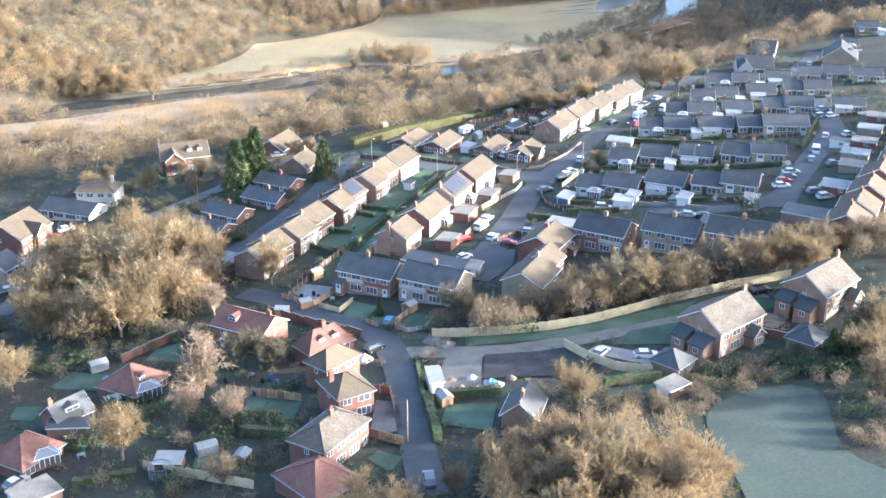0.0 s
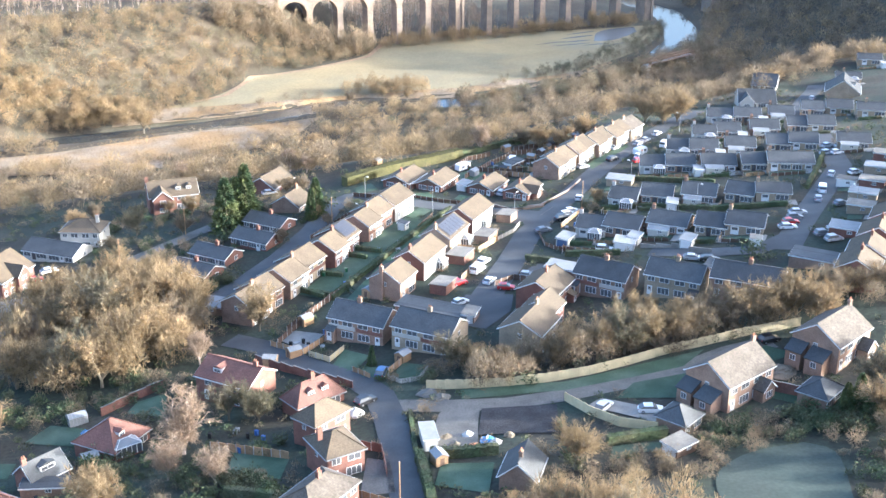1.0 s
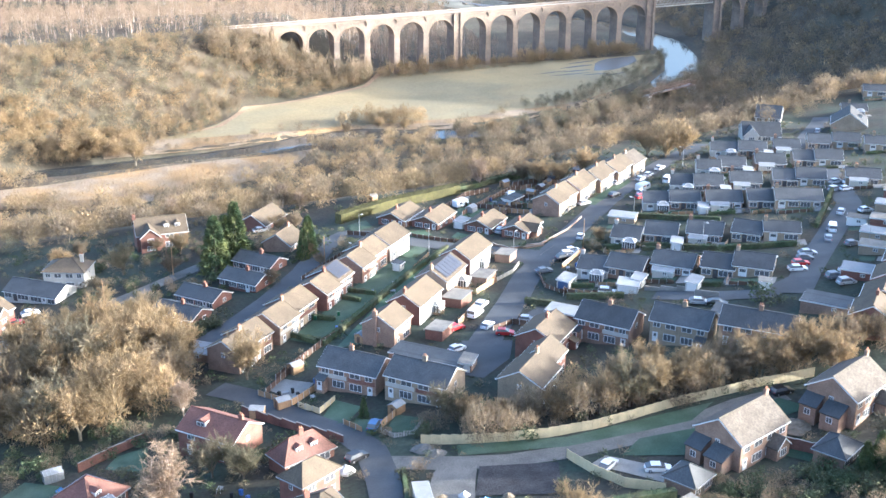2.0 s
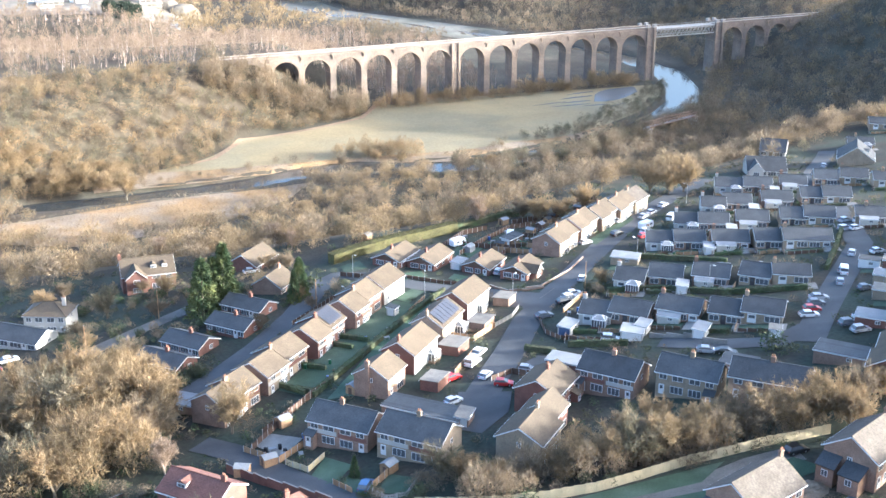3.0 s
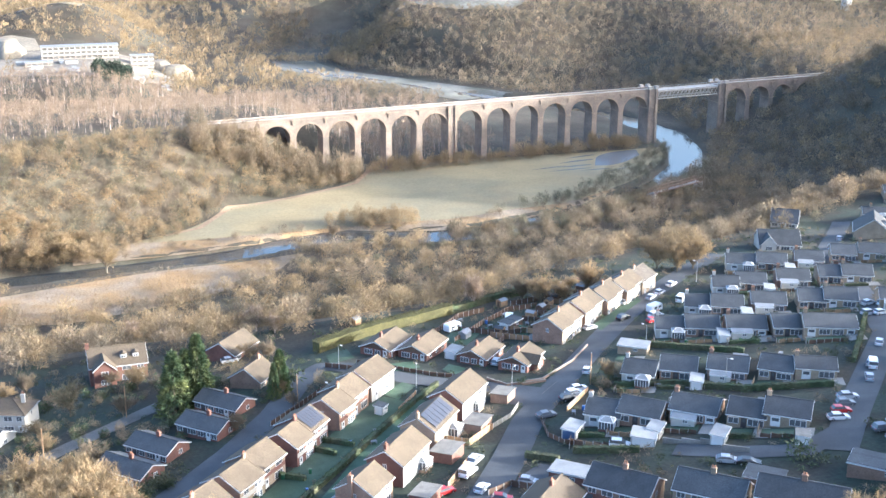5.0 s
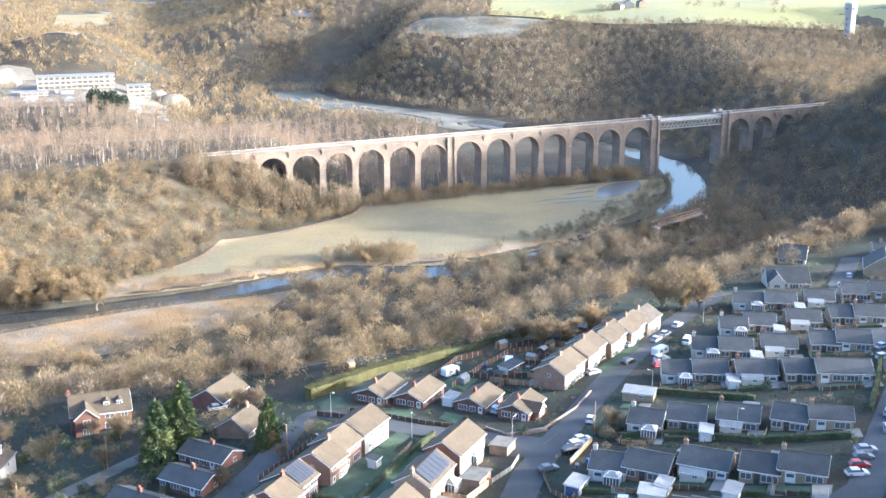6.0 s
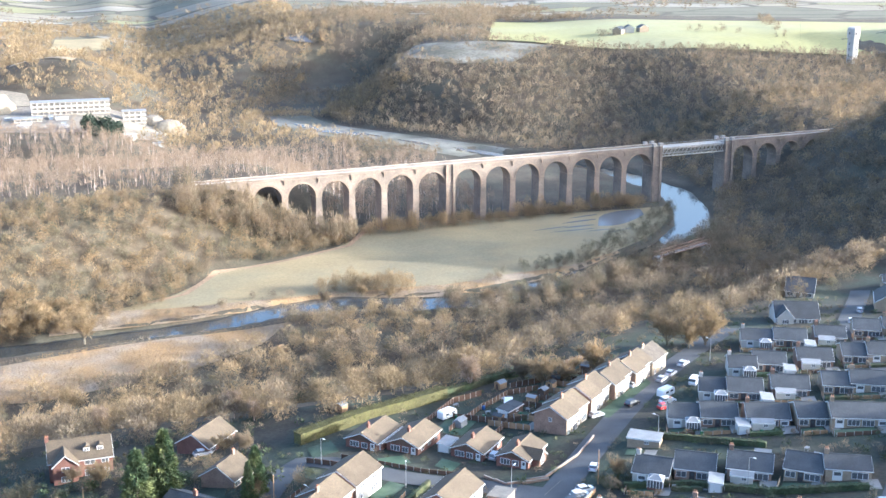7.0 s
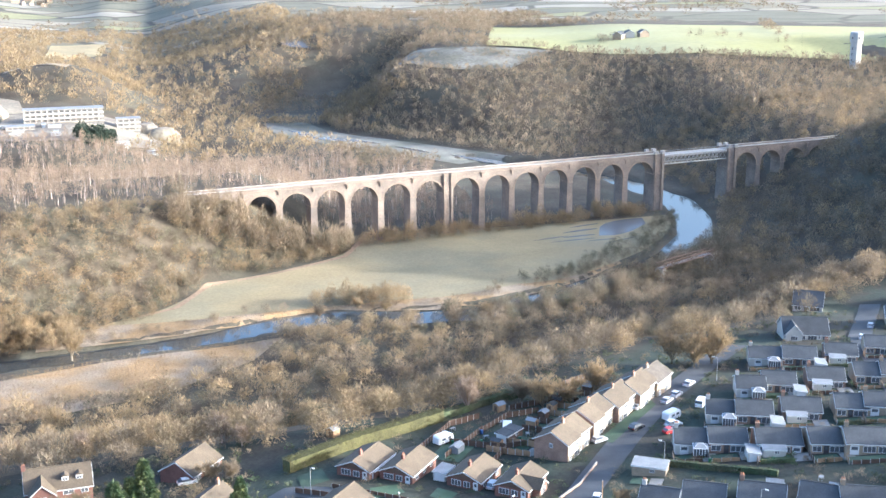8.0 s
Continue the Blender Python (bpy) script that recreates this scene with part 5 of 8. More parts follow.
# older houses on the lower lane
DET = dict(category="detached house", group="detached houses", name="detached_house")
house(-96.0, -47.8, 44, 12.4, 7.3, wall=BRICK_RED, roof=ROOF_TAN, hip=True, units=2, chimneys=(0.55,), label="brick house with hipped tan roof beside the lane", **DET)
house(-90.5, -32.1, 17, 7.0, 8.3, wall=BRICK_RED, roof=ROOF_BROWN, hip=True, units=1, chimneys=(0.1,), label="red brick house with dark hipped roof", **DET)
house(-90.8, -19.2, 36, 8.8, 5.6, wall=BRICK_RED, roof=ROOF_BROWN, hip=True, units=1, chimneys=(), label="red brick house with hipped brown roof", **DET)
house(-90.4, -5.6, 26, 10.6, 5.5, storeys=1, wall=BRICK_RED, roof=ROOF_RED, hip=True, ridge=5.8, units=1, chimneys=(0.5,), dormers=((-1.6, 1.5), (1.6, 1.5)), label="red-roofed chalet with two dormers", **DET)
house(-128.1, -5.9, 50, 9.8, 9.4, storeys=1, wall=BRICK_RED, roof=ROOF_RED, hip=True, ridge=6.0, units=1, chimneys=(), dormers=((-0.8, 1.6),), label="bungalow with red hipped roof and dormer", **DET)
house(-140.1, -14.3, 36, 7.4, 5.8, storeys=1, wall=BRICK_RED, roof=ROOF_GREY, ridge=5.0, units=1, chimneys=(0.05,), dormers=((0.0, 3.0),), label="brick bungalow with grey roof and white dormer", **DET)
house(-146.7, -27.7, 48, 9.6, 8.3, storeys=1, wall=BRICK_RED, roof=ROOF_RED, hip=True, ridge=6.0, units=1, chimneys=(), label="bungalow with red hipped roof and skylights", **DET)
house(-99.7, -58.7, 29, 9.0, 10.9, storeys=1, wall=BRICK_RED, roof=ROOF_RED, hip=True, ridge=5.6, units=1, chimneys=(), label="brick house with dark red hipped roof", **DET)
house(-62.5, -49.3, 60, 7.6, 6.0, storeys=1, wall=BRICK_BROWN, roof=ROOF_GREY, ridge=5.0, units=1, chimneys=(0.3,), label="house with brown roof half hidden by trees", **DET)
house(-31.3, -41.2, 35, 5.8, 5.7, storeys=1, wall=BRICK_BROWN, roof=ROOF_GREY, hip=True, ridge=4.4, chimneys=(), sides=False, label="brick garage block with grey hipped roof", category="garage", name="garage", group="garages")
house(-3.4, -40.1, 35, 6.7, 5.5, storeys=1, wall=BRICK_BROWN, roof=ROOF_GREY, hip=True, ridge=4.4, chimneys=(), sides=False, label="brick garage block with grey hipped roof", category="garage", name="garage", group="garages")
house(-159.0, 69.1, 55, 6.6, 8.5, wall=BRICK_BUFF, roof=ROOF_GREY, units=1, chimneys=(), label="house with grey roof beside a forecourt", **DET)
# stepped brick houses along the far street
for x, y in ((24.8, -5.3), (31.4, 1.4), (39.5, 9.9), (48.1, 18.8), (58.1, 26.7)):
    house(x + 3.0, y + 4.0, 50, 8.6, 8.4, wall=BRICK_RED, roof=ROOF_BROWN, chimneys=(0.7,), label="red brick house with brown roof stepping up the hill", category="terraced house", group="stepped houses on the hill", name="terraced_house")
for x, y in ((166.8, 234.8), (193.7, 261.5), (90.6, 110.5), (127.5, 157.5)):
    house(x + 6, y, -26, 10, 9.5, 1, BRICK_BUFF, ROOF_GREY, "buff brick bungalow with grey tiled roof on the hill", "bungalow", "grey-roofed bungalows", "bungalow", patio=True)

# garages, sheds and conservatories
for x, y, L, m, r, lab in ((56, 42, 6.5, BRICK_BUFF, ROOF_FELT, "buff brick garage with flat grey roof beside the hill street"), (63, 52, 7.0, BRICK_BUFF, ROOF_WHITE, "flat-roofed garage with frosted roof beside the hill street"),
                           (72, 62, 6.5, BRICK_RED, ROOF_FELT, "red brick garage with felt roof beside the hill street"), (82, 75, 6.5, BRICK_BUFF, ROOF_WHITE, "pale garage with frosted roof beside the hill street"),
                           (93, 88, 6.0, BRICK_RED, ROOF_FELT, "red brick garage with felt roof beside the hill street")):
    garage(x, y, -40, L, 4.2, 2.4, m, r, lab)
garage(67.5, 67.0, -40, 5.0, 3.4, 2.2, UPVC, ROOF_FELT, "open-fronted pale carport beside the hill street", "carport", "garages", "carport", tilt=0.05)
for x, y in ((69.5, 40.0), (80.0, 52.0), (90.5, 64.5), (101.5, 77.5), (112.5, 91.0)):
    house(x, y, 50, 9.6, 8.6, wall=BRICK_RED, roof=ROOF_BROWN, chimneys=(0.7,), label="red brick house with brown roof stepping up the hill", category="terraced house", group="stepped houses on the hill", name="terraced_house")
for x, y, rot, L, W, m in ((-52.9, 41.0, 51, 5.6, 4.2, BRICK_RED), (-43.9, 59.1, 51, 6.2, 5.0, BRICK_RED), (-33.8, 71.9, 51, 6.2, 4.6, BRICK_BROWN), (-23.0, 87.6, 51, 5.0, 4.2, BRICK_BROWN)):
    garage(x, y, rot + 180, L, W, 2.4, m, ROOF_FELT, "flat-roofed brick garage with sunlit felt roof")
for x, y, rot in ((-50.1, 55.1, 51), (-39.5, 69.8, 51), (-30.9, 83.4, 51)):
    conservatory(x, y, rot, 3.2, 3.0, 2.3, "glazed conservatory on the front of a terraced house", base=BRICK_BROWN)
garage(-15.6, 60.8, 50, 5.5, 3.2, 2.3, RENDER_WHITE, ROOF_WHITE, "pale garage with blue door and frosted roof", door_mat=paint("blue_paint", (0.08, 0.13, 0.25)))
garage(-4.2, 49.4, 60, 5.0, 5.0, 2.2, RENDER_WHITE, ROOF_WHITE, "white double garage with frosted roof")
garage(9.4, 42.5, 50, 5.4, 2.9, 2.2, RENDER_WHITE, ROOF_WHITE, "white flat-roofed garage with frosted roof")
garage(22.4, 33.1, 60, 3.4, 2.6, 2.1, RENDER_WHITE, ROOF_FELT, "small pale garage at the street corner")
garage(-23.8, 39.2, -40, 8.0, 4.6, 2.5, BRICK_RED, ROOF_WHITE, "flat-roofed garage with frosted white roof")
garage(6.9, 19.8, -40, 7.0, 5.0, 2.3, BRICK_BROWN, ROOF_GREY, "grey-roofed garage behind houses")
garage(-58.4, 26.4, -40, 17.0, 5.6, 2.5, BRICK_BROWN, ROOF_GREY, "long dark-roofed block of lock-up garages", "garage", "garages")
garage(-51.6, 21.5, 60, 5.0, 2.8, 2.2, BRICK_BROWN, ROOF_FELT, "small garage beside the lock-ups")
garage(-39.8, 129.0, 51, 10.0, 4.2, 2.3, BRICK_RED, ROOF_WHITE, "pale-roofed carport between two bungalows", "carport", "garages", "carport")
garage(-3.9, 142.1, 40, 7.0, 3.5, 2.2, WOOD_DARK, ROOF_GREY, "dark timber garden workshop", "shed", "garden sheds", "garden_workshop")
garage(-25.7, 122.0, 51, 5.0, 3.0, 2.2, RENDER_WHITE, ROOF_WHITE, "white garage beside a bungalow")
garage(-17.8, 117.6, 51, 5.0, 3.0, 2.2, BRICK_BROWN, ROOF_FELT, "brick garage beside a bungalow")
garage(17.6, 105.9, -34, 7.5, 4.5, 2.3, BRICK_BUFF, ROOF_WHITE, "pale-roofed garage at the street")
garage(27.4, 13.3, -44, 12, 6, 2.4, BRICK_BROWN, ROOF_GREY, "grey-roofed garage block at the street corner")
garage(43.4, 27.8, -40, 8, 5, 2.4, BRICK_RED, ROOF_WHITE, "garage with frosted white roof beside the street")
garage(-105.2, 52.6, -34, 8, 5, 2.4, BRICK_BROWN, ROOF_WHITE, "pale-roofed outbuilding among trees")
garage(-122.3, -40.6, -15, 4.5, 3.2, 2.1, WOOD_DARK, ROOF_WHITE, "garden building with frosted roof", "shed", "garden sheds", "garden_building")
garage(-144.3, -42.5, 30, 7, 5.5, 2.2, BRICK_BROWN, ROOF_FELT, "outbuilding with broad frosted roof")
garage(-35.0, -49.3, 25, 5, 3.5, 2.0, WOOD_DARK, ROOF_FELT, "garden shed with broad pale roof", "shed", "garden sheds", "garden_building")
garage(-73.6, -30.1, 85, 6.0, 2.5, 2.4, RENDER_WHITE, ROOF_WHITE, "white metal storage container on the building plot", "container", "containers", "storage_container", tilt=0.02)
garage(-139.4, -19.0, -10, 8, 3, 2.1, BRICK_BROWN, ROOF_GREY, "flat grey-roofed brick outbuilding", "outbuilding")
conservatory(-125.8, -9.8, 25, 5.0, 3.6, 2.4, "white conservatory on a red-roofed bungalow")
conservatory(-143.6, -29.5, 20, 4.5, 3.8, 2.3, "white conservatory on a red-roofed bungalow")
for x, y, rot in ((-73.7, -38.1, 100), (-110.4, -44.2, 60), (-90.8, 19.5, 20), (-69.8, 44.4, 45), (-86.0, 35.1, 30), (-96.0, 17.6, -20), (-70.0, 7.0, 40), (0.3, 164.1, 30), (-45.6, 155.3, 45), (-132.1, -10.9, 20), (-143.9, 31.4, 30)):
    shed(x, y, rot, 2.8, 2.2, 1.9, WOOD, ROOF_WHITE, "small timber garden shed with frosted roof")


# ---- trees and woods ----
def slivers(base, way, length, width, rng, out=None):
    """Thin twigs: one long triangle each. base, way: (n, 3) arrays; out: the way in which most of them face."""
    n = len(base)
    side = np.cross(way, rng.normal(size=(n, 3)) if out is None else out + rng.normal(0, 0.35, (n, 3)))
    side /= np.linalg.norm(side, axis=1)[:, None] + 1e-9
    w = (width * rng.uniform(0.6, 1.4, n))[:, None]
    ln = (length * rng.uniform(0.6, 1.4, n))[:, None]
    v = np.stack([base - side * w / 2, base + side * w / 2, base + way * ln], 1).reshape(-1, 3)
    return v, np.arange(3 * n).reshape(n, 3)


def unit(v):
    return v / (np.linalg.norm(v, axis=1)[:, None] + 1e-9)


def bare_tree_meshes(seed, bark, twig, spread=0.34, weeping=0.0, twigs=9, width=0.0036):
    """A leafless tree one metre tall: steep limbs from low on the trunk, forking three times into fine twigs."""
    rng = np.random.RandomState(seed)
    limbs = Solid()
    fork = rng.uniform(0.05, 0.13)
    limbs.tube((0, 0, -0.06), (0.004, 0, fork + 0.02), 0.022, 0.017, 7)

    def offshoots(foot, way, reach, each, low, length, turn, up):
        """Shoots from along given limbs: their feet, ways and lengths."""
        k = np.repeat(np.arange(len(foot)), each)
        f = rng.uniform(low, 1.0, len(k))
        p = foot[k] + way[k] * (reach[k] * f)[:, None]
        d = unit(way[k] + rng.normal(0, turn, (len(k), 3)) + np.array([0, 0, up]))
        return p, d, length * rng.uniform(0.6, 1.25, len(k)) * (1.15 - 0.35 * f)

    mains = rng.randint(8, 11)
    a = 2.4 * np.arange(mains) + rng.uniform(-0.4, 0.4, mains)
    lean = spread * 1.9 * np.sqrt((np.arange(mains) + 0.3) / mains) * rng.uniform(0.75, 1.1, mains)
    way = unit(np.stack([np.cos(a) * lean, np.sin(a) * lean, np.ones(mains)], -1))
    foot = np.stack([np.full(mains, 0.003), np.zeros(mains), fork + rng.uniform(-0.03, 0.03, mains)], -1)
    reach = rng.uniform(0.36, 0.54, mains) * (1.05 - 0.22 * lean)
    for p, d, r in zip(foot, way, reach):
        m = p + d * r * 0.5 + np.array([d[0], d[1], 0]) * 0.02
        limbs.tube(p, m, 0.011, 0.0075, 5).tube(m, p + d * r, 0.0075, 0.003, 4)
    p2, d2, r2 = offshoots(foot, way, reach, 8, 0.15, 0.24, 0.42, 0.18)
    for p, d, r in zip(p2, d2, r2):
        limbs.tube(p, p + d * r, 0.0042, 0.0016, 3)
    p3, d3, r3 = offshoots(p2, d2, r2, 9, 0.1, 0.13, 0.62, 0.12 - 0.5 * weeping)
    p4, d4, r4 = offshoots(p3, d3, r3, twigs, 0.1, 0.08, 0.6, 0.1 - 1.2 * weeping)
    vs, ts, k = [], [], 0
    for p, d, r, w in ((p3, d3, r3, width * 1.7), (p4, d4, r4, width)):
        v, t = slivers(p, d, r, w, rng)
        vs.append(v)
        ts.append(t + k)
        k += len(v)
    return limbs.mesh("trunk", bark), array_mesh("crown", np.concatenate(vs), np.concatenate(ts), twig)


def conifer_meshes(seed):
    rng = np.random.RandomState(seed)
    trunk = Solid().tube((0, 0, -0.05), (0, 0, 0.95), 0.022, 0.004, 7).mesh("trunk", BARK)
    n = 5200
    z = rng.uniform(0.04, 1.0, n) ** 1.15
    a = rng.uniform(0, 6.2832, n)
    lobes = 1 + 0.22 * np.sin(a * 5 + z * 23) + 0.15 * np.sin(a * 3 - z * 41)
    r = 0.235 * (1.02 - z) ** 0.75 * lobes * rng.uniform(0.45, 1.0, n) ** 0.5
    base = np.stack([r * np.cos(a), r * np.sin(a), z], -1)
    way = unit(np.stack([np.cos(a), np.sin(a), rng.normal(-0.1, 0.45, n)], -1) + rng.normal(0, 0.35, (n, 3)))
    v, t = slivers(base, way, 0.055, 0.022, rng)
    return trunk, array_mesh("crown", v, t, NEEDLES)


def shrub_mesh(seed, material, n=330, size=0.13, width=0.075):
    """An evergreen bush one metre tall: many small leaves over uneven lobes, closed within."""
    rng = np.random.RandomState(seed)
    k = 7
    centre = np.stack([rng.normal(0, 0.24, k), rng.normal(0, 0.24, k), rng.uniform(0.3, 0.62, k)], -1)
    rad = rng.uniform(0.2, 0.34, k)
    i = rng.randint(0, k, n)
    d = unit(rng.normal(size=(n, 3)))
    base = centre[i] + d * (rad[i] * rng.uniform(0.55, 1.0, n) ** 0.4)[:, None]
    base[:, 2] = np.abs(base[:, 2])
    v, t = slivers(base, unit(d + rng.normal(0, 0.6, (n, 3))), size, width, rng)
    return array_mesh("crown", v, t, material)


TREES = {}
for kind, bark, twig, n in (("tan", BARK, TWIG_TAN, 6), ("brown", BARK, TWIG_BROWN, 5), ("olive", BARK, TWIG_OLIVE, 3), ("birch", BIRCH_BARK, TWIG_PINK, 3)):
    TREES[kind] = [bare_tree_meshes(40 + 7 * len(TREES) + i, bark, twig, 0.24 if kind == "birch" else 0.40, 0.5 if kind == "birch" else 0.0,
                                    9 if kind == "olive" else 9, 0.0066 if kind == "olive" else 0.0056) for i in range(n)]
TREES["conifer"] = [conifer_meshes(90), conifer_meshes(91)]
SHRUBS = {"green": [shrub_mesh(60 + i, LEAVES) for i in range(3)], "yellow": [shrub_mesh(70, LEAVES_YELLOW)],
          "brown": [shrub_mesh(80 + i, TWIG_BROWN, 330, 0.22, 0.028) for i in range(3)], "tan": [shrub_mesh(84 + i, TWIG_TAN, 330, 0.22, 0.028) for i in range(2)]}
TREE_WORDS = {"tan": "bare winter tree with sunlit tan twigs", "brown": "bare brown winter tree with dense twigs", "olive": "ivy-covered bare tree with olive crown",
              "birch": "bare birch with pale trunk and pinkish twigs", "conifer": "tall dark green conifer beside a house"}
tree_rng = random.Random(11)


def tree(x, y, h, kind="tan", wide=1.0):
    t = root("conifer" if kind == "conifer" else "bare_tree", x, y, gz(x, y), tree_rng.uniform(0, 360), TREE_WORDS[kind], "tree", "trees of the village")
    h *= 1.35 if kind != "conifer" else 1.0
    t.scale = (h * wide, h * wide, h)
    trunk, crown = tree_rng.choice(TREES[kind])
    child("trunk", trunk, t)
    child("crown", crown, t)
    return t


def shrub(x, y, h, kind="green", wide=1.0):
    words = {"green": "rounded dark evergreen garden shrub", "yellow": "golden evergreen garden shrub", "brown": "bare brown garden shrub", "tan": "bare tan twiggy shrub"}
    t = root("shrub", x, y, gz(x, y) - 0.05, tree_rng.uniform(0, 360), words[kind], "shrub", "garden shrubs")
    t.scale = (h * wide, h * wide, h)
    child("crown", tree_rng.choice(SHRUBS[kind]), t)
    return t


def crown_kit(seed, n, length, width, tall=1.0, weep=0.0, trunk=True, lobes=6, rise=0.6):
    """One wood tree, crown radius about 1, base at 0: fine twigs rising through uneven domes."""
    rng = np.random.RandomState(seed)
    a = rng.uniform(0, 6.2832) + 6.2832 * np.arange(lobes) / max(1, lobes - 1)
    q = rng.uniform(0.3, 0.62, lobes)
    q[0] = 0.05
    centre = np.stack([q * np.cos(a), q * np.sin(a), tall * rng.uniform(0.45, 0.95, lobes)], -1)
    centre[0, 2] = tall * rng.uniform(0.95, 1.3)
    rad = rng.uniform(0.36, 0.6, lobes)
    i = rng.randint(0, lobes, n)
    d = unit(rng.normal(size=(n, 3)) + np.array([0, 0, 0.3]))
    base = centre[i] + d * (rad[i] * rng.uniform(0.1, 1.0, n) ** 0.35)[:, None]
    way = unit(d * 0.6 + rng.normal(0, 0.32, (n, 3)) + np.array([0, 0, rise - weep]))
    v, t = slivers(base, way, length, width, rng, d)
    if trunk:
        m = min(5, lobes)
        b = np.zeros((m, 3)) + np.array([0, 0, -0.3])
        w = centre[:m] - b
        v2, t2 = slivers(b, unit(w), np.linalg.norm(w, axis=1).mean(), 0.04, rng)
        v, t = np.concatenate([v, v2]), np.concatenate([t, t2 + len(v)])
    return v, t


def wood(name, spots, radius, kits, material, label, tall=(0.9, 1.2)):
    """Many trees as one mesh: spots (n, 2), radius (low, high)."""
    rng = np.random.RandomState(len(spots))
    vs, ts, k = [], [], 0
    z = ground_z(spots[:, 0], spots[:, 1])
    for (x, y), zz in zip(spots, z):
        v, t = kits[rng.randint(len(kits))]
        r, a, u = rng.uniform(*radius), rng.uniform(0, 6.2832), rng.uniform(*tall)
        c, s = r * math.cos(a), r * math.sin(a)
        p = np.stack([v[:, 0] * c - v[:, 1] * s + x, v[:, 0] * s + v[:, 1] * c + y, v[:, 2] * r * u + zz], -1)
        vs.append(p)
        ts.append(t + k)
        k += len(p)
    me = array_mesh(name, np.concatenate(vs), np.concatenate(ts), material)
    me.shade_smooth()
    return tagged(new(name, me), label, "woodland", kind="stuff")


def clear_of(x, y, gap):
    """Not on a building."""
    ok = np.ones(np.shape(x), bool)
    for fx, fy, rot, L, W in FOOT:
        c, s = math.cos(radians(rot)), math.sin(radians(rot))
        u, v = (x - fx) * c + (y - fy) * s, -(x - fx) * s + (y - fy) * c
        ok &= (np.abs(u) > L / 2 + gap) | (np.abs(v) > W / 2 + gap)
    return ok


def off_paving(x, y, sheets=None):
    """Not on a street, lawn or yard, or another of the given sheets."""
    ok = np.ones(np.shape(x), bool)
    for poly in sheets or PAVED:
        px, py = poly[:, 0], poly[:, 1]
        near = (x > px.min() - 1) & (x < px.max() + 1) & (y > py.min() - 1) & (y < py.max() + 1)
        if not near.any():
            continue
        inside = np.zeros(np.shape(x), bool)
        for (ax, ay), (bx, by) in zip(poly, np.roll(poly, -1, 0)):
            cross = ((ay > y) != (by > y)) & (x < (bx - ax) * (y - ay) / (by - ay + 1e-9) + ax)
            inside ^= cross
        ok &= ~inside
    return ok


def scatter(seed, n, x0, x1, y0, y1, keep, apart=0.0):
    rng = np.random.RandomState(seed)
    p = np.stack([rng.uniform(x0, x1, n), rng.uniform(y0, y1, n)], -1)
    p = p[keep(p[:, 0], p[:, 1])]
    if apart:
        cells, out = set(), []
        for q in p:
            c = (int(q[0] // apart), int(q[1] // apart))
            if c not in cells:
                cells.add(c)
                out.append(q)
        p = np.array(out)
    return p


def dry(x, y):
    return river_depth(x, y) < 0.3


def reed_far(x, y):
    """Outside the reed bed."""
    low = np.interp(x, [-250, -160, -137, -111, -82, -50], [280, 284, 270, 279, 288, 315])
    high = np.interp(x, [-250, -160, -140, -92, -60, -36], [306, 308, 316, 331, 333, 340])
    return ~((x < -38) & (y > low + 1) & (y < high + 3))


def meadow(x, y, grow=0.0):
    low = np.interp(x, [-80, -77, -56, -17, 19, 44, 75, 104, 203], [388, 374, 375, 377, 380, 378, 393, 397, 495])
    high = np.interp(x, [-80, -58, -24, 14, 32, 77, 143, 208], [390, 428, 441, 466, 511, 503, 504, 508])
    return (x > -80) & (x < 206) & (y > low - grow) & (y < high + grow)


def past_edge(x, y, gap=0.0):
    """Beyond the village's edge."""
    u, v = earlier_grid(x, y)
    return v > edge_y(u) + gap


def off_rails(x, y, gap):
    """Clear of the viaduct."""
    return np.abs(y - 501 - 0.1853 * (x - 73)) > gap


MID = [crown_kit(200 + i, 500, 0.25, 0.037, rise=0.28) for i in range(10)]
LOW = [crown_kit(220 + i, 130, 0.32, 0.078, rise=0.3) for i in range(8)]
FAR = [crown_kit(240 + i, 54, 0.40, 0.098, trunk=False, lobes=5) for i in range(8)]
TINY = [crown_kit(245 + i, 30, 0.5, 0.13, trunk=False, lobes=4) for i in range(6)]
THICK = [crown_kit(250 + i, 280, 0.27, 0.044, rise=0.3) for i in range(8)]
BIRCHES = [crown_kit(260 + i, 84, 0.7, 0.05, 2.6, 0.1) for i in range(5)]

# valley side below the village
side = scatter(1, 9500, -300, 215, 130, 425, lambda x, y: past_edge(x, y, -4) & clear_of(x, y, 3.0) & off_paving(x, y) & dry(x, y) & reed_far(x, y)
               & (y < np.interp(x, [-300, -160, -137, -82, -40, 20, 60, 110, 150, 190], [318, 318, 300, 300, 345, 345, 345, 372, 398, 428])), 8.0)
pick = np.random.RandomState(5).uniform(size=len(side))
# more brown towards the right: the slope's shade is put into the twigs
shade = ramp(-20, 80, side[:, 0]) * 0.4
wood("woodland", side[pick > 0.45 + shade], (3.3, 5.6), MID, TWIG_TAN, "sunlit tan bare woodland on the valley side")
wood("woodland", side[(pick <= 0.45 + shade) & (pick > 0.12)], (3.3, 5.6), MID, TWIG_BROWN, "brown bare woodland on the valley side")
wood("woodland", side[pick <= 0.12], (2.2, 3.6), MID, TWIG_OLIVE, "dark evergreen scrub on the valley side")
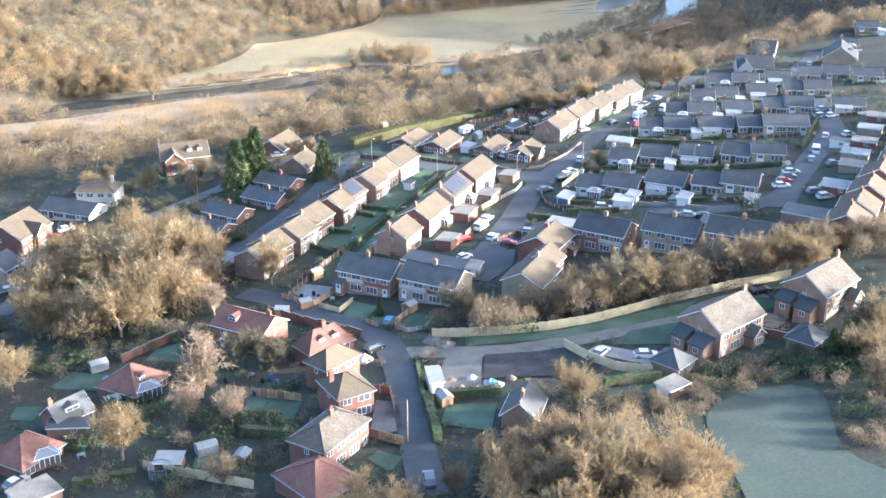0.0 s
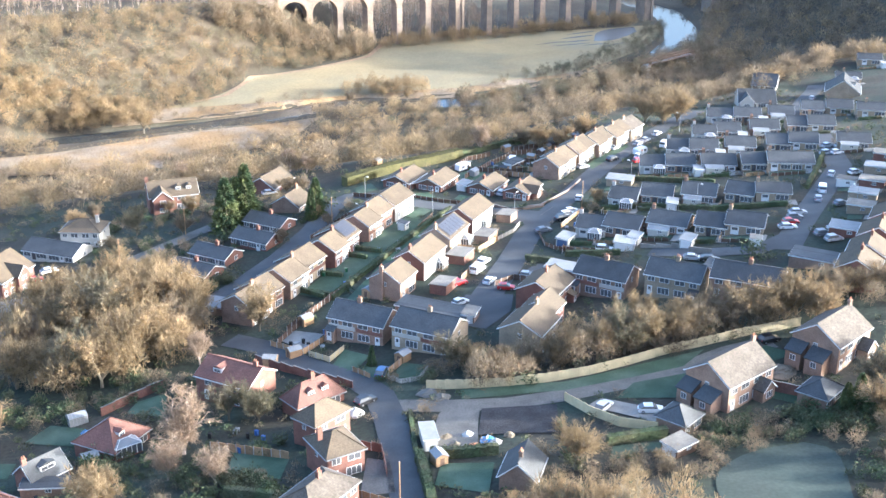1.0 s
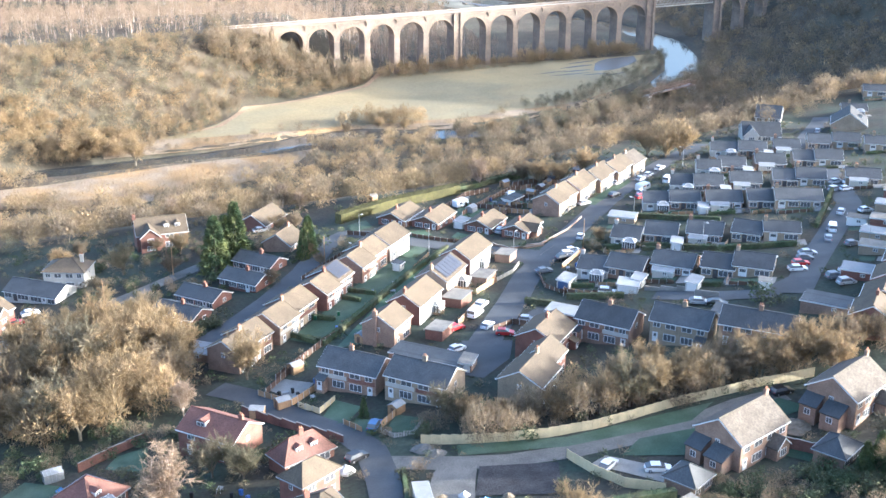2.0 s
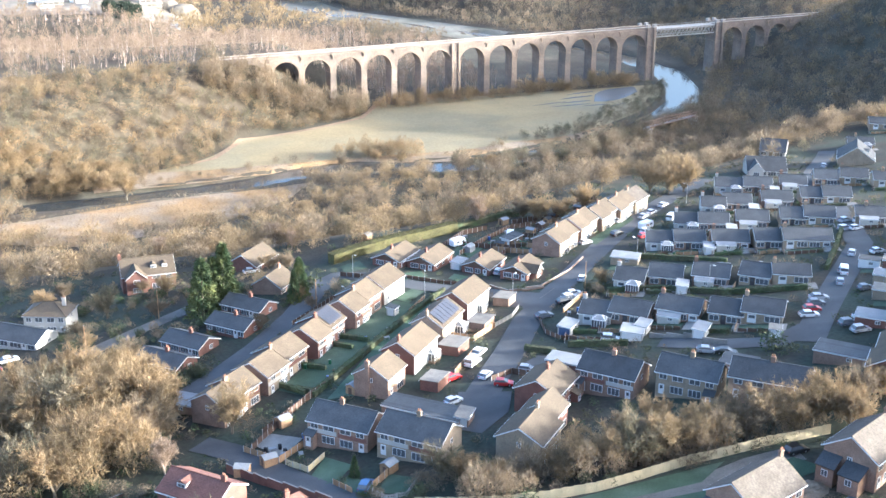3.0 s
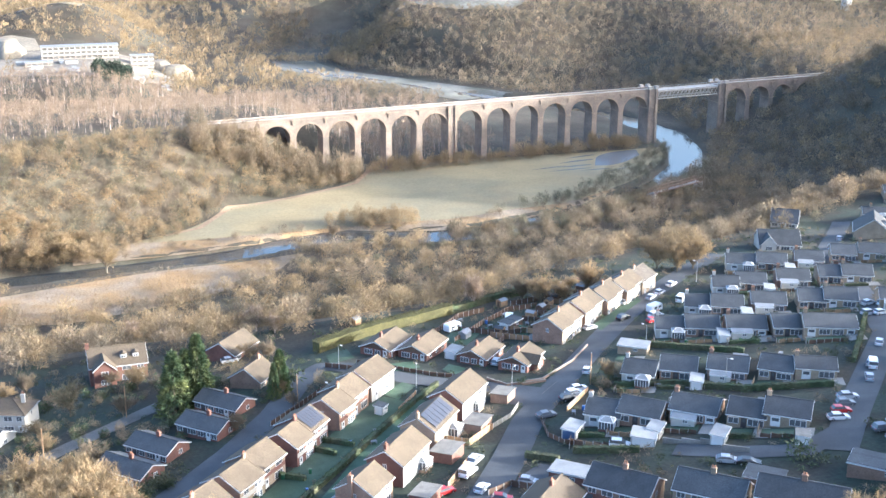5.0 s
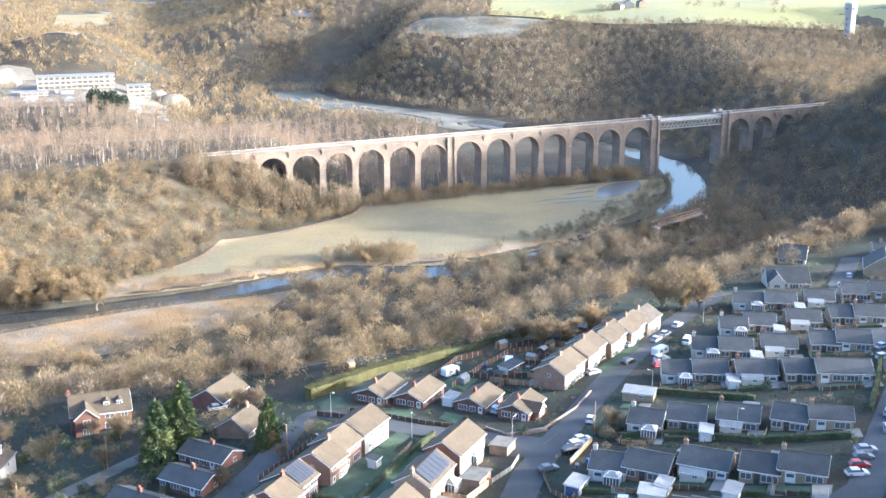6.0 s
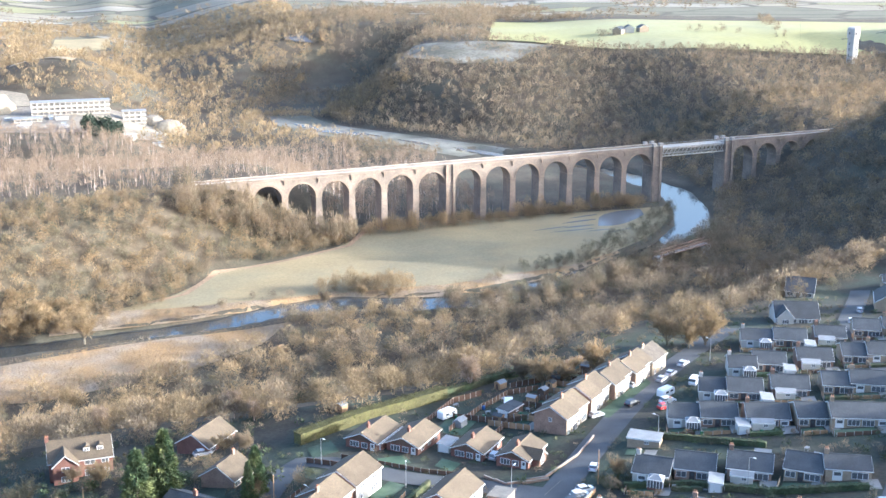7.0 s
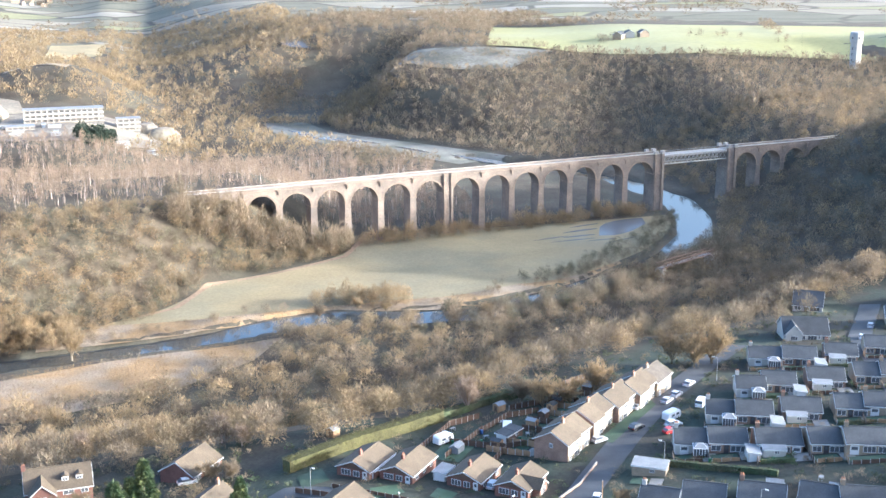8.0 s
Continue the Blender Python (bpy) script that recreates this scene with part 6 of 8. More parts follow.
# scrub along the river and the meadow's edge
bank = scatter(2, 1600, -170, 215, 330, 520, lambda x, y: dry(x, y) & (river_depth(x + 3, y - 6) + river_depth(x - 3, y - 7) + river_depth(x, y - 11) > 0.3) & ~meadow(x, y, -3) & reed_far(x, y), 5.5)
wood("woodland", bank, (1.2, 2.8), MID, TWIG_BROWN, "bare scrub lining the river bank")
# taller trees where the river bends towards the village, and along the meadow's bank
bend = scatter(25, 1600, 30, 205, 320, 450, lambda x, y: dry(x, y) & (river_depth(x - 5, y + 8) + river_depth(x - 8, y + 13) + river_depth(x - 3, y + 6) > 0.3) & ~meadow(x, y, 2), 5.6)
pick = np.random.RandomState(15).uniform(size=len(bend))
wood("woodland", bend[pick > 0.4], (3.2, 5.2), MID, TWIG_BROWN, "brown bare trees along the near river bank", (1.1, 1.6))
wood("woodland", bend[pick <= 0.4], (3.0, 4.6), MID, TWIG_OLIVE, "dark ivied trees along the near river bank", (1.1, 1.6))
clump = scatter(26, 260, -22, 26, 364, 384, lambda x, y: dry(x, y) & (np.abs(x - 3) < 20), 4.6)
wood("woodland", clump, (2.6, 4.2), MID, TWIG_TAN, "clump of bare trees on the meadow's bank", (1.1, 1.7))
hedge_row = scatter(27, 900, 40, 190, 384, 500, lambda x, y: dry(x, y) & meadow(x, y, 2) & ~meadow(x, y, -5) & (y < 340 + 0.75 * x), 3.8)
wood("woodland", hedge_row, (1.8, 3.2), THICK, TWIG_OLIVE, "dark ivied bushes along the meadow's bank", (0.9, 1.5))
# dark wood on the spur left of the meadow
spur = scatter(3, 13000, -330, 45, 352, 560, lambda x, y: (-0.62 * (x - 30) + 0.78 * (y - 490) > -12) & dry(x, y) & ~meadow(x, y, 2.5) & (y < 494 + 0.186 * (x - 73)), 4.8)
pick = np.random.RandomState(6).uniform(size=len(spur))
wood("woodland", spur[pick > 0.62], (3.0, 4.8), THICK, TWIG_TAN, "tan bare woodland on the spur")
wood("woodland", spur[(pick <= 0.62) & (pick > 0.3)], (3.0, 4.6), THICK, TWIG_BROWN, "brown bare woodland on the spur")
wood("woodland", spur[pick <= 0.3], (2.6, 4.2), THICK, TWIG_OLIVE, "dark ivied woodland on the spur")
tall_edge = scatter(14, 1200, -75, 34, 448, 492, lambda x, y: (y < 491 + 0.186 * (x - 73)) & (y > 474 + 0.186 * (x - 73)) & ~meadow(x, y, 3), 4.5)
wood("woodland", tall_edge, (3.4, 4.8), THICK, TWIG_BROWN, "tall bare trees in front of the viaduct", (1.7, 2.4))
left_bank = scatter(21, 1500, -300, -118, 322, 372, lambda x, y: dry(x, y) & reed_far(x, y) & (y > 330 + 0.12 * (x + 230)), 5.0)
wood("woodland", left_bank, (2.6, 4.6), MID, TWIG_TAN, "tall tan bare trees along the river bank", (1.0, 1.5))
# low bushes at the viaduct's foot
foot = scatter(4, 700, 15, 195, 480, 520, lambda x, y: (y < 494.5 + 0.1853 * (x - 73)) & (y > 486 + 0.1853 * (x - 73)) & dry(x, y), 3.5)
wood("woodland", foot, (2.6, 4.6), MID, TWIG_TAN, "bushes at the foot of the viaduct", (0.9, 1.9))
river_edge = scatter(22, 900, 100, 215, 380, 512, lambda x, y: dry(x, y) & (river_depth(x + 9, y - 8) + river_depth(x + 6, y - 5) > 0.3), 4.2)
wood("woodland", river_edge, (1.8, 3.6), THICK, TWIG_OLIVE, "dark ivied bushes along the meadow's river edge", (0.9, 1.5))
# birches behind the viaduct
birch = scatter(7, 4200, -330, 105, 470, 742, lambda x, y: (y > 512 + 0.1853 * (x - 73)) & dry(x, y) & ((y < 690) | (x < 60)), 5.4)
wood("woodland", birch, (2.2, 3.2), BIRCHES, TWIG_PINK, "pinkish bare birch wood behind the viaduct")
STEMS = [crown_kit(280 + i, 3, 2.3, 0.10, 0.0, -6.0, trunk=False, lobes=3) for i in range(4)]
wood("birch_trunks", birch[::2], (2.2, 3.2), STEMS, BIRCH_BARK, "pale upright birch trunks in the wood")
# wood on the hillside right of the river
hill = scatter(8, 9000, 120, 520, 215, 720, lambda x, y: past_edge(x, y, 4) & dry(x, y) & ~meadow(x, y, 4) & (x > np.interp(y, [215, 330, 400, 440, 500, 560, 720], [120, 150, 165, 196, 236, 250, 262])) & off_rails(x, y, 8), 7.2)
pick = np.random.RandomState(8).uniform(size=len(hill))
# mostly brown twigs, which carry this hillside's shade in their colour
wood("woodland", hill[pick > 0.75], (3.2, 5.2), LOW, TWIG_TAN, "bare woodland on the shaded hillside")
wood("woodland", hill[pick <= 0.75], (3.2, 5.2), LOW, TWIG_BROWN, "brown bare woodland on the shaded hillside")


# far slopes
def in_sheet(x, y):
    """On one of the far fields or clearings."""
    return ~off_paving(x, y, sheets=FAR_SHEETS)


far_right = scatter(9, 14000, 60, 900, 690, 1010, lambda x, y: (valley_gap(x, y) > 30) & dry(x, y) & ~in_sheet(x, y) & (y < 1000 - 0.2 * np.clip(x - 200, 0, 700)), 6.4)
# brown here puts the slope's shade into the twig colour
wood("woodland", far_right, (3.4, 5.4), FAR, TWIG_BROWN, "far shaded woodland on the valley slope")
valley_trees = scatter(23, 500, 10, 140, 880, 960, lambda x, y: np.abs(y - 915 + 0.25 * (x - 60)) < 14, 6.5)
wood("woodland", valley_trees, (3.4, 5.4), FAR, TWIG_TAN, "sunlit row of bare trees across the side valley")
valley_top = scatter(24, 1500, 30, 260, 985, 1300, lambda x, y: (valley_gap(x, y) < 34) & (np.sin(x * 0.05) + np.sin(y * 0.031 + 1) > -0.6), 8.0)
wood("woodland", valley_top, (3.4, 5.4), FAR, TWIG_BROWN, "bare woodland up the side valley")
far_left = scatter(10, 9000, -700, 130, 745, 1750, lambda x, y: (valley_gap(x, y) > 30) & dry(x, y) & ~in_sheet(x, y) & (np.sin(x * 0.021 + 1.3) + np.sin(y * 0.013) > -1.5), 9.5)
# tan here puts the sun on the hills into the twig colour
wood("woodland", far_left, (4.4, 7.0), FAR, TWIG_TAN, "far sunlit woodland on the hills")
far_mid = scatter(13, 7000, 40, 420, 900, 1500, lambda x, y: (valley_gap(x, y) > 30) & dry(x, y) & ~in_sheet(x, y) & ((y > 1000) | (x < 130)) & (np.sin(x * 0.04 + 1.0) + np.sin(y * 0.03 + x * 0.01) > -1.2), 9)
wood("woodland", far_mid, (4.0, 6.5), FAR, TWIG_BROWN, "far bare woodland beyond the river")
far_out = scatter(12, 9000, -1600, 2200, 1150, 3400, lambda x, y: dry(x, y) & ~in_sheet(x, y) & (np.sin(x * 0.011 + 0.6 * np.sin(y * 0.006)) * np.sin(y * 0.009 + 1.0) > 0.05), 16)
wood("woodland", far_out, (6, 11), TINY, TWIG_BROWN, "distant hedgerows and copses", (0.5, 0.7))

scrub = scatter(54, 500, 140, 290, 890, 1012, lambda x, y: in_sheet(x, y) & (np.sin(x * 0.09) + np.sin(y * 0.13 + x * 0.05) > 0.2), 5.0)
wood("woodland", scrub, (1.6, 3.2), FAR, TWIG_BROWN, "scattered scrub on the frosted slope")
# standing reeds and tussocks
STALKS = [crown_kit(290 + i, 16, 0.55, 0.07, 0.25, -1.5, trunk=False, lobes=5) for i in range(4)]
reeds = scatter(15, 7000, -250, -36, 268, 342, lambda x, y: ~reed_far(x, y) & dry(x, y), 2.2)
wood("reeds", reeds, (1.0, 1.9), STALKS, REED, "standing dry reeds with frost")
tussock = scatter(16, 1800, -250, 130, 332, 400, lambda x, y: dry(x, y) & ~meadow(x, y, -2) & (river_depth(x, y - 9) + river_depth(x, y - 14) > 0.5), 2.6)
wood("tussocks", tussock, (0.9, 1.8), STALKS, REED, "dry grass tussocks along the bank")

# understorey that fills the grove, the belt behind the long fence and the copse
def near(x, y, cx, cy, rx, ry):
    return ((x - cx) / rx) ** 2 + ((y - cy) / ry) ** 2 < 1


def open_land(x, y):
    return clear_of(x, y, 2.2) & off_paving(x, y)


under = scatter(51, 900, -160, -100, 10, 85, lambda x, y: near(x, y, -130, 48, 24, 28) & open_land(x, y), 5.0)
wood("woodland", under, (2.4, 4.0), MID, TWIG_TAN, "sunlit twiggy understorey of the grove", (1.3, 2.1))
under = scatter(52, 700, -62, 34, -14, 2, lambda x, y: (np.abs(y + 8 - 0.02 * x) < 4.5) & open_land(x, y), 4.2)
wood("woodland", under, (1.8, 3.2), MID, TWIG_BROWN, "brown twiggy understorey behind the long fence", (1.2, 1.9))
under = scatter(53, 700, -84, -38, -100, -55, lambda x, y: near(x, y, -59, -78, 17, 15) & open_land(x, y), 4.4)
wood("woodland", under, (2.0, 3.4), MID, TWIG_TAN, "sunlit twiggy understorey of the copse", (1.3, 2.1))
# single trees: a grove beside the lower houses
for x, y, h, kind in ((-148.0, 30.3, 11, "tan"), (-142.0, 30.6, 10, "tan"), (-135.2, 26.5, 12, "olive"), (-130.4, 22.5, 12, "tan"), (-124.6, 30.0, 13, "tan"), (-118.5, 32.5, 12, "tan"),
                      (-113.1, 37.5, 11, "brown"), (-138.8, 50.0, 13, "tan"), (-130.9, 49.6, 14, "olive"), (-123.0, 52.9, 14, "tan"), (-114.8, 54.8, 12, "tan"), (-143.1, 64.6, 12, "tan"),
                      (-109.5, 48.4, 10, "tan"), (-126.7, 69.9, 12, "tan"), (-146.4, 48.5, 10, "brown"), (-135.1, 74.1, 9, "tan"), (-118.2, 71.3, 9, "tan")):
    tree(x, y, h, kind, 1.12)
# trees in the gardens of the lower houses
for x, y, h, kind in ((-96.3, 36.1, 10, "tan"), (-115.4, -14.9, 12, "birch"), (-118.6, -23.7, 7, "birch"), (-110.8, -29.1, 7, "birch"), (-130.2, -34.0, 10, "tan"), (-151.9, 5.4, 10, "tan"),
                      (-101.1, -7.3, 7, "olive"), (-106.5, -4.4, 7.5, "olive"), (-110.2, 24.5, 7, "birch"), (-80.1, -68.6, 5.5, "brown"), (-94.9, -70.7, 8, "tan"), (-90.4, -74.2, 8, "tan"),
                      (-114.2, -50.4, 6, "brown"), (-102.1, -4.0, 6, "brown")):
    tree(x, y, h, kind, 1.1)
# belt of trees behind the long fence; mostly tan, putting sunlight into the crowns' colour
for x, y, h, kind in ((-38.8, -7.9, 10, "tan"), (-34.1, -9.5, 11, "tan"), (-28.6, -9.9, 12, "olive"), (-22.1, -9.4, 12, "tan"), (-17.0, -9.3, 11, "tan"), (-12.9, -9.2, 9, "tan"),
                      (-6.9, -9.5, 11, "brown"), (-1.3, -9.2, 12, "tan"), (9.5, -8.6, 12, "tan"), (2.6, -11.2, 9, "tan"), (17.0, -6.5, 9, "brown"), (22.7, -6.1, 8, "tan"),
                      (-61.8, -0.2, 8, "olive"), (-58.3, -2.0, 7, "tan"), (-53.8, -7.6, 7, "tan"), (-47.5, -9.3, 6, "brown"), (-43.2, -9.4, 7, "tan"), (-8.7, -3.9, 8, "tan"), (-28.6, -3.5, 9, "brown"),
                      (-20.9, -0.5, 9, "tan"), (12.9, -9.2, 8, "tan"), (26.5, -6.5, 9, "tan"), (30.5, -8.9, 9, "brown")):
    tree(x, y, 0.82 * h, kind, 1.15)
# copse in front
for x, y, h, kind in ((-72.5, -67.3, 6.5, "tan"), (-70.0, -73.9, 8, "tan"), (-65.8, -77.5, 10, "tan"), (-62.0, -81.7, 11, "tan"), (-57.4, -83.4, 11, "tan"), (-52.4, -84.3, 10, "brown"),
                      (-46.7, -83.7, 9, "tan"), (-42.9, -81.9, 7, "tan"), (-71.9, -58.6, 4, "tan"), (-67.5, -58.5, 4, "tan"), (-53.0, -49.6, 9, "tan"), (-65.2, -67.5, 9, "brown"), (-52.1, -74.9, 9, "tan"),
                      (-56.9, -71.2, 9, "tan"), (-47.3, -79.0, 9, "tan"), (-61.5, -70.3, 9, "olive"), (-57.0, -77.9, 10, "olive"), (-57.6, -92.2, 9, "tan"), (-66.6, -87.0, 9, "tan"), (-74.6, -80.1, 9, "tan")):
    tree(x, y, h, kind, 1.0)
for x, y, h, kind in ((2.9, -51.5, 9, "tan"), (10.7, -43.1, 9, "tan"), (6.5, -41.0, 7, "olive"), (18.0, -36.9, 8, "tan"), (-1.2, -61.6, 9, "brown"),
                      (11.4, -14.8, 9, "tan"), (6.1, -10.2, 9, "tan")):
    tree(x, y, h, kind, 1.1)
# tall trees at the street's far end
for x, y, h, kind in ((60.2, 186.6, 11, "tan"), (70.6, 181.8, 13, "tan"), (64.3, 180.2, 10, "tan"), (11.3, 160.6, 9, "tan"), (28.4, 166.2, 10, "tan"), (18.6, 160.3, 8, "tan"), (8.1, 168.2, 8, "brown"),
                      (-7.7, 166.7, 9, "birch"), (48.5, 340.2, 9, "tan"), (-18.1, 361.5, 6, "brown"), (-0.4, 370.1, 6, "tan"), (10.8, 362.6, 6, "tan"), (-117.1, 336.1, 13, "tan"), (-137.1, 352.6, 13, "tan"),
                      (-146.4, 347.5, 12, "tan"), (-72.4, 165.0, 7, "birch"), (-67.8, 159.1, 6, "birch"), (-106.5, 172.9, 7, "birch"), (3.8, 88.9, 4.5, "tan"), (-109.3, 111.8, 6, "brown"), (-121.7, 118.8, 8, "olive")):
    tree(x, y, h, kind, 1.1)
for x, y, h, wide in ((-97.4, 107.4, 15.5, 1.1), (-91.5, 112.6, 17, 1.0), (-94.3, 112.1, 14, 1.1), (-74.3, 105.1, 9, 0.8), (-72.4, 108.6, 11, 1.0), (-76.4, 7.5, 4.5, 0.9), (-2.1, -46.5, 6.5, 1.1), (0.7, -46.1, 7.5, 1.0), (1.5, -48.6, 6.0, 1.1)):
    tree(x, y, h, "conifer", wide)
for x, y, h in ((-69.9, 111.6, 6), (-19.6, -42.8, 3), (18.1, 26.3, 5)):
    shrub(x, y, h, "green")
# trees and bushes round the houses below the street
for x, y, h, kind in ((-116.2, 83.6, 6, "brown"), (-112.1, 76.8, 4.5, "brown"), (-126.1, 97.8, 4.5, "tan"), (-105.8, 130.2, 6, "tan"), (-73.3, 105.8, 4, "tan"), (-70.8, 98.1, 3.5, "brown"),
                      (-77.0, 137.5, 5, "tan"), (-72.2, 135.6, 5, "brown"), (-84.7, 89.9, 4, "brown"), (-128.4, 108.2, 4.5, "brown"), (-112.4, 137.2, 5, "brown"), (-139.1, 137.4, 6, "tan"), (-133.5, 141.8, 6, "brown")):
    tree(x, y, h, kind, 1.25)


# ---- gardens: lawns, fences, hedges, walls ----
def lawn(a, b, c, d, label="frosted green garden lawn", material=None, lift=0.16, name="lawn", category="lawn"):
    """A four-cornered patch laid over the ground: a-b one edge, d-c the other."""
    return drape(name, [a, b], [d, c], material or LAWN, label, category, lift, 4, 1.5)


def along(line, step):
    """Even points along a line: place, heading, length of the piece."""
    out = []
    for (ax, ay), (bx, by) in zip(line, line[1:]):
        n = max(1, round(math.dist((ax, ay), (bx, by)) / step))
        for i in range(n):
            f = (i + 0.5) / n
            out.append((ax + (bx - ax) * f, ay + (by - ay) * f, math.degrees(math.atan2(by - ay, bx - ax)), math.dist((ax, ay), (bx, by)) / n))
    return out


PANELS = {}


def fence(line, h=1.7, material=WOOD, post=POST, label="timber panel garden fence with concrete posts", step=1.9, picket=False):
    """A fence: a post and a panel every step."""
    f = new("fence")
    tagged(f, label, "fence", "garden fences")
    for x, y, a, ln in along(line, step):
        ln = round(ln, 1)
        key = (ln, h, material, picket)
        if key not in PANELS:
            s = Solid()
            if picket:
                n = max(3, int(ln / 0.3))
                for i in range(n):
                    q = -ln / 2 + ln * (i + 0.5) / n
                    s.box(q - 0.07, -0.02, 0.05, q + 0.07, 0.02, h)
                s.box(-ln / 2, 0.021, h * 0.3, ln / 2, 0.05, h * 0.38).box(-ln / 2, 0.021, h * 0.75, ln / 2, 0.05, h * 0.83)
            else:
                s.box(-ln / 2 + 0.07, -0.02, -0.35, ln / 2 - 0.07, 0.02, h).box(-ln / 2 + 0.07, -0.045, h, ln / 2 - 0.07, 0.045, h + 0.05)
            PANELS[key] = s.mesh("panel", material)
        if ("post", h, post) not in PANELS:
            PANELS["post", h, post] = Solid().box(-0.065, -0.065, -0.5, 0.065, 0.065, h + 0.08).mesh("post", post)
        child("panel", PANELS[key], f, pose(x, y, gz(x, y), 0, 0, a))
        r = radians(a)
        px, py = x - math.cos(r) * ln / 2, y - math.sin(r) * ln / 2
        child("post", PANELS["post", h, post], f, pose(px, py, gz(px, py), 0, 0, a))
    return f


def wall_run(line, h=1.2, material=BRICK_RED, label="low red brick garden wall", thick=0.22):
    w = new("garden_wall")
    tagged(w, label, "wall", "garden walls")
    for x, y, a, ln in along(line, 4.0):
        child("wall", Solid().box(-ln / 2 - 0.02, -thick / 2, -0.8, ln / 2 + 0.02, thick / 2, h).mesh("wall", material), w, pose(x, y, gz(x, y), 0, 0, a))
        child("coping", Solid().box(-ln / 2, -thick / 2 - 0.05, h, ln / 2, thick / 2 + 0.05, h + 0.07).mesh("coping", CONCRETE), w, pose(x, y, gz(x, y), 0, 0, a))
    return w


hedge_rng = np.random.RandomState(21)


def hedge(line, h=1.6, w=1.1, material=None, label="clipped dark green garden hedge"):
    """A clipped hedge: a dense core under a skin of small leaves."""
    material = material or LEAVES
    g = new("hedge")
    tagged(g, label, "hedge", "garden hedges")
    core, vs, ts, k = Solid(), [], [], 0
    for x, y, a, ln in along(line, 2.0):
        z = gz(x, y)
        r = radians(a)
        c, s = math.cos(r), math.sin(r)
        b = Solid().box(-ln / 2 - 0.1, -w * 0.42, -0.4, ln / 2 + 0.1, w * 0.42, h * 0.92)
        core.add([(p[0] * c - p[1] * s + x, p[0] * s + p[1] * c + y, p[2] + z) for p in b.v], b.f)
        n = int(90 * ln * (h + w) / 2.7)
        u = hedge_rng.uniform(-0.5, 0.5, (n, 3)) * np.array([ln + 0.2, w, h])
        u[:, 2] += h / 2
        top = hedge_rng.uniform(size=n) < w / (w + 2 * h) * 1.3
        u[top, 2] = h + hedge_rng.normal(-0.02, 0.07, top.sum())
        u[~top, 1] = np.sign(u[~top, 1]) * (w / 2 + hedge_rng.normal(-0.02, 0.06, (~top).sum()))
        p = np.stack([u[:, 0] * c - u[:, 1] * s + x, u[:, 0] * s + u[:, 1] * c + y, u[:, 2] + z], -1)
        v, t = slivers(p, unit(hedge_rng.normal(size=(n, 3))), 0.24, 0.15, hedge_rng)
        vs.append(v)
        ts.append(t + k)
        k += len(v)
    child("hedge_core", core.mesh("hedge_core", material), g)
    child("foliage", array_mesh("foliage", np.concatenate(vs), np.concatenate(ts), material), g)
    return g


# strips between the terraced rows
drape("lawn", [(-85.2, 52.4), (-72.1, 68.6), (-61.7, 82.7), (-49.7, 95.8)], [(-79.2, 45.9), (-66.6, 62.4), (-58.0, 73.9), (-44.2, 90.2)], LAWN, "frosted green front gardens of the terrace", "lawn", 0.16, 4, 2)
drape("lawn", [(-76.0, 42.8), (-63.0, 63.0), (-51.9, 79.3), (-41.7, 92.3)], [(-68.6, 42.6), (-59.9, 60.8), (-49.5, 74.9), (-39.0, 88.3)], LAWN, "frosted green back gardens of the terrace", "lawn", 0.16, 4, 2)
hedge([(-78.4, 45.8), (-65.9, 60.7), (-55.7, 74.0), (-43.7, 90.1)], 1.4, 1.2)
for a, b in (((-86.4, 56.9), (-79.9, 47.6)), ((-80.2, 63.7), (-73.7, 58.3)), ((-71.2, 72.4), (-66.0, 67.3)), ((-67.3, 74.7), (-61.6, 70.1)), ((-82.9, 51.7), (-78.2, 47.5)), ((-43.0, 91.0), (-35.6, 100.6))):
    hedge([a, b], 1.3, 0.9)
fence([(-90.6, 32.4), (-83.1, 41.1), (-75.0, 49.5)], 1.5, WOOD_DARK)
fence([(-75.0, 49.5), (-69.1, 56.7), (-62.7, 64.7)], 1.0, WOOD_DARK)
fence([(-71.1, 46.3), (-64.6, 42.0)], 1.4, WOOD_DARK)
# small street-side fences and walls
for line, h, m in (([(-47.4, 44.8), (-40.8, 54.4)], 1.6, WOOD), ([(-43.4, 67.3), (-37.8, 63.6), (-31.3, 70.1)], 1.6, WOOD), ([(-35.9, 73.1), (-30.5, 70.5)], 1.5, WOOD),
                   ([(-30.2, 71.5), (-24.5, 76.5), (-20.8, 82.5)], 1.1, CONCRETE), ([(-40.8, 39.1), (-35.5, 41.6), (-30.4, 36.7), (-36.5, 31.1)], 1.3, WOOD_DARK),
                   ([(-19.0, 72.0), (-20.6, 62.4), (-18.9, 56.9), (-10.9, 50.2)], 1.0, WOOD_DARK), ([(-18.9, 54.0), (-15.4, 61.9)], 1.2, WOOD_DARK),
                   ([(-17.8, 57.1), (-11.9, 49.4)], 1.0, WOOD), ([(-59.7, 120.6), (-53.1, 115.3)], 1.3, WOOD_DARK), ([(-51.5, 121.0), (-44.0, 115.0), (-35.5, 108.5), (-28.5, 105.0)], 0.9, WOOD_DARK),
                   ([(-47.6, 86.1), (-41.8, 96.2), (-48.3, 86.2)], 0.9, WOOD), ([(-77.1, 88.6), (-70.8, 95.1), (-62.2, 105.0)], 1.2, WOOD_DARK), ([(-86.9, 70.0), (-78.7, 80.6)], 1.2, WOOD_DARK)):
    fence(line, h, m)
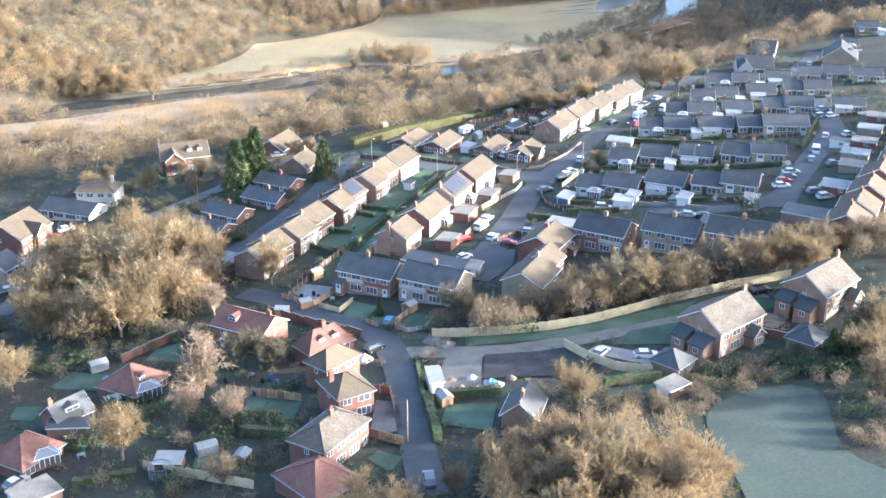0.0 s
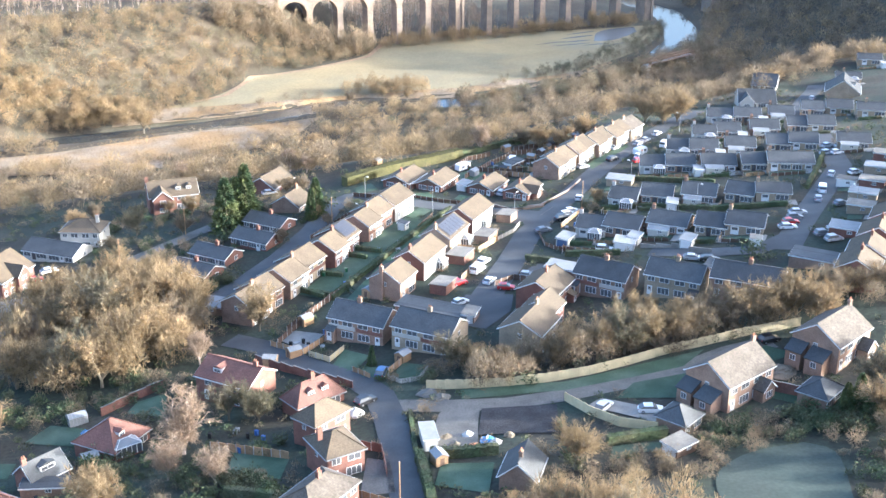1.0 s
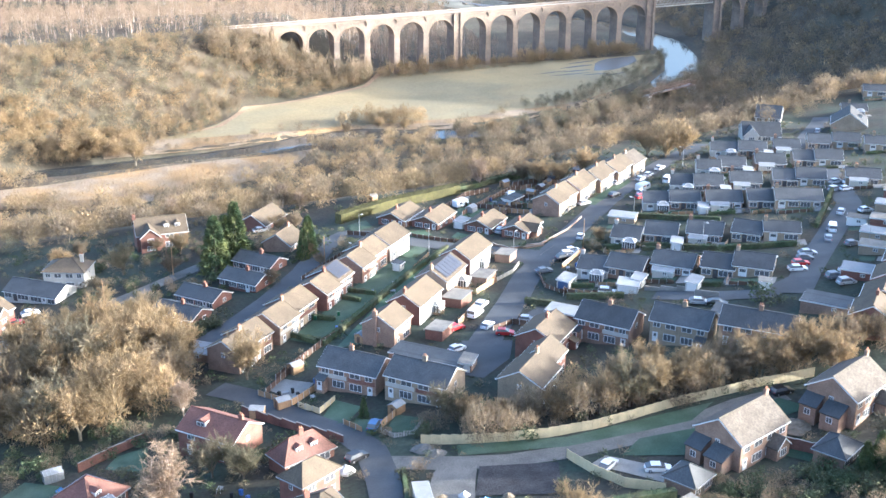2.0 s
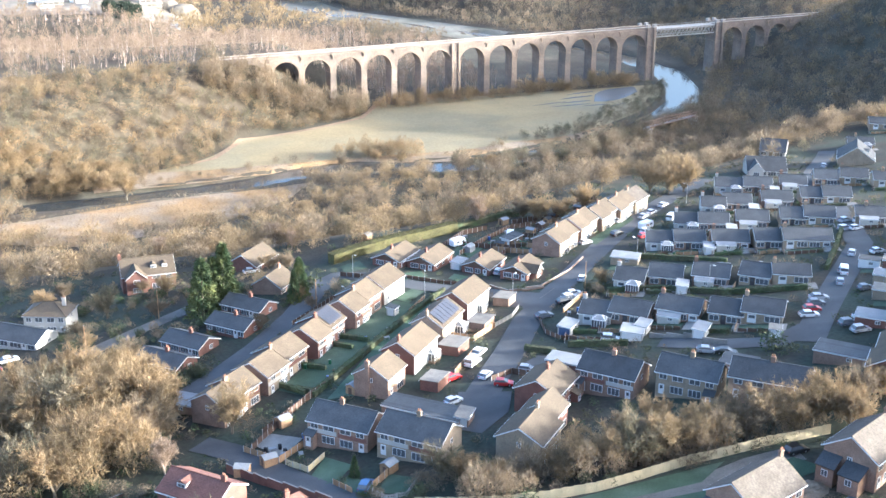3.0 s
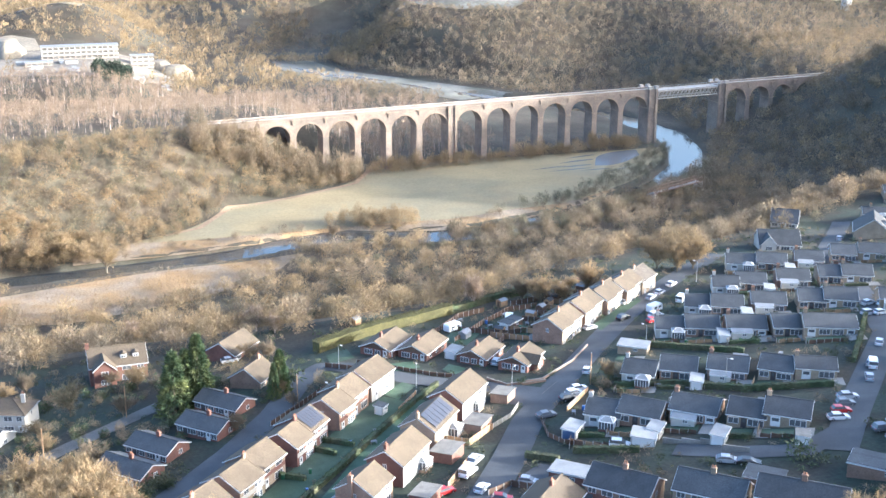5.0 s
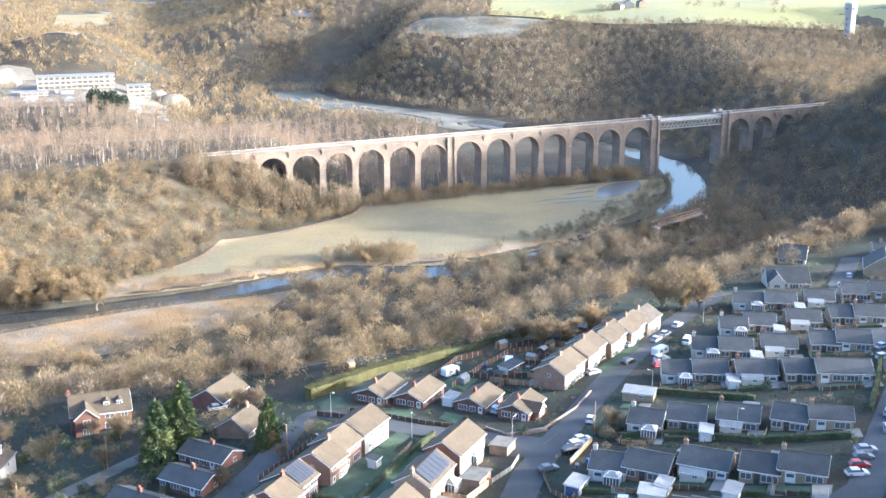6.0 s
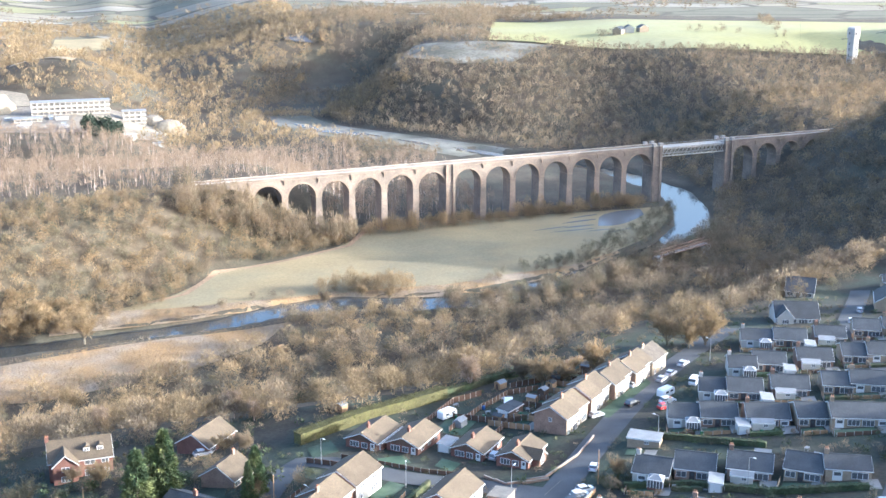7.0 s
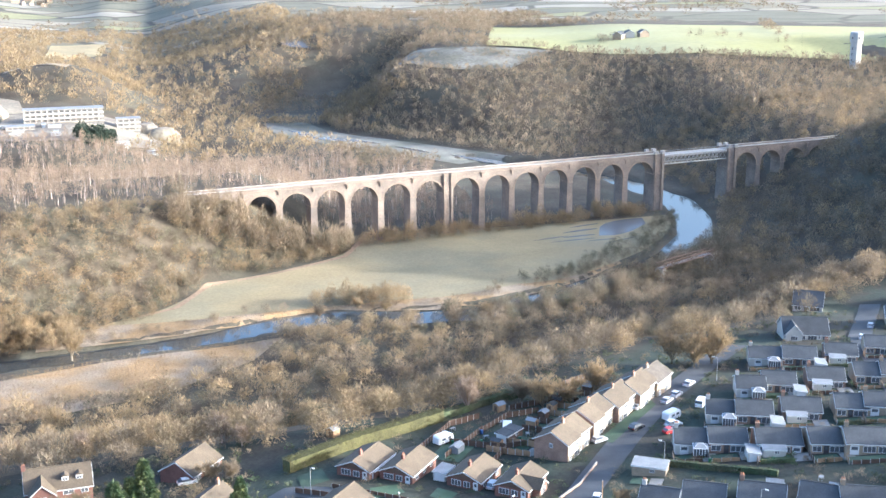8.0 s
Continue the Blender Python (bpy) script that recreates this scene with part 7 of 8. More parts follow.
for line, h, m in (([(-22.5, 102.3), (-19.0, 96.4), (-9.8, 96.9), (1.1, 106.1), (8.9, 116.1)], 0.6, BRICK_BROWN), ([(-12.0, 74.3), (-3.2, 84.2)], 1.2, WOOD), ([(-1.1, 47.1), (8.3, 40.7)], 1.0, CONCRETE),
                   ([(6.8, 36.7), (11.4, 33.9)], 1.4, CONCRETE), ([(-15.5, 95.8), (-9.5, 95.7)], 0.5, BRICK_BROWN)):
    wall_run(line, h, m)
# rear gardens beyond the corner bungalows
for line in ([(-20.9, 145.2), (-6.8, 135.4), (0.7, 135.2)], [(-27.2, 140.0), (-15.2, 156.6), (-6.2, 160.5)], [(-9.7, 148.6), (-0.0, 157.2), (9.3, 158.1)], [(-22.3, 133.8), (-8.1, 150.9)], [(2.7, 162.9), (19.5, 166.1)],
             [(-14.0, 125.5), (-7.1, 134.4)], [(22.4, 177.1), (38.9, 186.9)]):
    fence(line, 1.5, WOOD_DARK)
hedge([(-59.7, 134.7), (-51.8, 139.4), (-40.6, 146.9), (-29.0, 153.8), (-16.4, 162.2)], 3.0, 3.2, LEAVES_YELLOW, "tall golden-green boundary hedge above the valley")
hedge([(-16.4, 162.2), (-3.4, 169.9), (11.0, 174.3)], 2.2, 2.0)
for q in (((-26.2, 134.3), (-17.7, 147.6), (-11.4, 142.6), (-19.9, 130.4)), ((-43.5, 118.2), (-37.0, 119.4), (-36.4, 114.4), (-44.1, 111.9)), ((-31.6, 111.5), (-28.6, 116.0), (-25.1, 111.8), (-28.6, 107.4)),
          ((-49.5, 96.8), (-43.6, 104.2), (-40.6, 101.3), (-46.8, 93.0)), ((16.3, 167.7), (31.0, 176.8), (31.2, 172.3), (17.1, 162.0)), ((15.7, 131.8), (39.7, 155.7), (39.0, 150.5), (17.4, 127.4)),
          ((-58.1, 129.8), (-52.0, 133.7), (-51.3, 125.1), (-57.8, 122.4))):
    lawn(*q)
# strips of garden behind the upper terrace, each fenced, with a lawn and a shed
back = Vector((-math.sin(radians(44)), math.cos(radians(44))))
row_way = Vector((math.cos(radians(44)), math.sin(radians(44))))
strip_rng = random.Random(12)
for k, (x, y) in enumerate(((4.9, 128.1), (15.8, 140.2), (25.7, 148.6), (34.8, 156.2), (42.4, 162.9))):
    for half in (-1, 1):
        c = Vector((x, y)) + row_way * half * 3.2
        deep = strip_rng.uniform(15, 20)
        p, q = c - row_way * 3.0 + back * 5.2, c - row_way * 3.0 + back * deep
        fence([tuple(p), tuple(q)], 1.5, WOOD_DARK if k % 2 else WOOD)
        lawn(tuple(c + row_way * 2.4 + back * 8.0), tuple(c + row_way * 2.4 + back * (deep - 2.5)), tuple(c - row_way * 2.4 + back * (deep - 2.5)), tuple(c - row_way * 2.4 + back * 8.0), lift=0.19)
        lawn(tuple(c + row_way * 2.6 + back * 4.8), tuple(c + row_way * 2.6 + back * 7.6), tuple(c - row_way * 2.6 + back * 7.6), tuple(c - row_way * 2.6 + back * 4.8), "grey flagged patio behind a terraced house", CONCRETE, 0.18, "terrace", "terrace")
        e = c + back * (deep - 1.2) + row_way * strip_rng.uniform(-1.2, 1.2)
        shed(e.x, e.y, 44 + strip_rng.choice([0, 90]), 2.6, 2.0, 1.9, WOOD_DARK if half > 0 else WOOD, ROOF_WHITE if k % 2 else ROOF_GREY, "garden shed at the end of a fenced strip")
        shrub(c.x + back.x * 11 + strip_rng.uniform(-1.5, 1.5), c.y + back.y * 11, strip_rng.uniform(0.8, 1.6), strip_rng.choice(["green", "brown", "tan"]), 1.0)


def greenhouse(x, y, rot, L=3.6, W=2.4):
    """A small glasshouse with a pitched roof."""
    g = root("greenhouse", x, y, gz(x, y) + 0.1, rot, "small frosted glass greenhouse in a back garden", "greenhouse", "greenhouses")
    end = [(-W / 2, 0), (W / 2, 0), (W / 2, 1.7), (0, 2.3), (-W / 2, 1.7)]
    child("pane", Solid().prism(end, "x", -L / 2, L / 2).mesh("pane", ROOF_WHITE), g)
    bars = []
    for i in range(6):
        u = -L / 2 + i * L / 5
        pts = [(u, a, b) for a, b in end]
        bars += [(pts[k], pts[(k + 1) % 5]) for k in range(1, 5)]
    bars += [((-L / 2, a, b), (L / 2, a, b)) for a, b in end]
    frame_bars = Solid()
    for p, q in bars:
        frame_bars.tube(p, q, 0.035, 0.035, 4)
    child("frame_bars", frame_bars.mesh("frame_bars", STEEL), g)


for x, y, rot in ((-18.5, 137.5, 50), (-69.0, 27.5, 40), (-135.0, 8.0, 20), (36.0, 84.5, -30), (59.0, 109.5, -20), (-116.0, -38.0, 15)):
    greenhouse(x, y, rot)
# bungalow gardens: a lawn and a drive before each, a low fence or hedge along the front
garden_rng = random.Random(8)
for i, (x, y, rot, L, W) in enumerate(BUNGALOWS):
    m = pose(x, y, 0, 0, 0, rot)

    def at(u, v, m=m):
        p = m @ Vector((u, v, 0))
        return p.x, p.y
    f = -W / 2
    lawn(at(-L / 2, f - 1.2), at(L * 0.2, f - 1.2), at(L * 0.2, f - 5.2), at(-L / 2, f - 5.2))
    lawn(at(L * 0.25, f - 0.3), at(L / 2 + 1.2, f - 0.3), at(L / 2 + 1.2, f - 5.8), at(L * 0.25, f - 5.8), "pale concrete drive beside a bungalow", CONCRETE, 0.15, "drive", "drive")
    if i % 3 == 0:
        hedge([at(-L / 2, f - 5.7), at(L * 0.22, f - 5.7)], 1.0, 0.8)
    else:
        fence([at(-L / 2, f - 5.7), at(L * 0.22, f - 5.7)], 0.9, WOOD if i % 2 else WOOD_DARK)
    fence([at(-L / 2 - 0.6, f - 5.5), at(-L / 2 - 0.6, f - 0.5)], 1.2, WOOD_DARK if i % 2 else WOOD)
    for j in range(3):
        shrub(*at(garden_rng.uniform(-L / 2, L / 2), f - garden_rng.uniform(4.8, 6.0)), garden_rng.uniform(0.8, 1.7), garden_rng.choice(["green", "green", "brown", "tan"]), 1.0)
    shrub(*at(garden_rng.uniform(-L / 2, L / 2), W / 2 + garden_rng.uniform(1.5, 3.0)), garden_rng.uniform(1.2, 2.4), garden_rng.choice(["green", "brown", "tan"]), 1.0)
    k = i % 5
    if k == 0:
        conservatory(*at(L * 0.2, f - 1.6), rot, 3.2, 2.9)
    elif k == 1:
        garage(*at(L * 0.55, f - 4.2), rot + 90, 5.0, 2.8, 2.2, RENDER_WHITE, ROOF_WHITE, "white flat-roofed garage with frosted roof")
    elif k == 2:
        garage(*at(-L * 0.15, f - 1.2), rot, L * 0.5, 2.2, 2.2, RENDER_WHITE, ROOF_WHITE, "white lean-to extension with frosted roof", "extension", "extensions", "extension", tilt=0.25)
    elif k == 3:
        shed(*at(L * 0.3, W / 2 + 2.4), rot, wall=WOOD_DARK, roof=ROOF_WHITE, label="small timber shed with frosted roof")
for line in ([(3.0, 83.1), (15.4, 77.6), (27.3, 65.8)], [(27.3, 65.8), (44.9, 58.3)], [(21.5, 109.0), (40.3, 90.9)], [(-18.8, 51.7), (-7.1, 45.3)], [(-28.5, 53.6), (-23.2, 48.6)], [(57.5, 70.3), (70.3, 86.8), (84.5, 106.5)]):
    hedge(line, 1.5, 1.1)

# the long fence and the ground before it
fence([(-68.7, -8.2), (-61.8, -11.3), (-54.4, -14.2), (-46.6, -15.8), (-38.4, -16.1), (-29.4, -14.8), (-20.1, -13.3), (-12.4, -13.1), (-4.5, -12.6), (2.9, -13.2), (7.9, -13.4)], 1.9, WOOD_PALE, WOOD_PALE,
      "long new pale timber panel fence curving beside a drive")
drape("lawn", [(-62.9, -11.7), (-43.6, -17.3), (-24.7, -15.5), (-13.8, -14.8)], [(-63.6, -15.9), (-44.9, -20.9), (-31.6, -20.4), (-20.5, -19.8)], LAWN, "frosted green verge beside a drive", "lawn", 0.15, 3, 2)
lawn((-37.5, -27.6), (-32.0, -22.7), (-21.1, -22.6), (-25.2, -31.7))
lawn((-8.0, -19.6), (-2.2, -18.1), (1.3, -23.3), (-5.6, -24.6))
lawn((-11.8, -35.5), (-8.3, -32.2), (-1.8, -40.0), (-6.1, -41.4))
lawn((-43.7, -28.8), (-40.0, -26.6), (-30.9, -35.2), (-34.5, -38.5), "pale concrete forecourt with parked cars", CONCRETE, 0.17, "drive", "drive")
drape("field", [(-19.9, -52.2), (-26.0, -53.3), (-34.1, -59.0), (-36.4, -71.1), (-38.3, -81.7), (-42.1, -95.0)], [(-13.3, -52.2), (-9.3, -55.9), (-12.1, -63.4), (-17.3, -74.6), (-16.5, -80.7), (-12.3, -87.7), (-16.7, -99.5)],
      FROST_GRASS, "frosted blue-green rough grass clearing", "field", 0.15, 10, 2)
drape("soil_plot", [(-64.9, -31.4), (-61.4, -21.5)], [(-51.6, -36.7), (-48.4, -26.0)], BLACK_SOIL, "freshly turned black soil on a building plot", "soil", 0.2, 6, 1.5)
drape("gravel_yard", [(-73.9, -31.9), (-69.4, -20.3), (-67.1, -18.0)], [(-66.1, -35.6), (-63.4, -26.1), (-61.5, -20.9)], GRAVEL, "pale stony yard with building rubble", "yard", 0.17, 4, 1.5)
fence([(-46.5, -25.0), (-44.3, -32.1), (-41.1, -38.0), (-35.4, -41.7)], 1.8, WOOD_PALE, WOOD_PALE, "new timber panel fence round a plot")
wall_run([(-10.5, -33.0), (-6.2, -37.3), (-2.0, -42.4)], 2.2, BRICK_RED, "tall red brick garden wall")
hedge([(-45.6, -44.0), (-40.1, -43.9), (-34.8, -43.8)], 2.0, 1.4)
hedge([(-74.6, -35.7), (-69.1, -37.9), (-63.6, -39.1)], 2.0, 1.4, LEAVES, "clipped green hedge round a yard")
hedge([(-76.6, -35.3), (-77.2, -43.2), (-78.3, -51.5)], 2.0, 1.6)
hedge([(-74.1, -17.8), (-76.2, -30.3), (-76.6, -35.3)], 1.0, 0.8)
lawn((-76.3, -45.5), (-73.5, -38.7), (-65.1, -42.2), (-68.9, -51.7))
lawn((-47.4, -49.3), (-45.1, -44.9), (-40.6, -44.9), (-41.8, -49.3))
lawn((-40.9, -48.4), (-40.1, -45.1), (-36.5, -45.5), (-37.1, -48.3))
# lower gardens
fence([(-110.7, -15.4), (-104.9, -19.8), (-97.7, -25.6)], 1.7, WOOD, POST, "brown timber fence with pale concrete posts")
lawn((-108.7, -25.8), (-106.9, -18.6), (-97.7, -25.6), (-100.1, -32.2))
wall_run([(-130.4, 8.8), (-125.0, 12.6), (-118.0, 16.7)], 1.9, BRICK_RED, "old red brick garden wall")
lawn((-125.6, 7.6), (-123.5, 12.1), (-117.6, 13.5), (-118.1, 2.6))
wall_run([(-98.8, 19.9), (-92.0, 10.8), (-82.0, -1.2)], 1.8, BRICK_RED, "long red brick garden wall")
fence([(-126.7, -39.2), (-119.8, -45.0), (-109.4, -53.9)], 1.7, WOOD_PALE, POST, "pale timber panel fence")
fence([(-89.4, -43.6), (-83.8, -50.1)], 1.7, WOOD)
fence([(-85.2, -27.3), (-82.0, -30.0), (-83.0, -39.4)], 1.7, BRICK_RED)
lawn((-90.5, -52.1), (-88.2, -50.1), (-84.9, -54.0), (-87.9, -58.2))
lawn((-88.4, -43.7), (-84.9, -31.2), (-81.3, -34.0), (-82.7, -45.1), "gravelled parking yard beside a house", GRAVEL, 0.16, "yard", "yard")
lawn((-144.9, 3.3), (-140.1, 9.0), (-133.3, 4.3), (-134.3, -3.0))
lawn((-151.6, -7.8), (-150.4, -2.6), (-145.5, -5.0), (-146.7, -10.8))
lawn((-118.8, -42.2), (-117.6, -37.6), (-113.0, -41.3), (-113.4, -47.0))
lawn((-84.0, 11.2), (-80.3, 17.8), (-75.9, 12.3), (-80.8, 5.2))
lawn((-80.0, 3.0), (-77.8, 8.2), (-74.7, 5.0), (-76.2, 0.8))
lawn((-74.0, -0.1), (-70.2, 5.9), (-66.1, 2.4), (-69.0, -3.1))
lawn((-93.2, 29.4), (-88.9, 32.4), (-83.1, 27.5), (-88.0, 21.4), "pale paved garden terrace", CONCRETE, 0.17, "terrace", "terrace")
fence([(-94.9, 26.8), (-88.9, 19.3), (-82.2, 25.2)], 1.4, WOOD)
fence([(-87.8, 18.1), (-84.2, 13.3), (-80.3, 17.8)], 1.2, WOOD_PALE)
fence([(-80.6, 6.4), (-77.9, 1.5)], 1.2, WOOD)
fence([(-74.6, -0.1), (-72.7, -3.6), (-69.1, -3.7), (-66.1, 0.8)], 1.1, POST, POST, "pale rounded picket fence at the lane's end", 1.5, True)
fence([(-74.2, 1.6), (-68.5, 7.8)], 1.5, WOOD)
fence([(-93.3, 26.7), (-87.2, 35.0), (-77.7, 47.6)], 1.5, WOOD_DARK)
hedge([(-113.2, 16.3), (-108.8, 11.4)], 1.6, 1.2)
hedge([(-109.4, -33.6), (-101.1, -39.4)], 1.8, 1.4)
hedge([(-138.4, -39.5), (-128.1, -40.5)], 1.2, 1.6)
# rough shrubs: thickets and garden corners
SHRUB_MATS = {"green": LEAVES, "yellow": LEAVES_YELLOW, "brown": TWIG_BROWN, "tan": TWIG_TAN}


def mesh_arrays(me):
    v = np.empty(len(me.vertices) * 3, np.float32)
    me.vertices.foreach_get("co", v)
    return v.reshape(-1, 3), np.arange(len(me.vertices)).reshape(-1, 3)


BUSHES = {kind: [mesh_arrays(me) for me in meshes] for kind, meshes in SHRUBS.items()}
thicket = random.Random(31)
for cx, cy, n, sx, sy, kinds in ((-17.5, -43.3, 14, 14, 5, ("green", "brown")), (-34.1, -53.4, 20, 13, 4, ("brown", "tan")), (-47.0, -55.6, 26, 16, 6, ("brown",)), (-21.3, -46.3, 16, 10, 4, ("brown", "green")), (-4.9, -45.4, 20, 10, 4, ("brown", "green")), (-6.0, -63.9, 40, 12, 14, ("brown", "brown", "green")), (-96.0, -56.7, 8, 6, 5, ("green", "brown")),
                                 (-118.0, -27.5, 16, 16, 7, ("green", "brown")), (-138.1, 19.6, 22, 18, 7, ("green", "brown")), (-104.2, 9.2, 10, 8, 5, ("green", "brown")), (-56.9, -2.3, 18, 20, 3, ("brown", "green")),
                                 (-27.1, -12.2, 26, 30, 4, ("brown", "green", "tan")), (-78.3, 126.9, 10, 8, 7, ("brown", "tan")), (-111.9, 126.9, 16, 12, 6, ("green", "brown")), (-78.5, 98.9, 10, 6, 6, ("green", "tan")),
                                 (-110.4, -33.5, 14, 9, 4, ("green",)), (-153.2, 36.0, 16, 14, 8, ("green", "brown")), (-67.6, -20.0, 8, 4, 3, ("brown",)), (7.3, 86.5, 12, 8, 3, ("green", "yellow", "brown")),
                                 (-27.5, 87.9, 8, 4, 3, ("tan", "green")), (-121.4, -10.7, 10, 8, 6, ("green", "brown")), (-58.1, -46.4, 10, 12, 5, ("brown", "green")), (-131.8, -46.5, 14, 14, 8, ("green", "brown")),
                                 (-107.2, -21.4, 16, 10, 5, ("green",)), (-117.7, -0.2, 14, 9, 6, ("green", "brown")), (-126.8, -14.8, 14, 9, 5, ("green",)), (-103.9, -46.0, 12, 7, 5, ("green", "green", "brown")),
                                 (-137.1, -20.9, 14, 9, 6, ("green",)), (-147.0, 11.2, 18, 12, 7, ("green", "brown")), (-92.2, -2.9, 10, 6, 4, ("green",)), (-105.6, 7.0, 12, 9, 4, ("green", "brown")),
                                 (-0.4, -47.5, 22, 9, 5, ("green",)), (-10.3, -46.8, 18, 10, 3, ("green",)), (-126.4, 14.1, 22, 14, 6, ("green", "brown")), (-70.7, -73.2, 26, 22, 8, ("green", "brown")),
                                 (-55.8, -81.5, 26, 22, 8, ("green", "brown")),
                                 (-104.8, 95.9, 16, 10, 6, ("green", "brown")), (-120.9, 104.2, 18, 12, 7, ("green", "brown")), (-86.3, 120.7, 12, 8, 5, ("brown", "green")), (-102.3, 66.9, 10, 5, 4, ("green",)),
                                 (-134.3, 129.7, 18, 12, 6, ("brown", "green")), (-67.0, 109.4, 10, 7, 4, ("brown", "green"))):
    for kind in sorted(set(kinds)):
        spots = np.array([(cx + thicket.uniform(-sx, sx), cy + thicket.uniform(-sy, sy)) for _ in range(max(3, n * kinds.count(kind) // len(kinds) * 3 // 2))])
        spots = spots[off_paving(spots[:, 0], spots[:, 1]) & clear_of(spots[:, 0], spots[:, 1], 1.5)]
        if len(spots) < 2:
            continue
        wood("thicket", spots, (1.2, 3.4), BUSHES[kind], SHRUB_MATS[kind], {"green": "dark evergreen scrub thicket", "brown": "bare brown scrub thicket", "tan": "bare tan scrub thicket", "yellow": "golden evergreen scrub thicket"}[kind], (0.8, 1.1))


# ---- vehicles ----
CARS = {}


def car(x, y, rot, colour="white", kind="hatchback", label=""):
    """A parked car: body, windows, lights, four wheels."""
    paints = {"white": (0.75, 0.76, 0.77), "silver": (0.45, 0.46, 0.48), "black": (0.02, 0.02, 0.022), "red": (0.45, 0.03, 0.03), "blue": (0.05, 0.12, 0.28), "grey": (0.15, 0.16, 0.18)}
    key = (colour, kind)
    ln, hh, w = {"hatchback": (4.1, 1.5, 1.75), "saloon": (4.6, 1.45, 1.8), "van": (5.0, 2.1, 1.95), "estate": (4.5, 1.65, 1.85)}[kind]
    if key not in CARS:
        pm = paint(colour + "_car_paint", paints[colour])
        a = ln / 2
        belt = 0.95 if kind != "van" else 1.25
        low = [(-a, 0.35), (-a + 0.1, 0.22), (a - 0.1, 0.22), (a, 0.4), (a - 0.03, 0.72), (a - 0.75, belt - 0.08), (a - 1.15, belt), (-a + 0.15, belt), (-a, 0.75)]
        body = Solid().prism(low, "y", -w / 2, w / 2)
        front, back = (a - 1.1, -a + 0.12) if kind != "van" else (a - 0.75, -a + 0.05)
        tf, tb = (a - 1.95, -a + (0.5 if kind != "saloon" else 1.0)) if kind != "van" else (a - 1.35, -a + 0.08)
        wt = w / 2 - (0.17 if kind != "van" else 0.06)
        cab = [(front, belt), (tf, hh), (tb, hh), (back, belt)]
        glass = Solid()
        vs = [(cab[0][0], -w / 2 + 0.03, belt), (cab[1][0], -wt, hh - 0.06), (cab[2][0], -wt, hh - 0.06), (cab[3][0], -w / 2 + 0.03, belt)]
        vs += [(p[0], -p[1], p[2]) for p in vs]
        glass.add(vs, [(0, 1, 2, 3), (7, 6, 5, 4), (0, 4, 5, 1), (1, 5, 6, 2), (2, 6, 7, 3)])
        roof = Solid().box(tb - 0.02, -wt - 0.02, hh - 0.07, tf + 0.02, wt + 0.02, hh)
        side = Solid()
        if kind == "van":
            side.box(tb, -w / 2 + 0.005, belt - 0.02, tf - 0.6, w / 2 - 0.005, hh - 0.065)
        else:
            side.box(-0.13, -wt - 0.01, hh - 0.10, -0.03, wt + 0.01, hh - 0.05)
            side.box(-0.12, -w / 2 + 0.02, belt - 0.02, -0.02, w / 2 - 0.02, belt + 0.02)
        tyre = Solid().tube((0, -0.11, 0), (0, 0.11, 0), 0.31, 0.31, 12)
        rim = Solid().tube((0, -0.12, 0), (0, 0.12, 0), 0.19, 0.19, 8)
        CARS[key] = (body.mesh("body", pm), glass.mesh("glazing", GLASS), roof.mesh("roof", pm), side.mesh("pillar", pm), tyre.mesh("tyre", TYRE), rim.mesh("rim", RIM),
                     Solid().box(-0.05, -0.16, -0.06, 0.05, 0.16, 0.06).mesh("headlight", UPVC), Solid().box(-0.04, -0.14, -0.09, 0.04, 0.14, 0.09).mesh("tail_light", paint("red_lens", (0.35, 0.02, 0.02))))
    me = CARS[key]
    word = {"hatchback": "hatchback car", "saloon": "saloon car", "van": "panel van", "estate": "estate car"}[kind]
    c = root("van" if kind == "van" else "car", x, y, gz(x, y) + 0.17, rot, label or f"{colour} {word} parked beside the street", "van" if kind == "van" else "car", "parked vehicles")
    child("body", me[0], c)
    child("glazing", me[1], c)
    child("roof", me[2], c)
    if kind == "van":
        child("load_box", me[3], c)
    for sx in (-1, 1):
        for sy in (-1, 1):
            wheel = child("wheel", me[4], c, pose(sx * ln * 0.31, sy * (w / 2 - 0.1), 0.31))
            child("rim", me[5], wheel)
    for sy in (-1, 1):
        child("headlight", me[6], c, pose(ln / 2 - 0.04, sy * (w / 2 - 0.3), 0.62))
        child("tail_light", me[7], c, pose(-ln / 2 + 0.02, sy * (w / 2 - 0.22), 0.78))
    return c


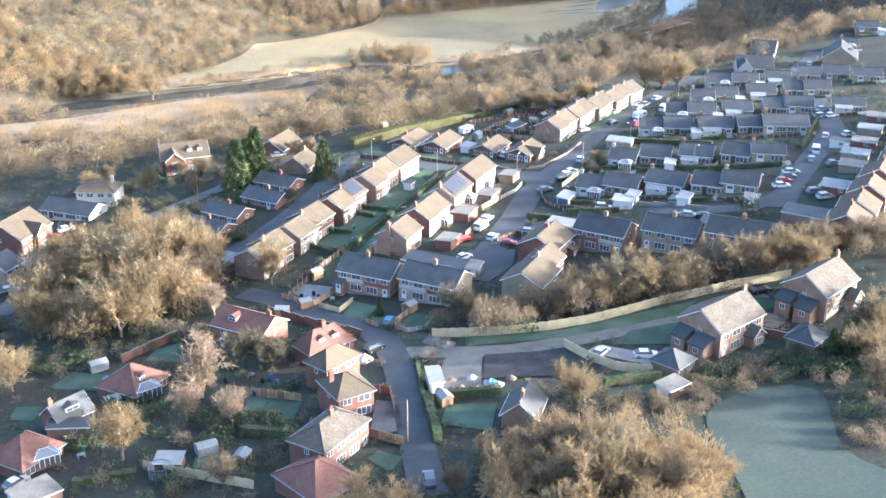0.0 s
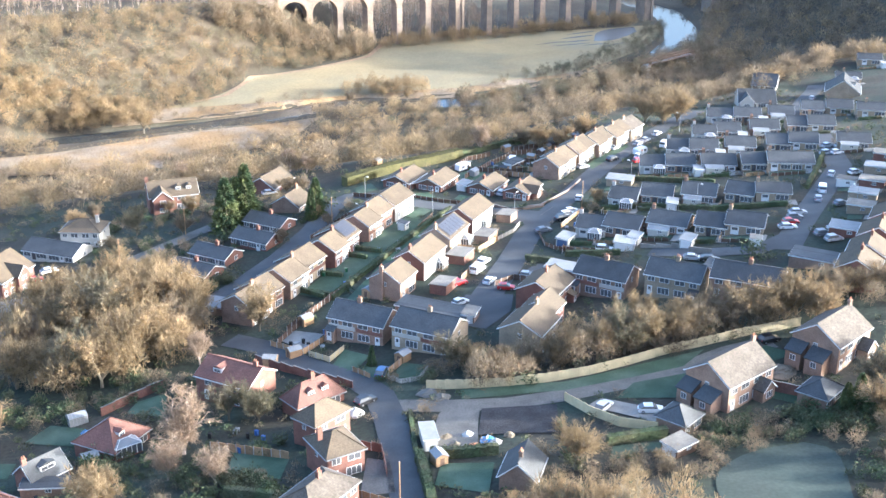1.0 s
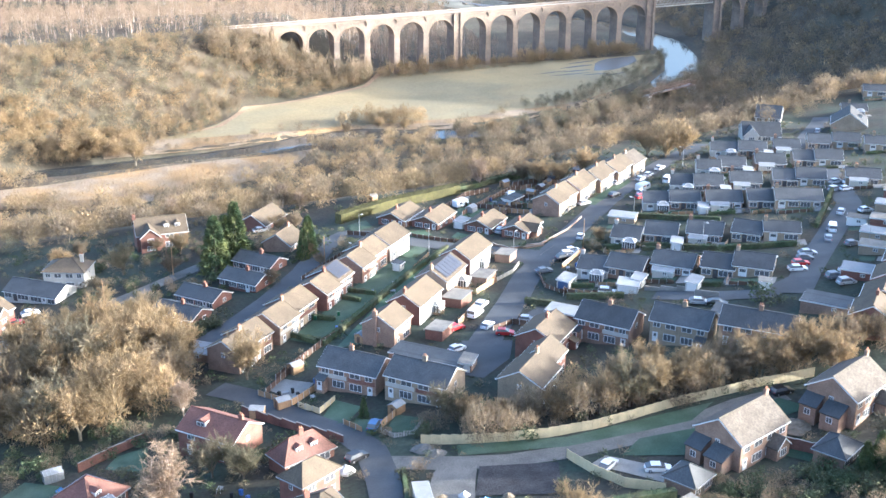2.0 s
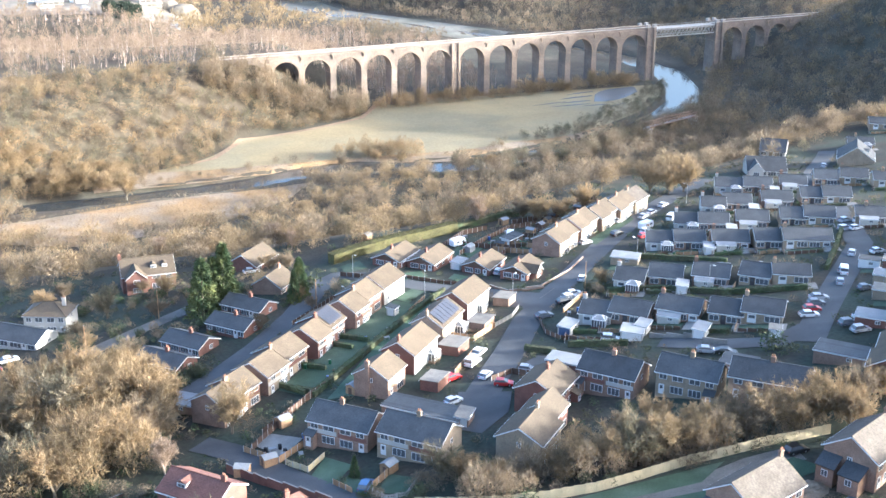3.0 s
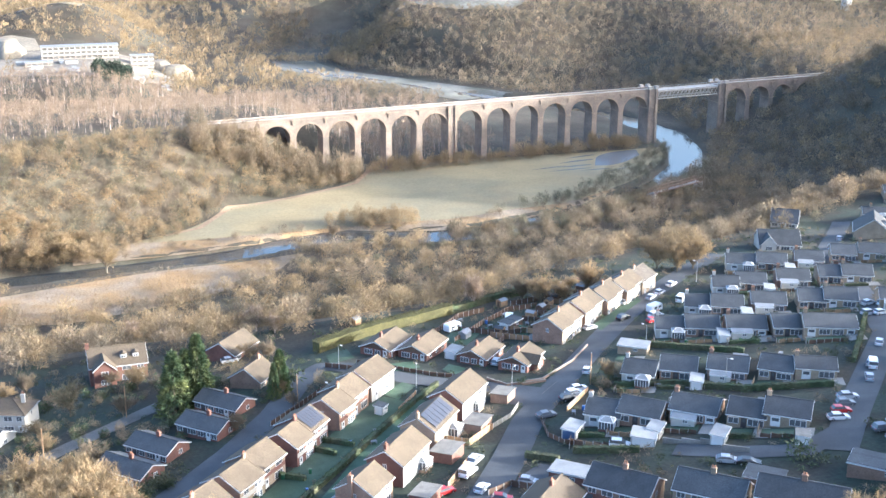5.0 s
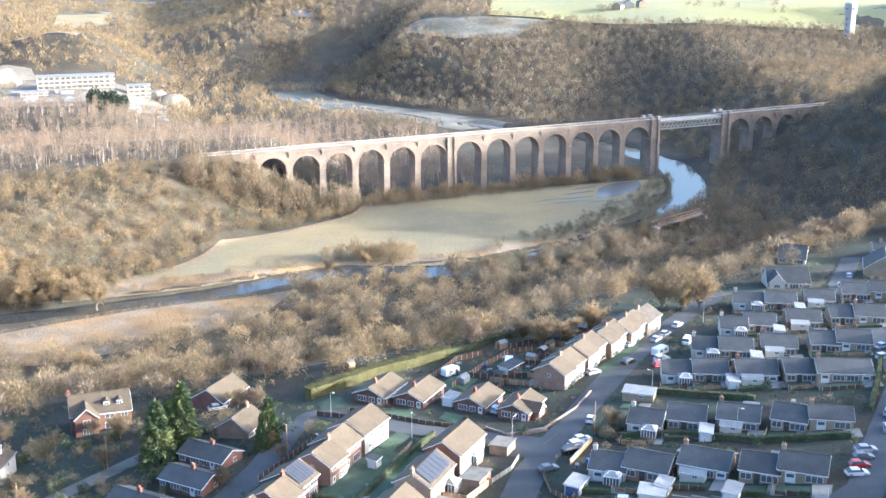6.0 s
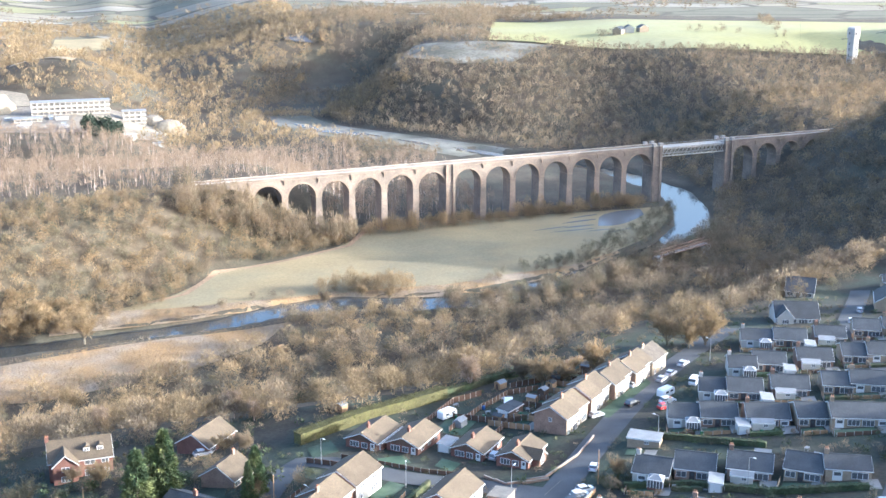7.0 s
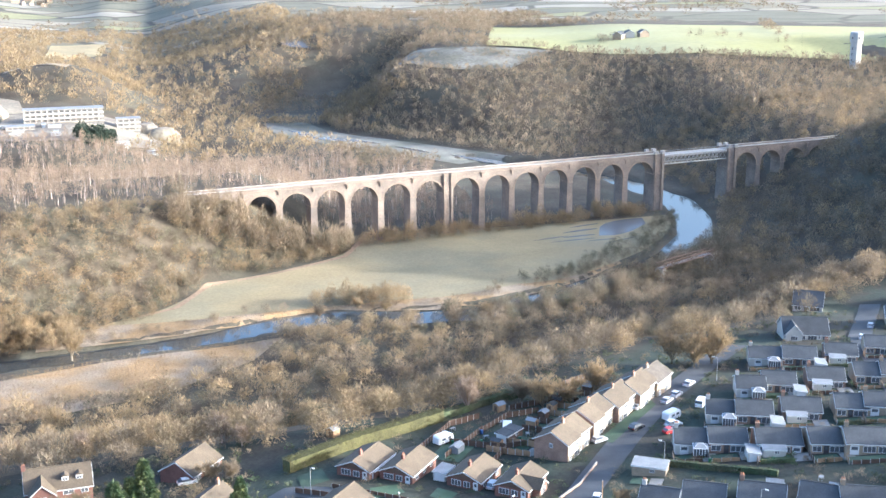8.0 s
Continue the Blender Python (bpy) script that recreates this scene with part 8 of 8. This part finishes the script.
for x, y, rot, colour, kind in (
        (-48.5, 42.8, 20, "red", "hatchback"), (-42.0, 49.6, 48, "white", "van"), (-39.0, 55.0, 48, "white", "estate"), (-41.4, 41.5, 48, "white", "hatchback"), (-32.0, 41.1, -30, "silver", "hatchback"),
        (-51.4, 31.0, 30, "white", "hatchback"), (-9.4, 49.7, -25, "white", "estate"), (8.5, 28.8, -25, "black", "saloon"), (5.6, 31.8, -25, "silver", "saloon"), (-7.1, 82.8, 10, "white", "estate"),
        (-5.0, 85.4, 10, "white", "hatchback"), (-9.2, 80.6, 10, "black", "estate"), (1.3, 96.5, 60, "white", "hatchback"), (-17.3, 73.1, 10, "grey", "saloon"), (37.3, 43.2, -10, "red", "hatchback"),
        (34.6, 39.9, -10, "white", "saloon"), (40.3, 46.4, -10, "grey", "hatchback"), (42.9, 49.7, -10, "silver", "saloon"), (59.1, 65.1, 60, "white", "van"), (53.6, 58.0, 60, "silver", "saloon"),
        (93.0, 110.8, 10, "white", "estate"), (86.8, 103.2, 10, "white", "hatchback"), (15.0, 129.9, 20, "silver", "hatchback"), (33.6, 149.9, 40, "white", "hatchback"), (26.6, 134.4, 30, "black", "estate"),
        (47.1, 155.4, 40, "white", "hatchback"), (42.5, 151.3, 40, "silver", "saloon"), (48.9, 144.6, 50, "white", "van"), (54.5, 163.3, 40, "white", "saloon"), (32.8, 128.0, 15, "red", "hatchback"),
        (35.5, 132.4, 15, "white", "estate"), (-82.1, 139.1, 10, "white", "saloon"), (-16.6, 113.1, 50, "silver", "estate"), (38.5, 30.2, 0, "grey", "estate"),
        (43.2, 32.3, 0, "white", "saloon"), (27.8, 18.3, 20, "black", "estate"), (-39.1, 35.8, -20, "red", "hatchback"), (-41.3, -30.9, 40, "white", "saloon"), (-33.7, -34.6, -15, "white", "saloon"),
        (38.5, 25.5, 5, "silver", "estate"), (55.5, 50.0, 5, "grey", "hatchback"), (76.4, 77.0, 10, "white", "hatchback"), (70.5, 79.5, 52, "white", "saloon"), (59.5, 66.5, 50, "silver", "hatchback"), (84.0, 104.5, 10, "silver", "estate"),
        (90.0, 114.0, 15, "white", "saloon"), (104.0, 121.0, 20, "grey", "hatchback"),
        (-75.3, 2.3, 60, "blue", "estate"), (-82.7, -63.6, 82, "grey", "estate"), (-1.0, -16.9, 10, "black", "estate"), (-156.7, 61.1, 15, "white", "saloon"), (-147.9, -35.5, 40, "silver", "saloon"),
        (-144.6, 98.7, 20, "white", "saloon"), (-147.8, 93.5, 20, "red", "hatchback"), (-80.9, -9.1, 30, "black", "estate"), (139.2, 206.0, 55, "silver", "saloon"), (126.5, 191.4, 55, "white", "hatchback")):
    car(x, y, rot, colour, kind)


def caravan(x, y, rot):
    c = root("caravan", x, y, gz(x, y) + 0.15, rot, "white touring caravan parked in a back garden", "caravan", "parked vehicles")
    child("body", Solid().prism([(-2.6, 0.6), (-2.3, 0.45), (2.3, 0.45), (2.7, 0.9), (2.4, 2.2), (1.9, 2.5), (-2.0, 2.5), (-2.5, 2.2)], "y", -1.05, 1.05).mesh("body", paint("caravan_white", (0.72, 0.73, 0.74))), c)
    for u in (-1.3, 0.6):
        child("window", Solid().box(u, -1.09, 1.3, u + 1.2, -1.052, 1.9).mesh("window", GLASS), c)
    for sg in (-1, 1):
        child("wheel", Solid().tube((0, sg * 0.95 - 0.1, 0.3), (0, sg * 0.95 + 0.1, 0.3), 0.3, 0.3, 12).mesh("wheel", TYRE), c)
    child("drawbar", Solid().box(2.4, -0.06, 0.42, 3.7, 0.06, 0.54).mesh("drawbar", STEEL), c)


caravan(-3.1, 146.2, 70)
caravan(-20.2, 144.0, 30)
caravan(37.2, 137.3, 30)


# ---- street furniture ----
def street_lamp(x, y, rot, h=6.5):
    p = root("street_lamp", x, y, gz(x, y), rot, "tall grey steel street lamp beside the road", "street lamp", "street lamps")
    child("pole", Solid().tube((0, 0, -0.3), (0, 0, h), 0.09, 0.05, 8).tube((0, 0, 0), (0, 0, 1.1), 0.13, 0.13, 8).mesh("pole", STEEL), p)
    child("arm", Solid().tube((0, 0, h), (0.9, 0, h + 0.18), 0.04, 0.035, 6).mesh("arm", STEEL), p)
    child("lamp_head", Solid().prism([(0.8, h + 0.1), (1.5, h + 0.18), (1.5, h + 0.28), (0.8, h + 0.28)], "y", -0.14, 0.14).mesh("lamp_head", UPVC), p)


def pole(x, y, h=8.0):
    p = root("utility_pole", x, y, gz(x, y), 0, "weathered wooden utility pole beside the lane", "utility pole", "utility poles")
    child("shaft", Solid().tube((0, 0, -0.5), (0, 0, h), 0.14, 0.10, 8).mesh("shaft", WOOD), p)
    child("cap", Solid().tube((0, 0, h), (0, 0, h + 0.12), 0.13, 0.02, 8).mesh("cap", STEEL), p)


for x, y, rot in ((-56.6, 118.0, -60), (-40.8, 100.3, -100), (-19.7, 91.0, 40), (21.1, 106.4, 140), (63.6, 164.8, 140), (-63.2, 91.1, 120), (25.7, 71.9, -60), (56.3, 44.6, 160)):
    street_lamp(x, y, rot)
for x, y in ((-108.6, 110.7), (-69.7, 97.7), (-82.9, -49.0), (-126.3, 93.3), (-1.0, 88.2)):
    pole(x, y)

# ---- distant landmarks ----
def water_tower(x, y, z):
    t = root("water_tower", x, y, z, 20, "far pale concrete water tower on the plateau", "water tower")
    child("shaft", Solid().tube((0, 0, -6), (0, 0, 22), 4.6, 4.6, 8).mesh("shaft", RENDER_WHITE), t)
    child("tank", Solid().tube((0, 0, 22), (0, 0, 30), 5.4, 5.4, 8).tube((0, 0, 30), (0, 0, 31.2), 5.7, 4.6, 8).mesh("tank", RENDER_WHITE), t)
    for k in range(4):
        for i in (0, 2, 4, 6):
            a = 6.2832 * i / 8
            child("slit_window", Solid().box(-0.4, -0.12, 0, 0.4, 0.06, 2.2).mesh("slit_window", GLASS), t, pose(4.62 * math.cos(a), 4.62 * math.sin(a), 1 + 5 * k, 0, 0, math.degrees(a) + 90))
    for i in range(6):
        a = 6.2832 * i / 6
        child("window", Solid().box(-0.5, -0.1, 0, 0.5, 0.1, 1.8).mesh("window", GLASS), t, pose(5.45 * math.cos(a), 5.45 * math.sin(a), 25, 0, 0, math.degrees(a) + 90))


water_tower(519.0, 812.0, gz(519.0, 812.0))


def site_building(x, y, rot, L, W, h, storeys, label):
    """A long unfinished block: a wall bay with an open window on each storey, floor bands and a flat roof."""
    b = root("site_building", x, y, gz(x, y), rot, label, "building", "quarry buildings")
    bays = int(L / 4)
    w = L / bays
    child("core", Solid().box(-L / 2 + 0.3, -W / 2 + 0.8, -6, L / 2 - 0.3, W / 2, storeys * h).mesh("core", CONCRETE), b)
    for i in range(storeys):
        m = RENDER_WHITE if i else STONE_PALE
        child("sill_wall", Solid().box(-L / 2, -W / 2, i * h, L / 2, -W / 2 + 0.75, i * h + 0.9).mesh("sill_wall", m), b)
        bay = Solid().box(0, -W / 2, 0.902, 0.9, -W / 2 + 0.75, h - 0.4).mesh("bay_pier", m)
        for k in range(bays):
            child("bay_pier", bay, b, pose(-L / 2 + k * w, 0, i * h))
        child("floor_band", Solid().box(-L / 2 - 0.2, -W / 2 - 0.25, i * h + h - 0.399, L / 2 + 0.2, W / 2, i * h + h - 0.002).mesh("floor_band", STONE_PALE), b)
    child("roof", Solid().box(-L / 2 - 0.4, -W / 2 - 0.4, storeys * h, L / 2 + 0.4, W / 2 + 0.4, storeys * h + 0.5).mesh("roof", ROOF_WHITE), b)
    return b


site_building(-139, 838, 4, 58, 13, 3.3, 3, "long white unfinished block of open bays in the quarry")
site_building(-92, 850, 4, 18, 10, 3.2, 3, "white unfinished block beside a spoil heap")
site_building(-168, 800, 8, 20, 9, 3.0, 1, "low white unfinished block on quarry ground")
site_rng = random.Random(5)
for k in range(16):
    x, y = site_rng.uniform(-180, -72), site_rng.uniform(752, 815)
    if -132 < x < -98 and y < 765:
        continue
    garage(x, y, 4 + site_rng.choice([0, 90]), site_rng.uniform(6, 11), 3, 2.8, RENDER_WHITE if k % 3 else STEEL, ROOF_WHITE, "white site cabin on bare quarry ground", "site cabin", "site cabins", "site_cabin", tilt=0.02)


def spoil_mound(x, y, wx, wy, h, material, label, seed):
    """A big uneven mound of tipped ground with a flattish top."""
    rng = np.random.RandomState(seed)
    n, m = 22, 7
    vs, fs = [], []
    for j in range(m):
        f = j / (m - 1)
        for i in range(n):
            a = 6.2832 * i / n
            r = (1 - 0.62 * f) * (1 + 0.12 * math.sin(3 * a + seed) + 0.07 * math.sin(7 * a)) * rng.uniform(0.95, 1.05)
            vs.append((wx * r * math.cos(a), wy * r * math.sin(a), h * math.sin(f * 1.45) + rng.uniform(-0.3, 0.3) - 3 * (j == 0)))
    fs = [(j * n + i, j * n + (i + 1) % n, (j + 1) * n + (i + 1) % n, (j + 1) * n + i) for j in range(m - 1) for i in range(n)] + [tuple((m - 1) * n + i for i in range(n))]
    ob = new("spoil_mound", Solid().add(vs, fs).mesh("spoil_mound", material))
    ob.data.shade_smooth()
    ob.matrix_basis = pose(x, y, gz(x, y))
    tagged(ob, label, "spoil mound", "quarry spoil")


spoil_mound(-66, 848, 15, 16, 9, SPOIL, "pale tipped limestone mound beside the site", 3)
spoil_mound(-78, 862, 12, 14, 8, QUARRY_FLOOR, "grey tipped spoil mound beside the site", 4)
spoil_mound(-196, 862, 16, 24, 13, SPOIL, "sunlit pale limestone quarry face", 5)
EVERGREEN = mat("dark_evergreen_leaves", (0.03, 0.048, 0.028), 0.8, 0.3, 0.3, 0.2, 1.0)
DARK_BUSH = [shrub_mesh(95 + i, EVERGREEN, 1500, 0.075, 0.05) for i in range(2)]
for i, (x, y, h) in enumerate(((-124, 744, 17), (-117, 750, 15), (-110, 744, 18), (-104, 748, 15))):
    t = root("evergreen_tree", x, y, gz(x, y) - 0.5, 70 * i, "large dark evergreen tree before the quarry", "tree", "quarry evergreens")
    t.scale = (h * 0.8, h * 0.8, h)
    child("trunk", Solid().tube((0, 0, -0.05), (0, 0, 0.6), 0.03, 0.015, 7).mesh("trunk", BARK), t)
    child("crown", DARK_BUSH[i % 2], t)


def lattice_bridge(ax, ay, bx, by, z):
    L = math.dist((ax, ay), (bx, by))
    b = root("river_bridge", (ax + bx) / 2, (ay + by) / 2, z, math.degrees(math.atan2(by - ay, bx - ax)), "rusty lattice girder bridge over the river", "bridge")
    for y in (-1.8, 1.8):
        s = Solid().box(-L / 2, y - 0.15, 0, L / 2, y + 0.15, 0.35).box(-L / 2, y - 0.15, 2.2, L / 2, y + 0.15, 2.5)
        n = int(L / 2)
        for i in range(n):
            u = -L / 2 + i * L / n
            s.tube((u, y, 0.2), (u + L / n, y, 2.3), 0.1, 0.1, 4).tube((u + L / n, y, 0.2), (u, y, 2.3), 0.1, 0.1, 4)
        child("lattice_girder", s.mesh("lattice_girder", IRON_RUST), b)
    child("deck", Solid().box(-L / 2, -1.64, -0.1, L / 2, 1.64, 0.12).mesh("deck", CONCRETE), b)
    for u in (-L / 2 + 1, L / 2 - 1):
        child("pier", Solid().box(u - 1.2, -2.2, -14, u + 1.2, 2.2, -0.101).mesh("pier", STONE_PALE), b)


IRON_RUST = mat("rusty_iron", (0.22, 0.14, 0.09), 0.8, 0.3, 0.6, 0.2, 4)
lattice_bridge(143, 377, 179, 397, -17)
# far farm buildings, and the town on the horizon
far_town = random.Random(17)
for x, y, L, m in ((372, 985, 13, BRICK_BUFF), (385, 992, 16, RENDER_WHITE), (396, 984, 10, BRICK_BUFF)):
    b = root("farmhouse", x, y, gz(x, y) + 1.0, far_town.uniform(0, 90), "distant farm building among the green fields", "house", "distant farm")
    child("wall", Solid().prism([(-4.5, -3), (4.5, -3), (4.5, 4.4), (0, 7), (-4.5, 4.4)], "x", -L / 2, L / 2).mesh("wall", m), b)
    gable_roof(b, L, 9, 4.4, 7, ROOF_GREY)
for m, lab in ((BRICK_BUFF, "distant pale houses of the town"), (ROOF_BROWN, "distant brown-roofed houses of the town"), (ROOF_GREY, "distant grey-roofed houses of the town")):
    town = Solid()
    for _ in range(230):
        x = far_town.uniform(-1100, 1500)
        y = far_town.uniform(2350, 3300) if x < 200 else far_town.uniform(2100, 3100)
        z, L, W, a = gz(x, y), far_town.uniform(7, 16), far_town.uniform(7, 9), far_town.uniform(0, 3.14)
        c, q = math.cos(a), math.sin(a)
        k = len(town.v)
        town.prism([(-W / 2, -3), (W / 2, -3), (W / 2, 5), (0, 8), (-W / 2, 5)], "x", -L / 2, L / 2)
        town.v[k:] = [(x + u * c - v * q, y + u * q + v * c, z + w) for u, v, w in town.v[k:]]
    tagged(new("town", town.mesh("town", m)), lab, "town", kind="stuff")
copse = scatter(31, 900, 280, 640, 860, 1120, lambda x, y: (np.hypot(x - 352, (y - 985) * 0.6) < 17) | (np.hypot(x - 380, (y - 1000) * 0.7) < 9) | (np.abs((y - 955) + 0.5 * (x - 470)) < 6) & (x > 430) & (x < 520) | (np.abs((x - 500) - 0.45 * (y - 900)) < 7), 6.0)
wood("woodland", copse, (3.0, 5.0), FAR, TWIG_BROWN, "copse and hedge trees among the far fields")


# ---- clutter on the building plot and in gardens ----
def heap(x, y, w, h, material, label, name="debris_mound", category="debris"):
    rng = np.random.RandomState(int(abs(x * 7 + y * 3)))
    s = Solid()
    n, m = 12, 5
    ring = []
    for j in range(m):
        f = j / m
        ring.append([((1 - f ** 1.3) * w * math.cos(6.2832 * i / n) * rng.uniform(0.8, 1.15), (1 - f ** 1.3) * w * 0.8 * math.sin(6.2832 * i / n) * rng.uniform(0.8, 1.15), h * f * rng.uniform(0.85, 1.15) - 0.1) for i in range(n)])
    vs = [p for r in ring for p in r] + [(0, 0, h)]
    fs = [(j * n + i, j * n + (i + 1) % n, (j + 1) * n + (i + 1) % n, (j + 1) * n + i) for j in range(m - 1) for i in range(n)] + [((m - 1) * n + i, (m - 1) * n + (i + 1) % n, m * n) for i in range(n)]
    ob = new(name, s.add(vs, fs).mesh(name, material))
    ob.matrix_basis = pose(x, y, gz(x, y) + 0.15)
    tagged(ob, label, category, "clutter on the plot")


TARP = paint("blue_tarpaulin", (0.08, 0.22, 0.45))
for x, y, w, h, m, lab in ((-63.9, -33.9, 1.6, 1.0, TARP, "blue tarpaulin over a heap"), (-62.8, -35.3, 1.3, 0.9, RENDER_WHITE, "white builder's sack heap on the plot"), (-66.5, -30.5, 1.2, 1.0, STEEL, "grey heap of building rubble"),
                           (-70.1, -29.7, 1.3, 0.8, BARK, "dark heap of timber and rubble"), (-66.7, -35.0, 1.2, 0.7, CLAY, "heap of red bricks"), (-69.4, -33.2, 1.2, 0.7, BARK, "dark heap of building waste"),
                           (-67.1, -13.5, 2.2, 0.9, GRAVEL, "pale heap of gravel at the gate"), (-68.7, -10.5, 2.4, 1.0, GRAVEL, "pale heap of gravel at the gate"), (-59.9, -33.8, 1.2, 0.8, BARK, "dark heap of soil"),
                           (-73.7, -31.8, 1.0, 0.8, paint("red_plastic", (0.4, 0.05, 0.05)), "red plastic sheeting on a heap"), (-83.6, -13.1, 2.0, 1.6, RENDER_WHITE, "white sheeted heap beside a house"),
                           (-3.5, -27.8, 3.0, 0.7, BARK, "heap of cut branches on a lawn"), (-5.1, -29.5, 2.4, 0.6, BARK, "heap of cut branches on a lawn"), (-133.3, 2.6, 1.0, 0.8, TARP, "blue tarpaulin in a garden"),
                           (-132.1, -7.7, 2.2, 0.5, TARP, "blue pool cover in a garden")):
    heap(x, y, w, h, m, lab)


def trampoline(x, y):
    t = root("trampoline", x, y, gz(x, y) + 0.1, 0, "round garden trampoline with dark safety net", "trampoline")
    child("mat", Solid().tube((0, 0, 0.75), (0, 0, 0.8), 1.8, 1.8, 20).mesh("mat", TYRE), t)
    for i in range(6):
        a = 6.2832 * i / 6
        child("post", Solid().tube((1.85 * math.cos(a), 1.85 * math.sin(a), -0.1), (1.9 * math.cos(a), 1.9 * math.sin(a), 2.5), 0.04, 0.04, 6).mesh("post", STEEL), t)
    s = Solid()
    for z in (0.75, 2.45):
        for i in range(20):
            a, b = 6.2832 * i / 20, 6.2832 * (i + 1) / 20
            s.tube((1.85 * math.cos(a), 1.85 * math.sin(a), z), (1.85 * math.cos(b), 1.85 * math.sin(b), z), 0.06, 0.06, 5)
    child("rim", s.mesh("rim", paint("blue_padding", (0.05, 0.1, 0.3))), t)


trampoline(-124.0, -43.6)
# tanks, bins and garden tables scattered over the plots behind the houses
bits = random.Random(77)
for cx, cy, n, sx, sy in ((-10.5, 145.6, 10, 12, 8), (-70.0, 51.2, 6, 8, 10), (-55.1, 70.5, 5, 10, 10), (-0.5, 67.5, 8, 12, 6), (27.9, 81.8, 10, 20, 5), (46.6, 102.9, 10, 20, 5), (-87.7, 23.0, 8, 8, 5), (-108.7, -14.3, 6, 8, 5), (-136.9, -25.3, 6, 8, 6)):
    for _ in range(n):
        x, y = cx + bits.uniform(-sx, sx), cy + bits.uniform(-sy, sy)
        if bits.random() < 0.5:
            b = root("wheelie_bin", x, y, gz(x, y) + 0.1, bits.uniform(0, 90), "plastic wheelie bin standing beside a house", "bin", "bins")
            cm = bits.choice([TYRE, paint("blue_plastic", (0.05, 0.12, 0.35)), paint("green_plastic", (0.03, 0.12, 0.05))])
            child("body", Solid().prism([(-0.25, 0.05), (0.25, 0.05), (0.3, 1.0), (-0.3, 1.0)], "y", -0.3, 0.3).mesh("body", cm), b)
            child("lid", Solid().prism([(-0.34, 1.002), (0.34, 1.002), (0.3, 1.08), (-0.3, 1.14)], "y", -0.32, 0.32).mesh("lid", cm), b)
        else:
            b = root("garden_table", x, y, gz(x, y) + 0.1, bits.uniform(0, 90), "frosted pale garden table on a patio", "table", "garden tables")
            child("tabletop", Solid().box(-0.7, -0.45, 0.7, 0.7, 0.45, 0.76).mesh("tabletop", ROOF_WHITE), b)
            for u in (-0.6, 0.6):
                for v in (-0.36, 0.36):
                    child("leg", Solid().box(u - 0.04, v - 0.04, -0.1, u + 0.04, v + 0.04, 0.7).mesh("leg", STEEL), b)


# small lawns and paved yards before and behind the bungalows
yards = random.Random(77)
for fx, fy, rot, L, W in list(FOOT):
    if not (-12 < fx < 135 and 40 < fy < 190 and -50 < rot < -10 and fy > 95 - 1.05 * (fx + 6) * 0.9 - 25):
        continue
    c, s = math.cos(radians(rot)), math.sin(radians(rot))
    u0 = yards.uniform(-L / 2, -L / 2 + 1.5)
    u1 = u0 + yards.uniform(3.5, 5.5)
    v0, v1 = -W / 2 - 5.2, -W / 2 - 1.6
    q = [(fx + u * c - v * s, fy + u * s + v * c) for u, v in ((u0, v0), (u0, v1), (u1, v1), (u1, v0))]
    if off_paving(np.array([p[0] for p in q]), np.array([p[1] for p in q])).all() and clear_of(np.array([p[0] for p in q]), np.array([p[1] for p in q]), 0.4).all():
        lawn(*q)
    q = [(fx + u * c - v * s, fy + u * s + v * c) for u, v in ((u1 + 0.5, v0), (u1 + 0.5, v1), (L / 2, v1), (L / 2, v0))]
    if off_paving(np.array([p[0] for p in q]), np.array([p[1] for p in q])).all() and clear_of(np.array([p[0] for p in q]), np.array([p[1] for p in q]), 0.4).all():
        lawn(*q, "grey concrete-flagged bungalow yard", CONCRETE, 0.15, "yard", "yard")


# undergrowth: low scrub over the unkept ground between the gardens
low = scatter(41, 15000, -175, 150, -75, 235, lambda x, y: ~past_edge(x, y) & clear_of(x, y, 1.2) & off_paving(x, y) & (np.sin(x * 0.31 + 2 * np.sin(y * 0.11)) + np.sin(y * 0.37 + x * 0.07) > -0.75), 2.4)
pick = np.random.RandomState(44).uniform(size=len(low))
left_side = low[:, 0] < -70
SCRUB = [crown_kit(300 + i, 54, 0.34, 0.16, 0.55, 0.4, False, 4) for i in range(5)]
BRAMBLE = [crown_kit(310 + i, 60, 0.5, 0.065, 0.55, 0.0, False, 4) for i in range(5)]
keep = left_side | (pick < 0.75)
for lo, hi, kits, m, lab in ((0.0, 0.45, SCRUB, LEAVES, "dark evergreen undergrowth between gardens"), (0.45, 0.75, BRAMBLE, TWIG_BROWN, "bare brown undergrowth between gardens"), (0.75, 1.0, SCRUB, TWIG_OLIVE, "olive scrub undergrowth between gardens")):
    wood("undergrowth", low[(pick >= lo) & (pick < hi) & keep], (0.5, 1.7), kits, m, lab, (0.7, 1.0))
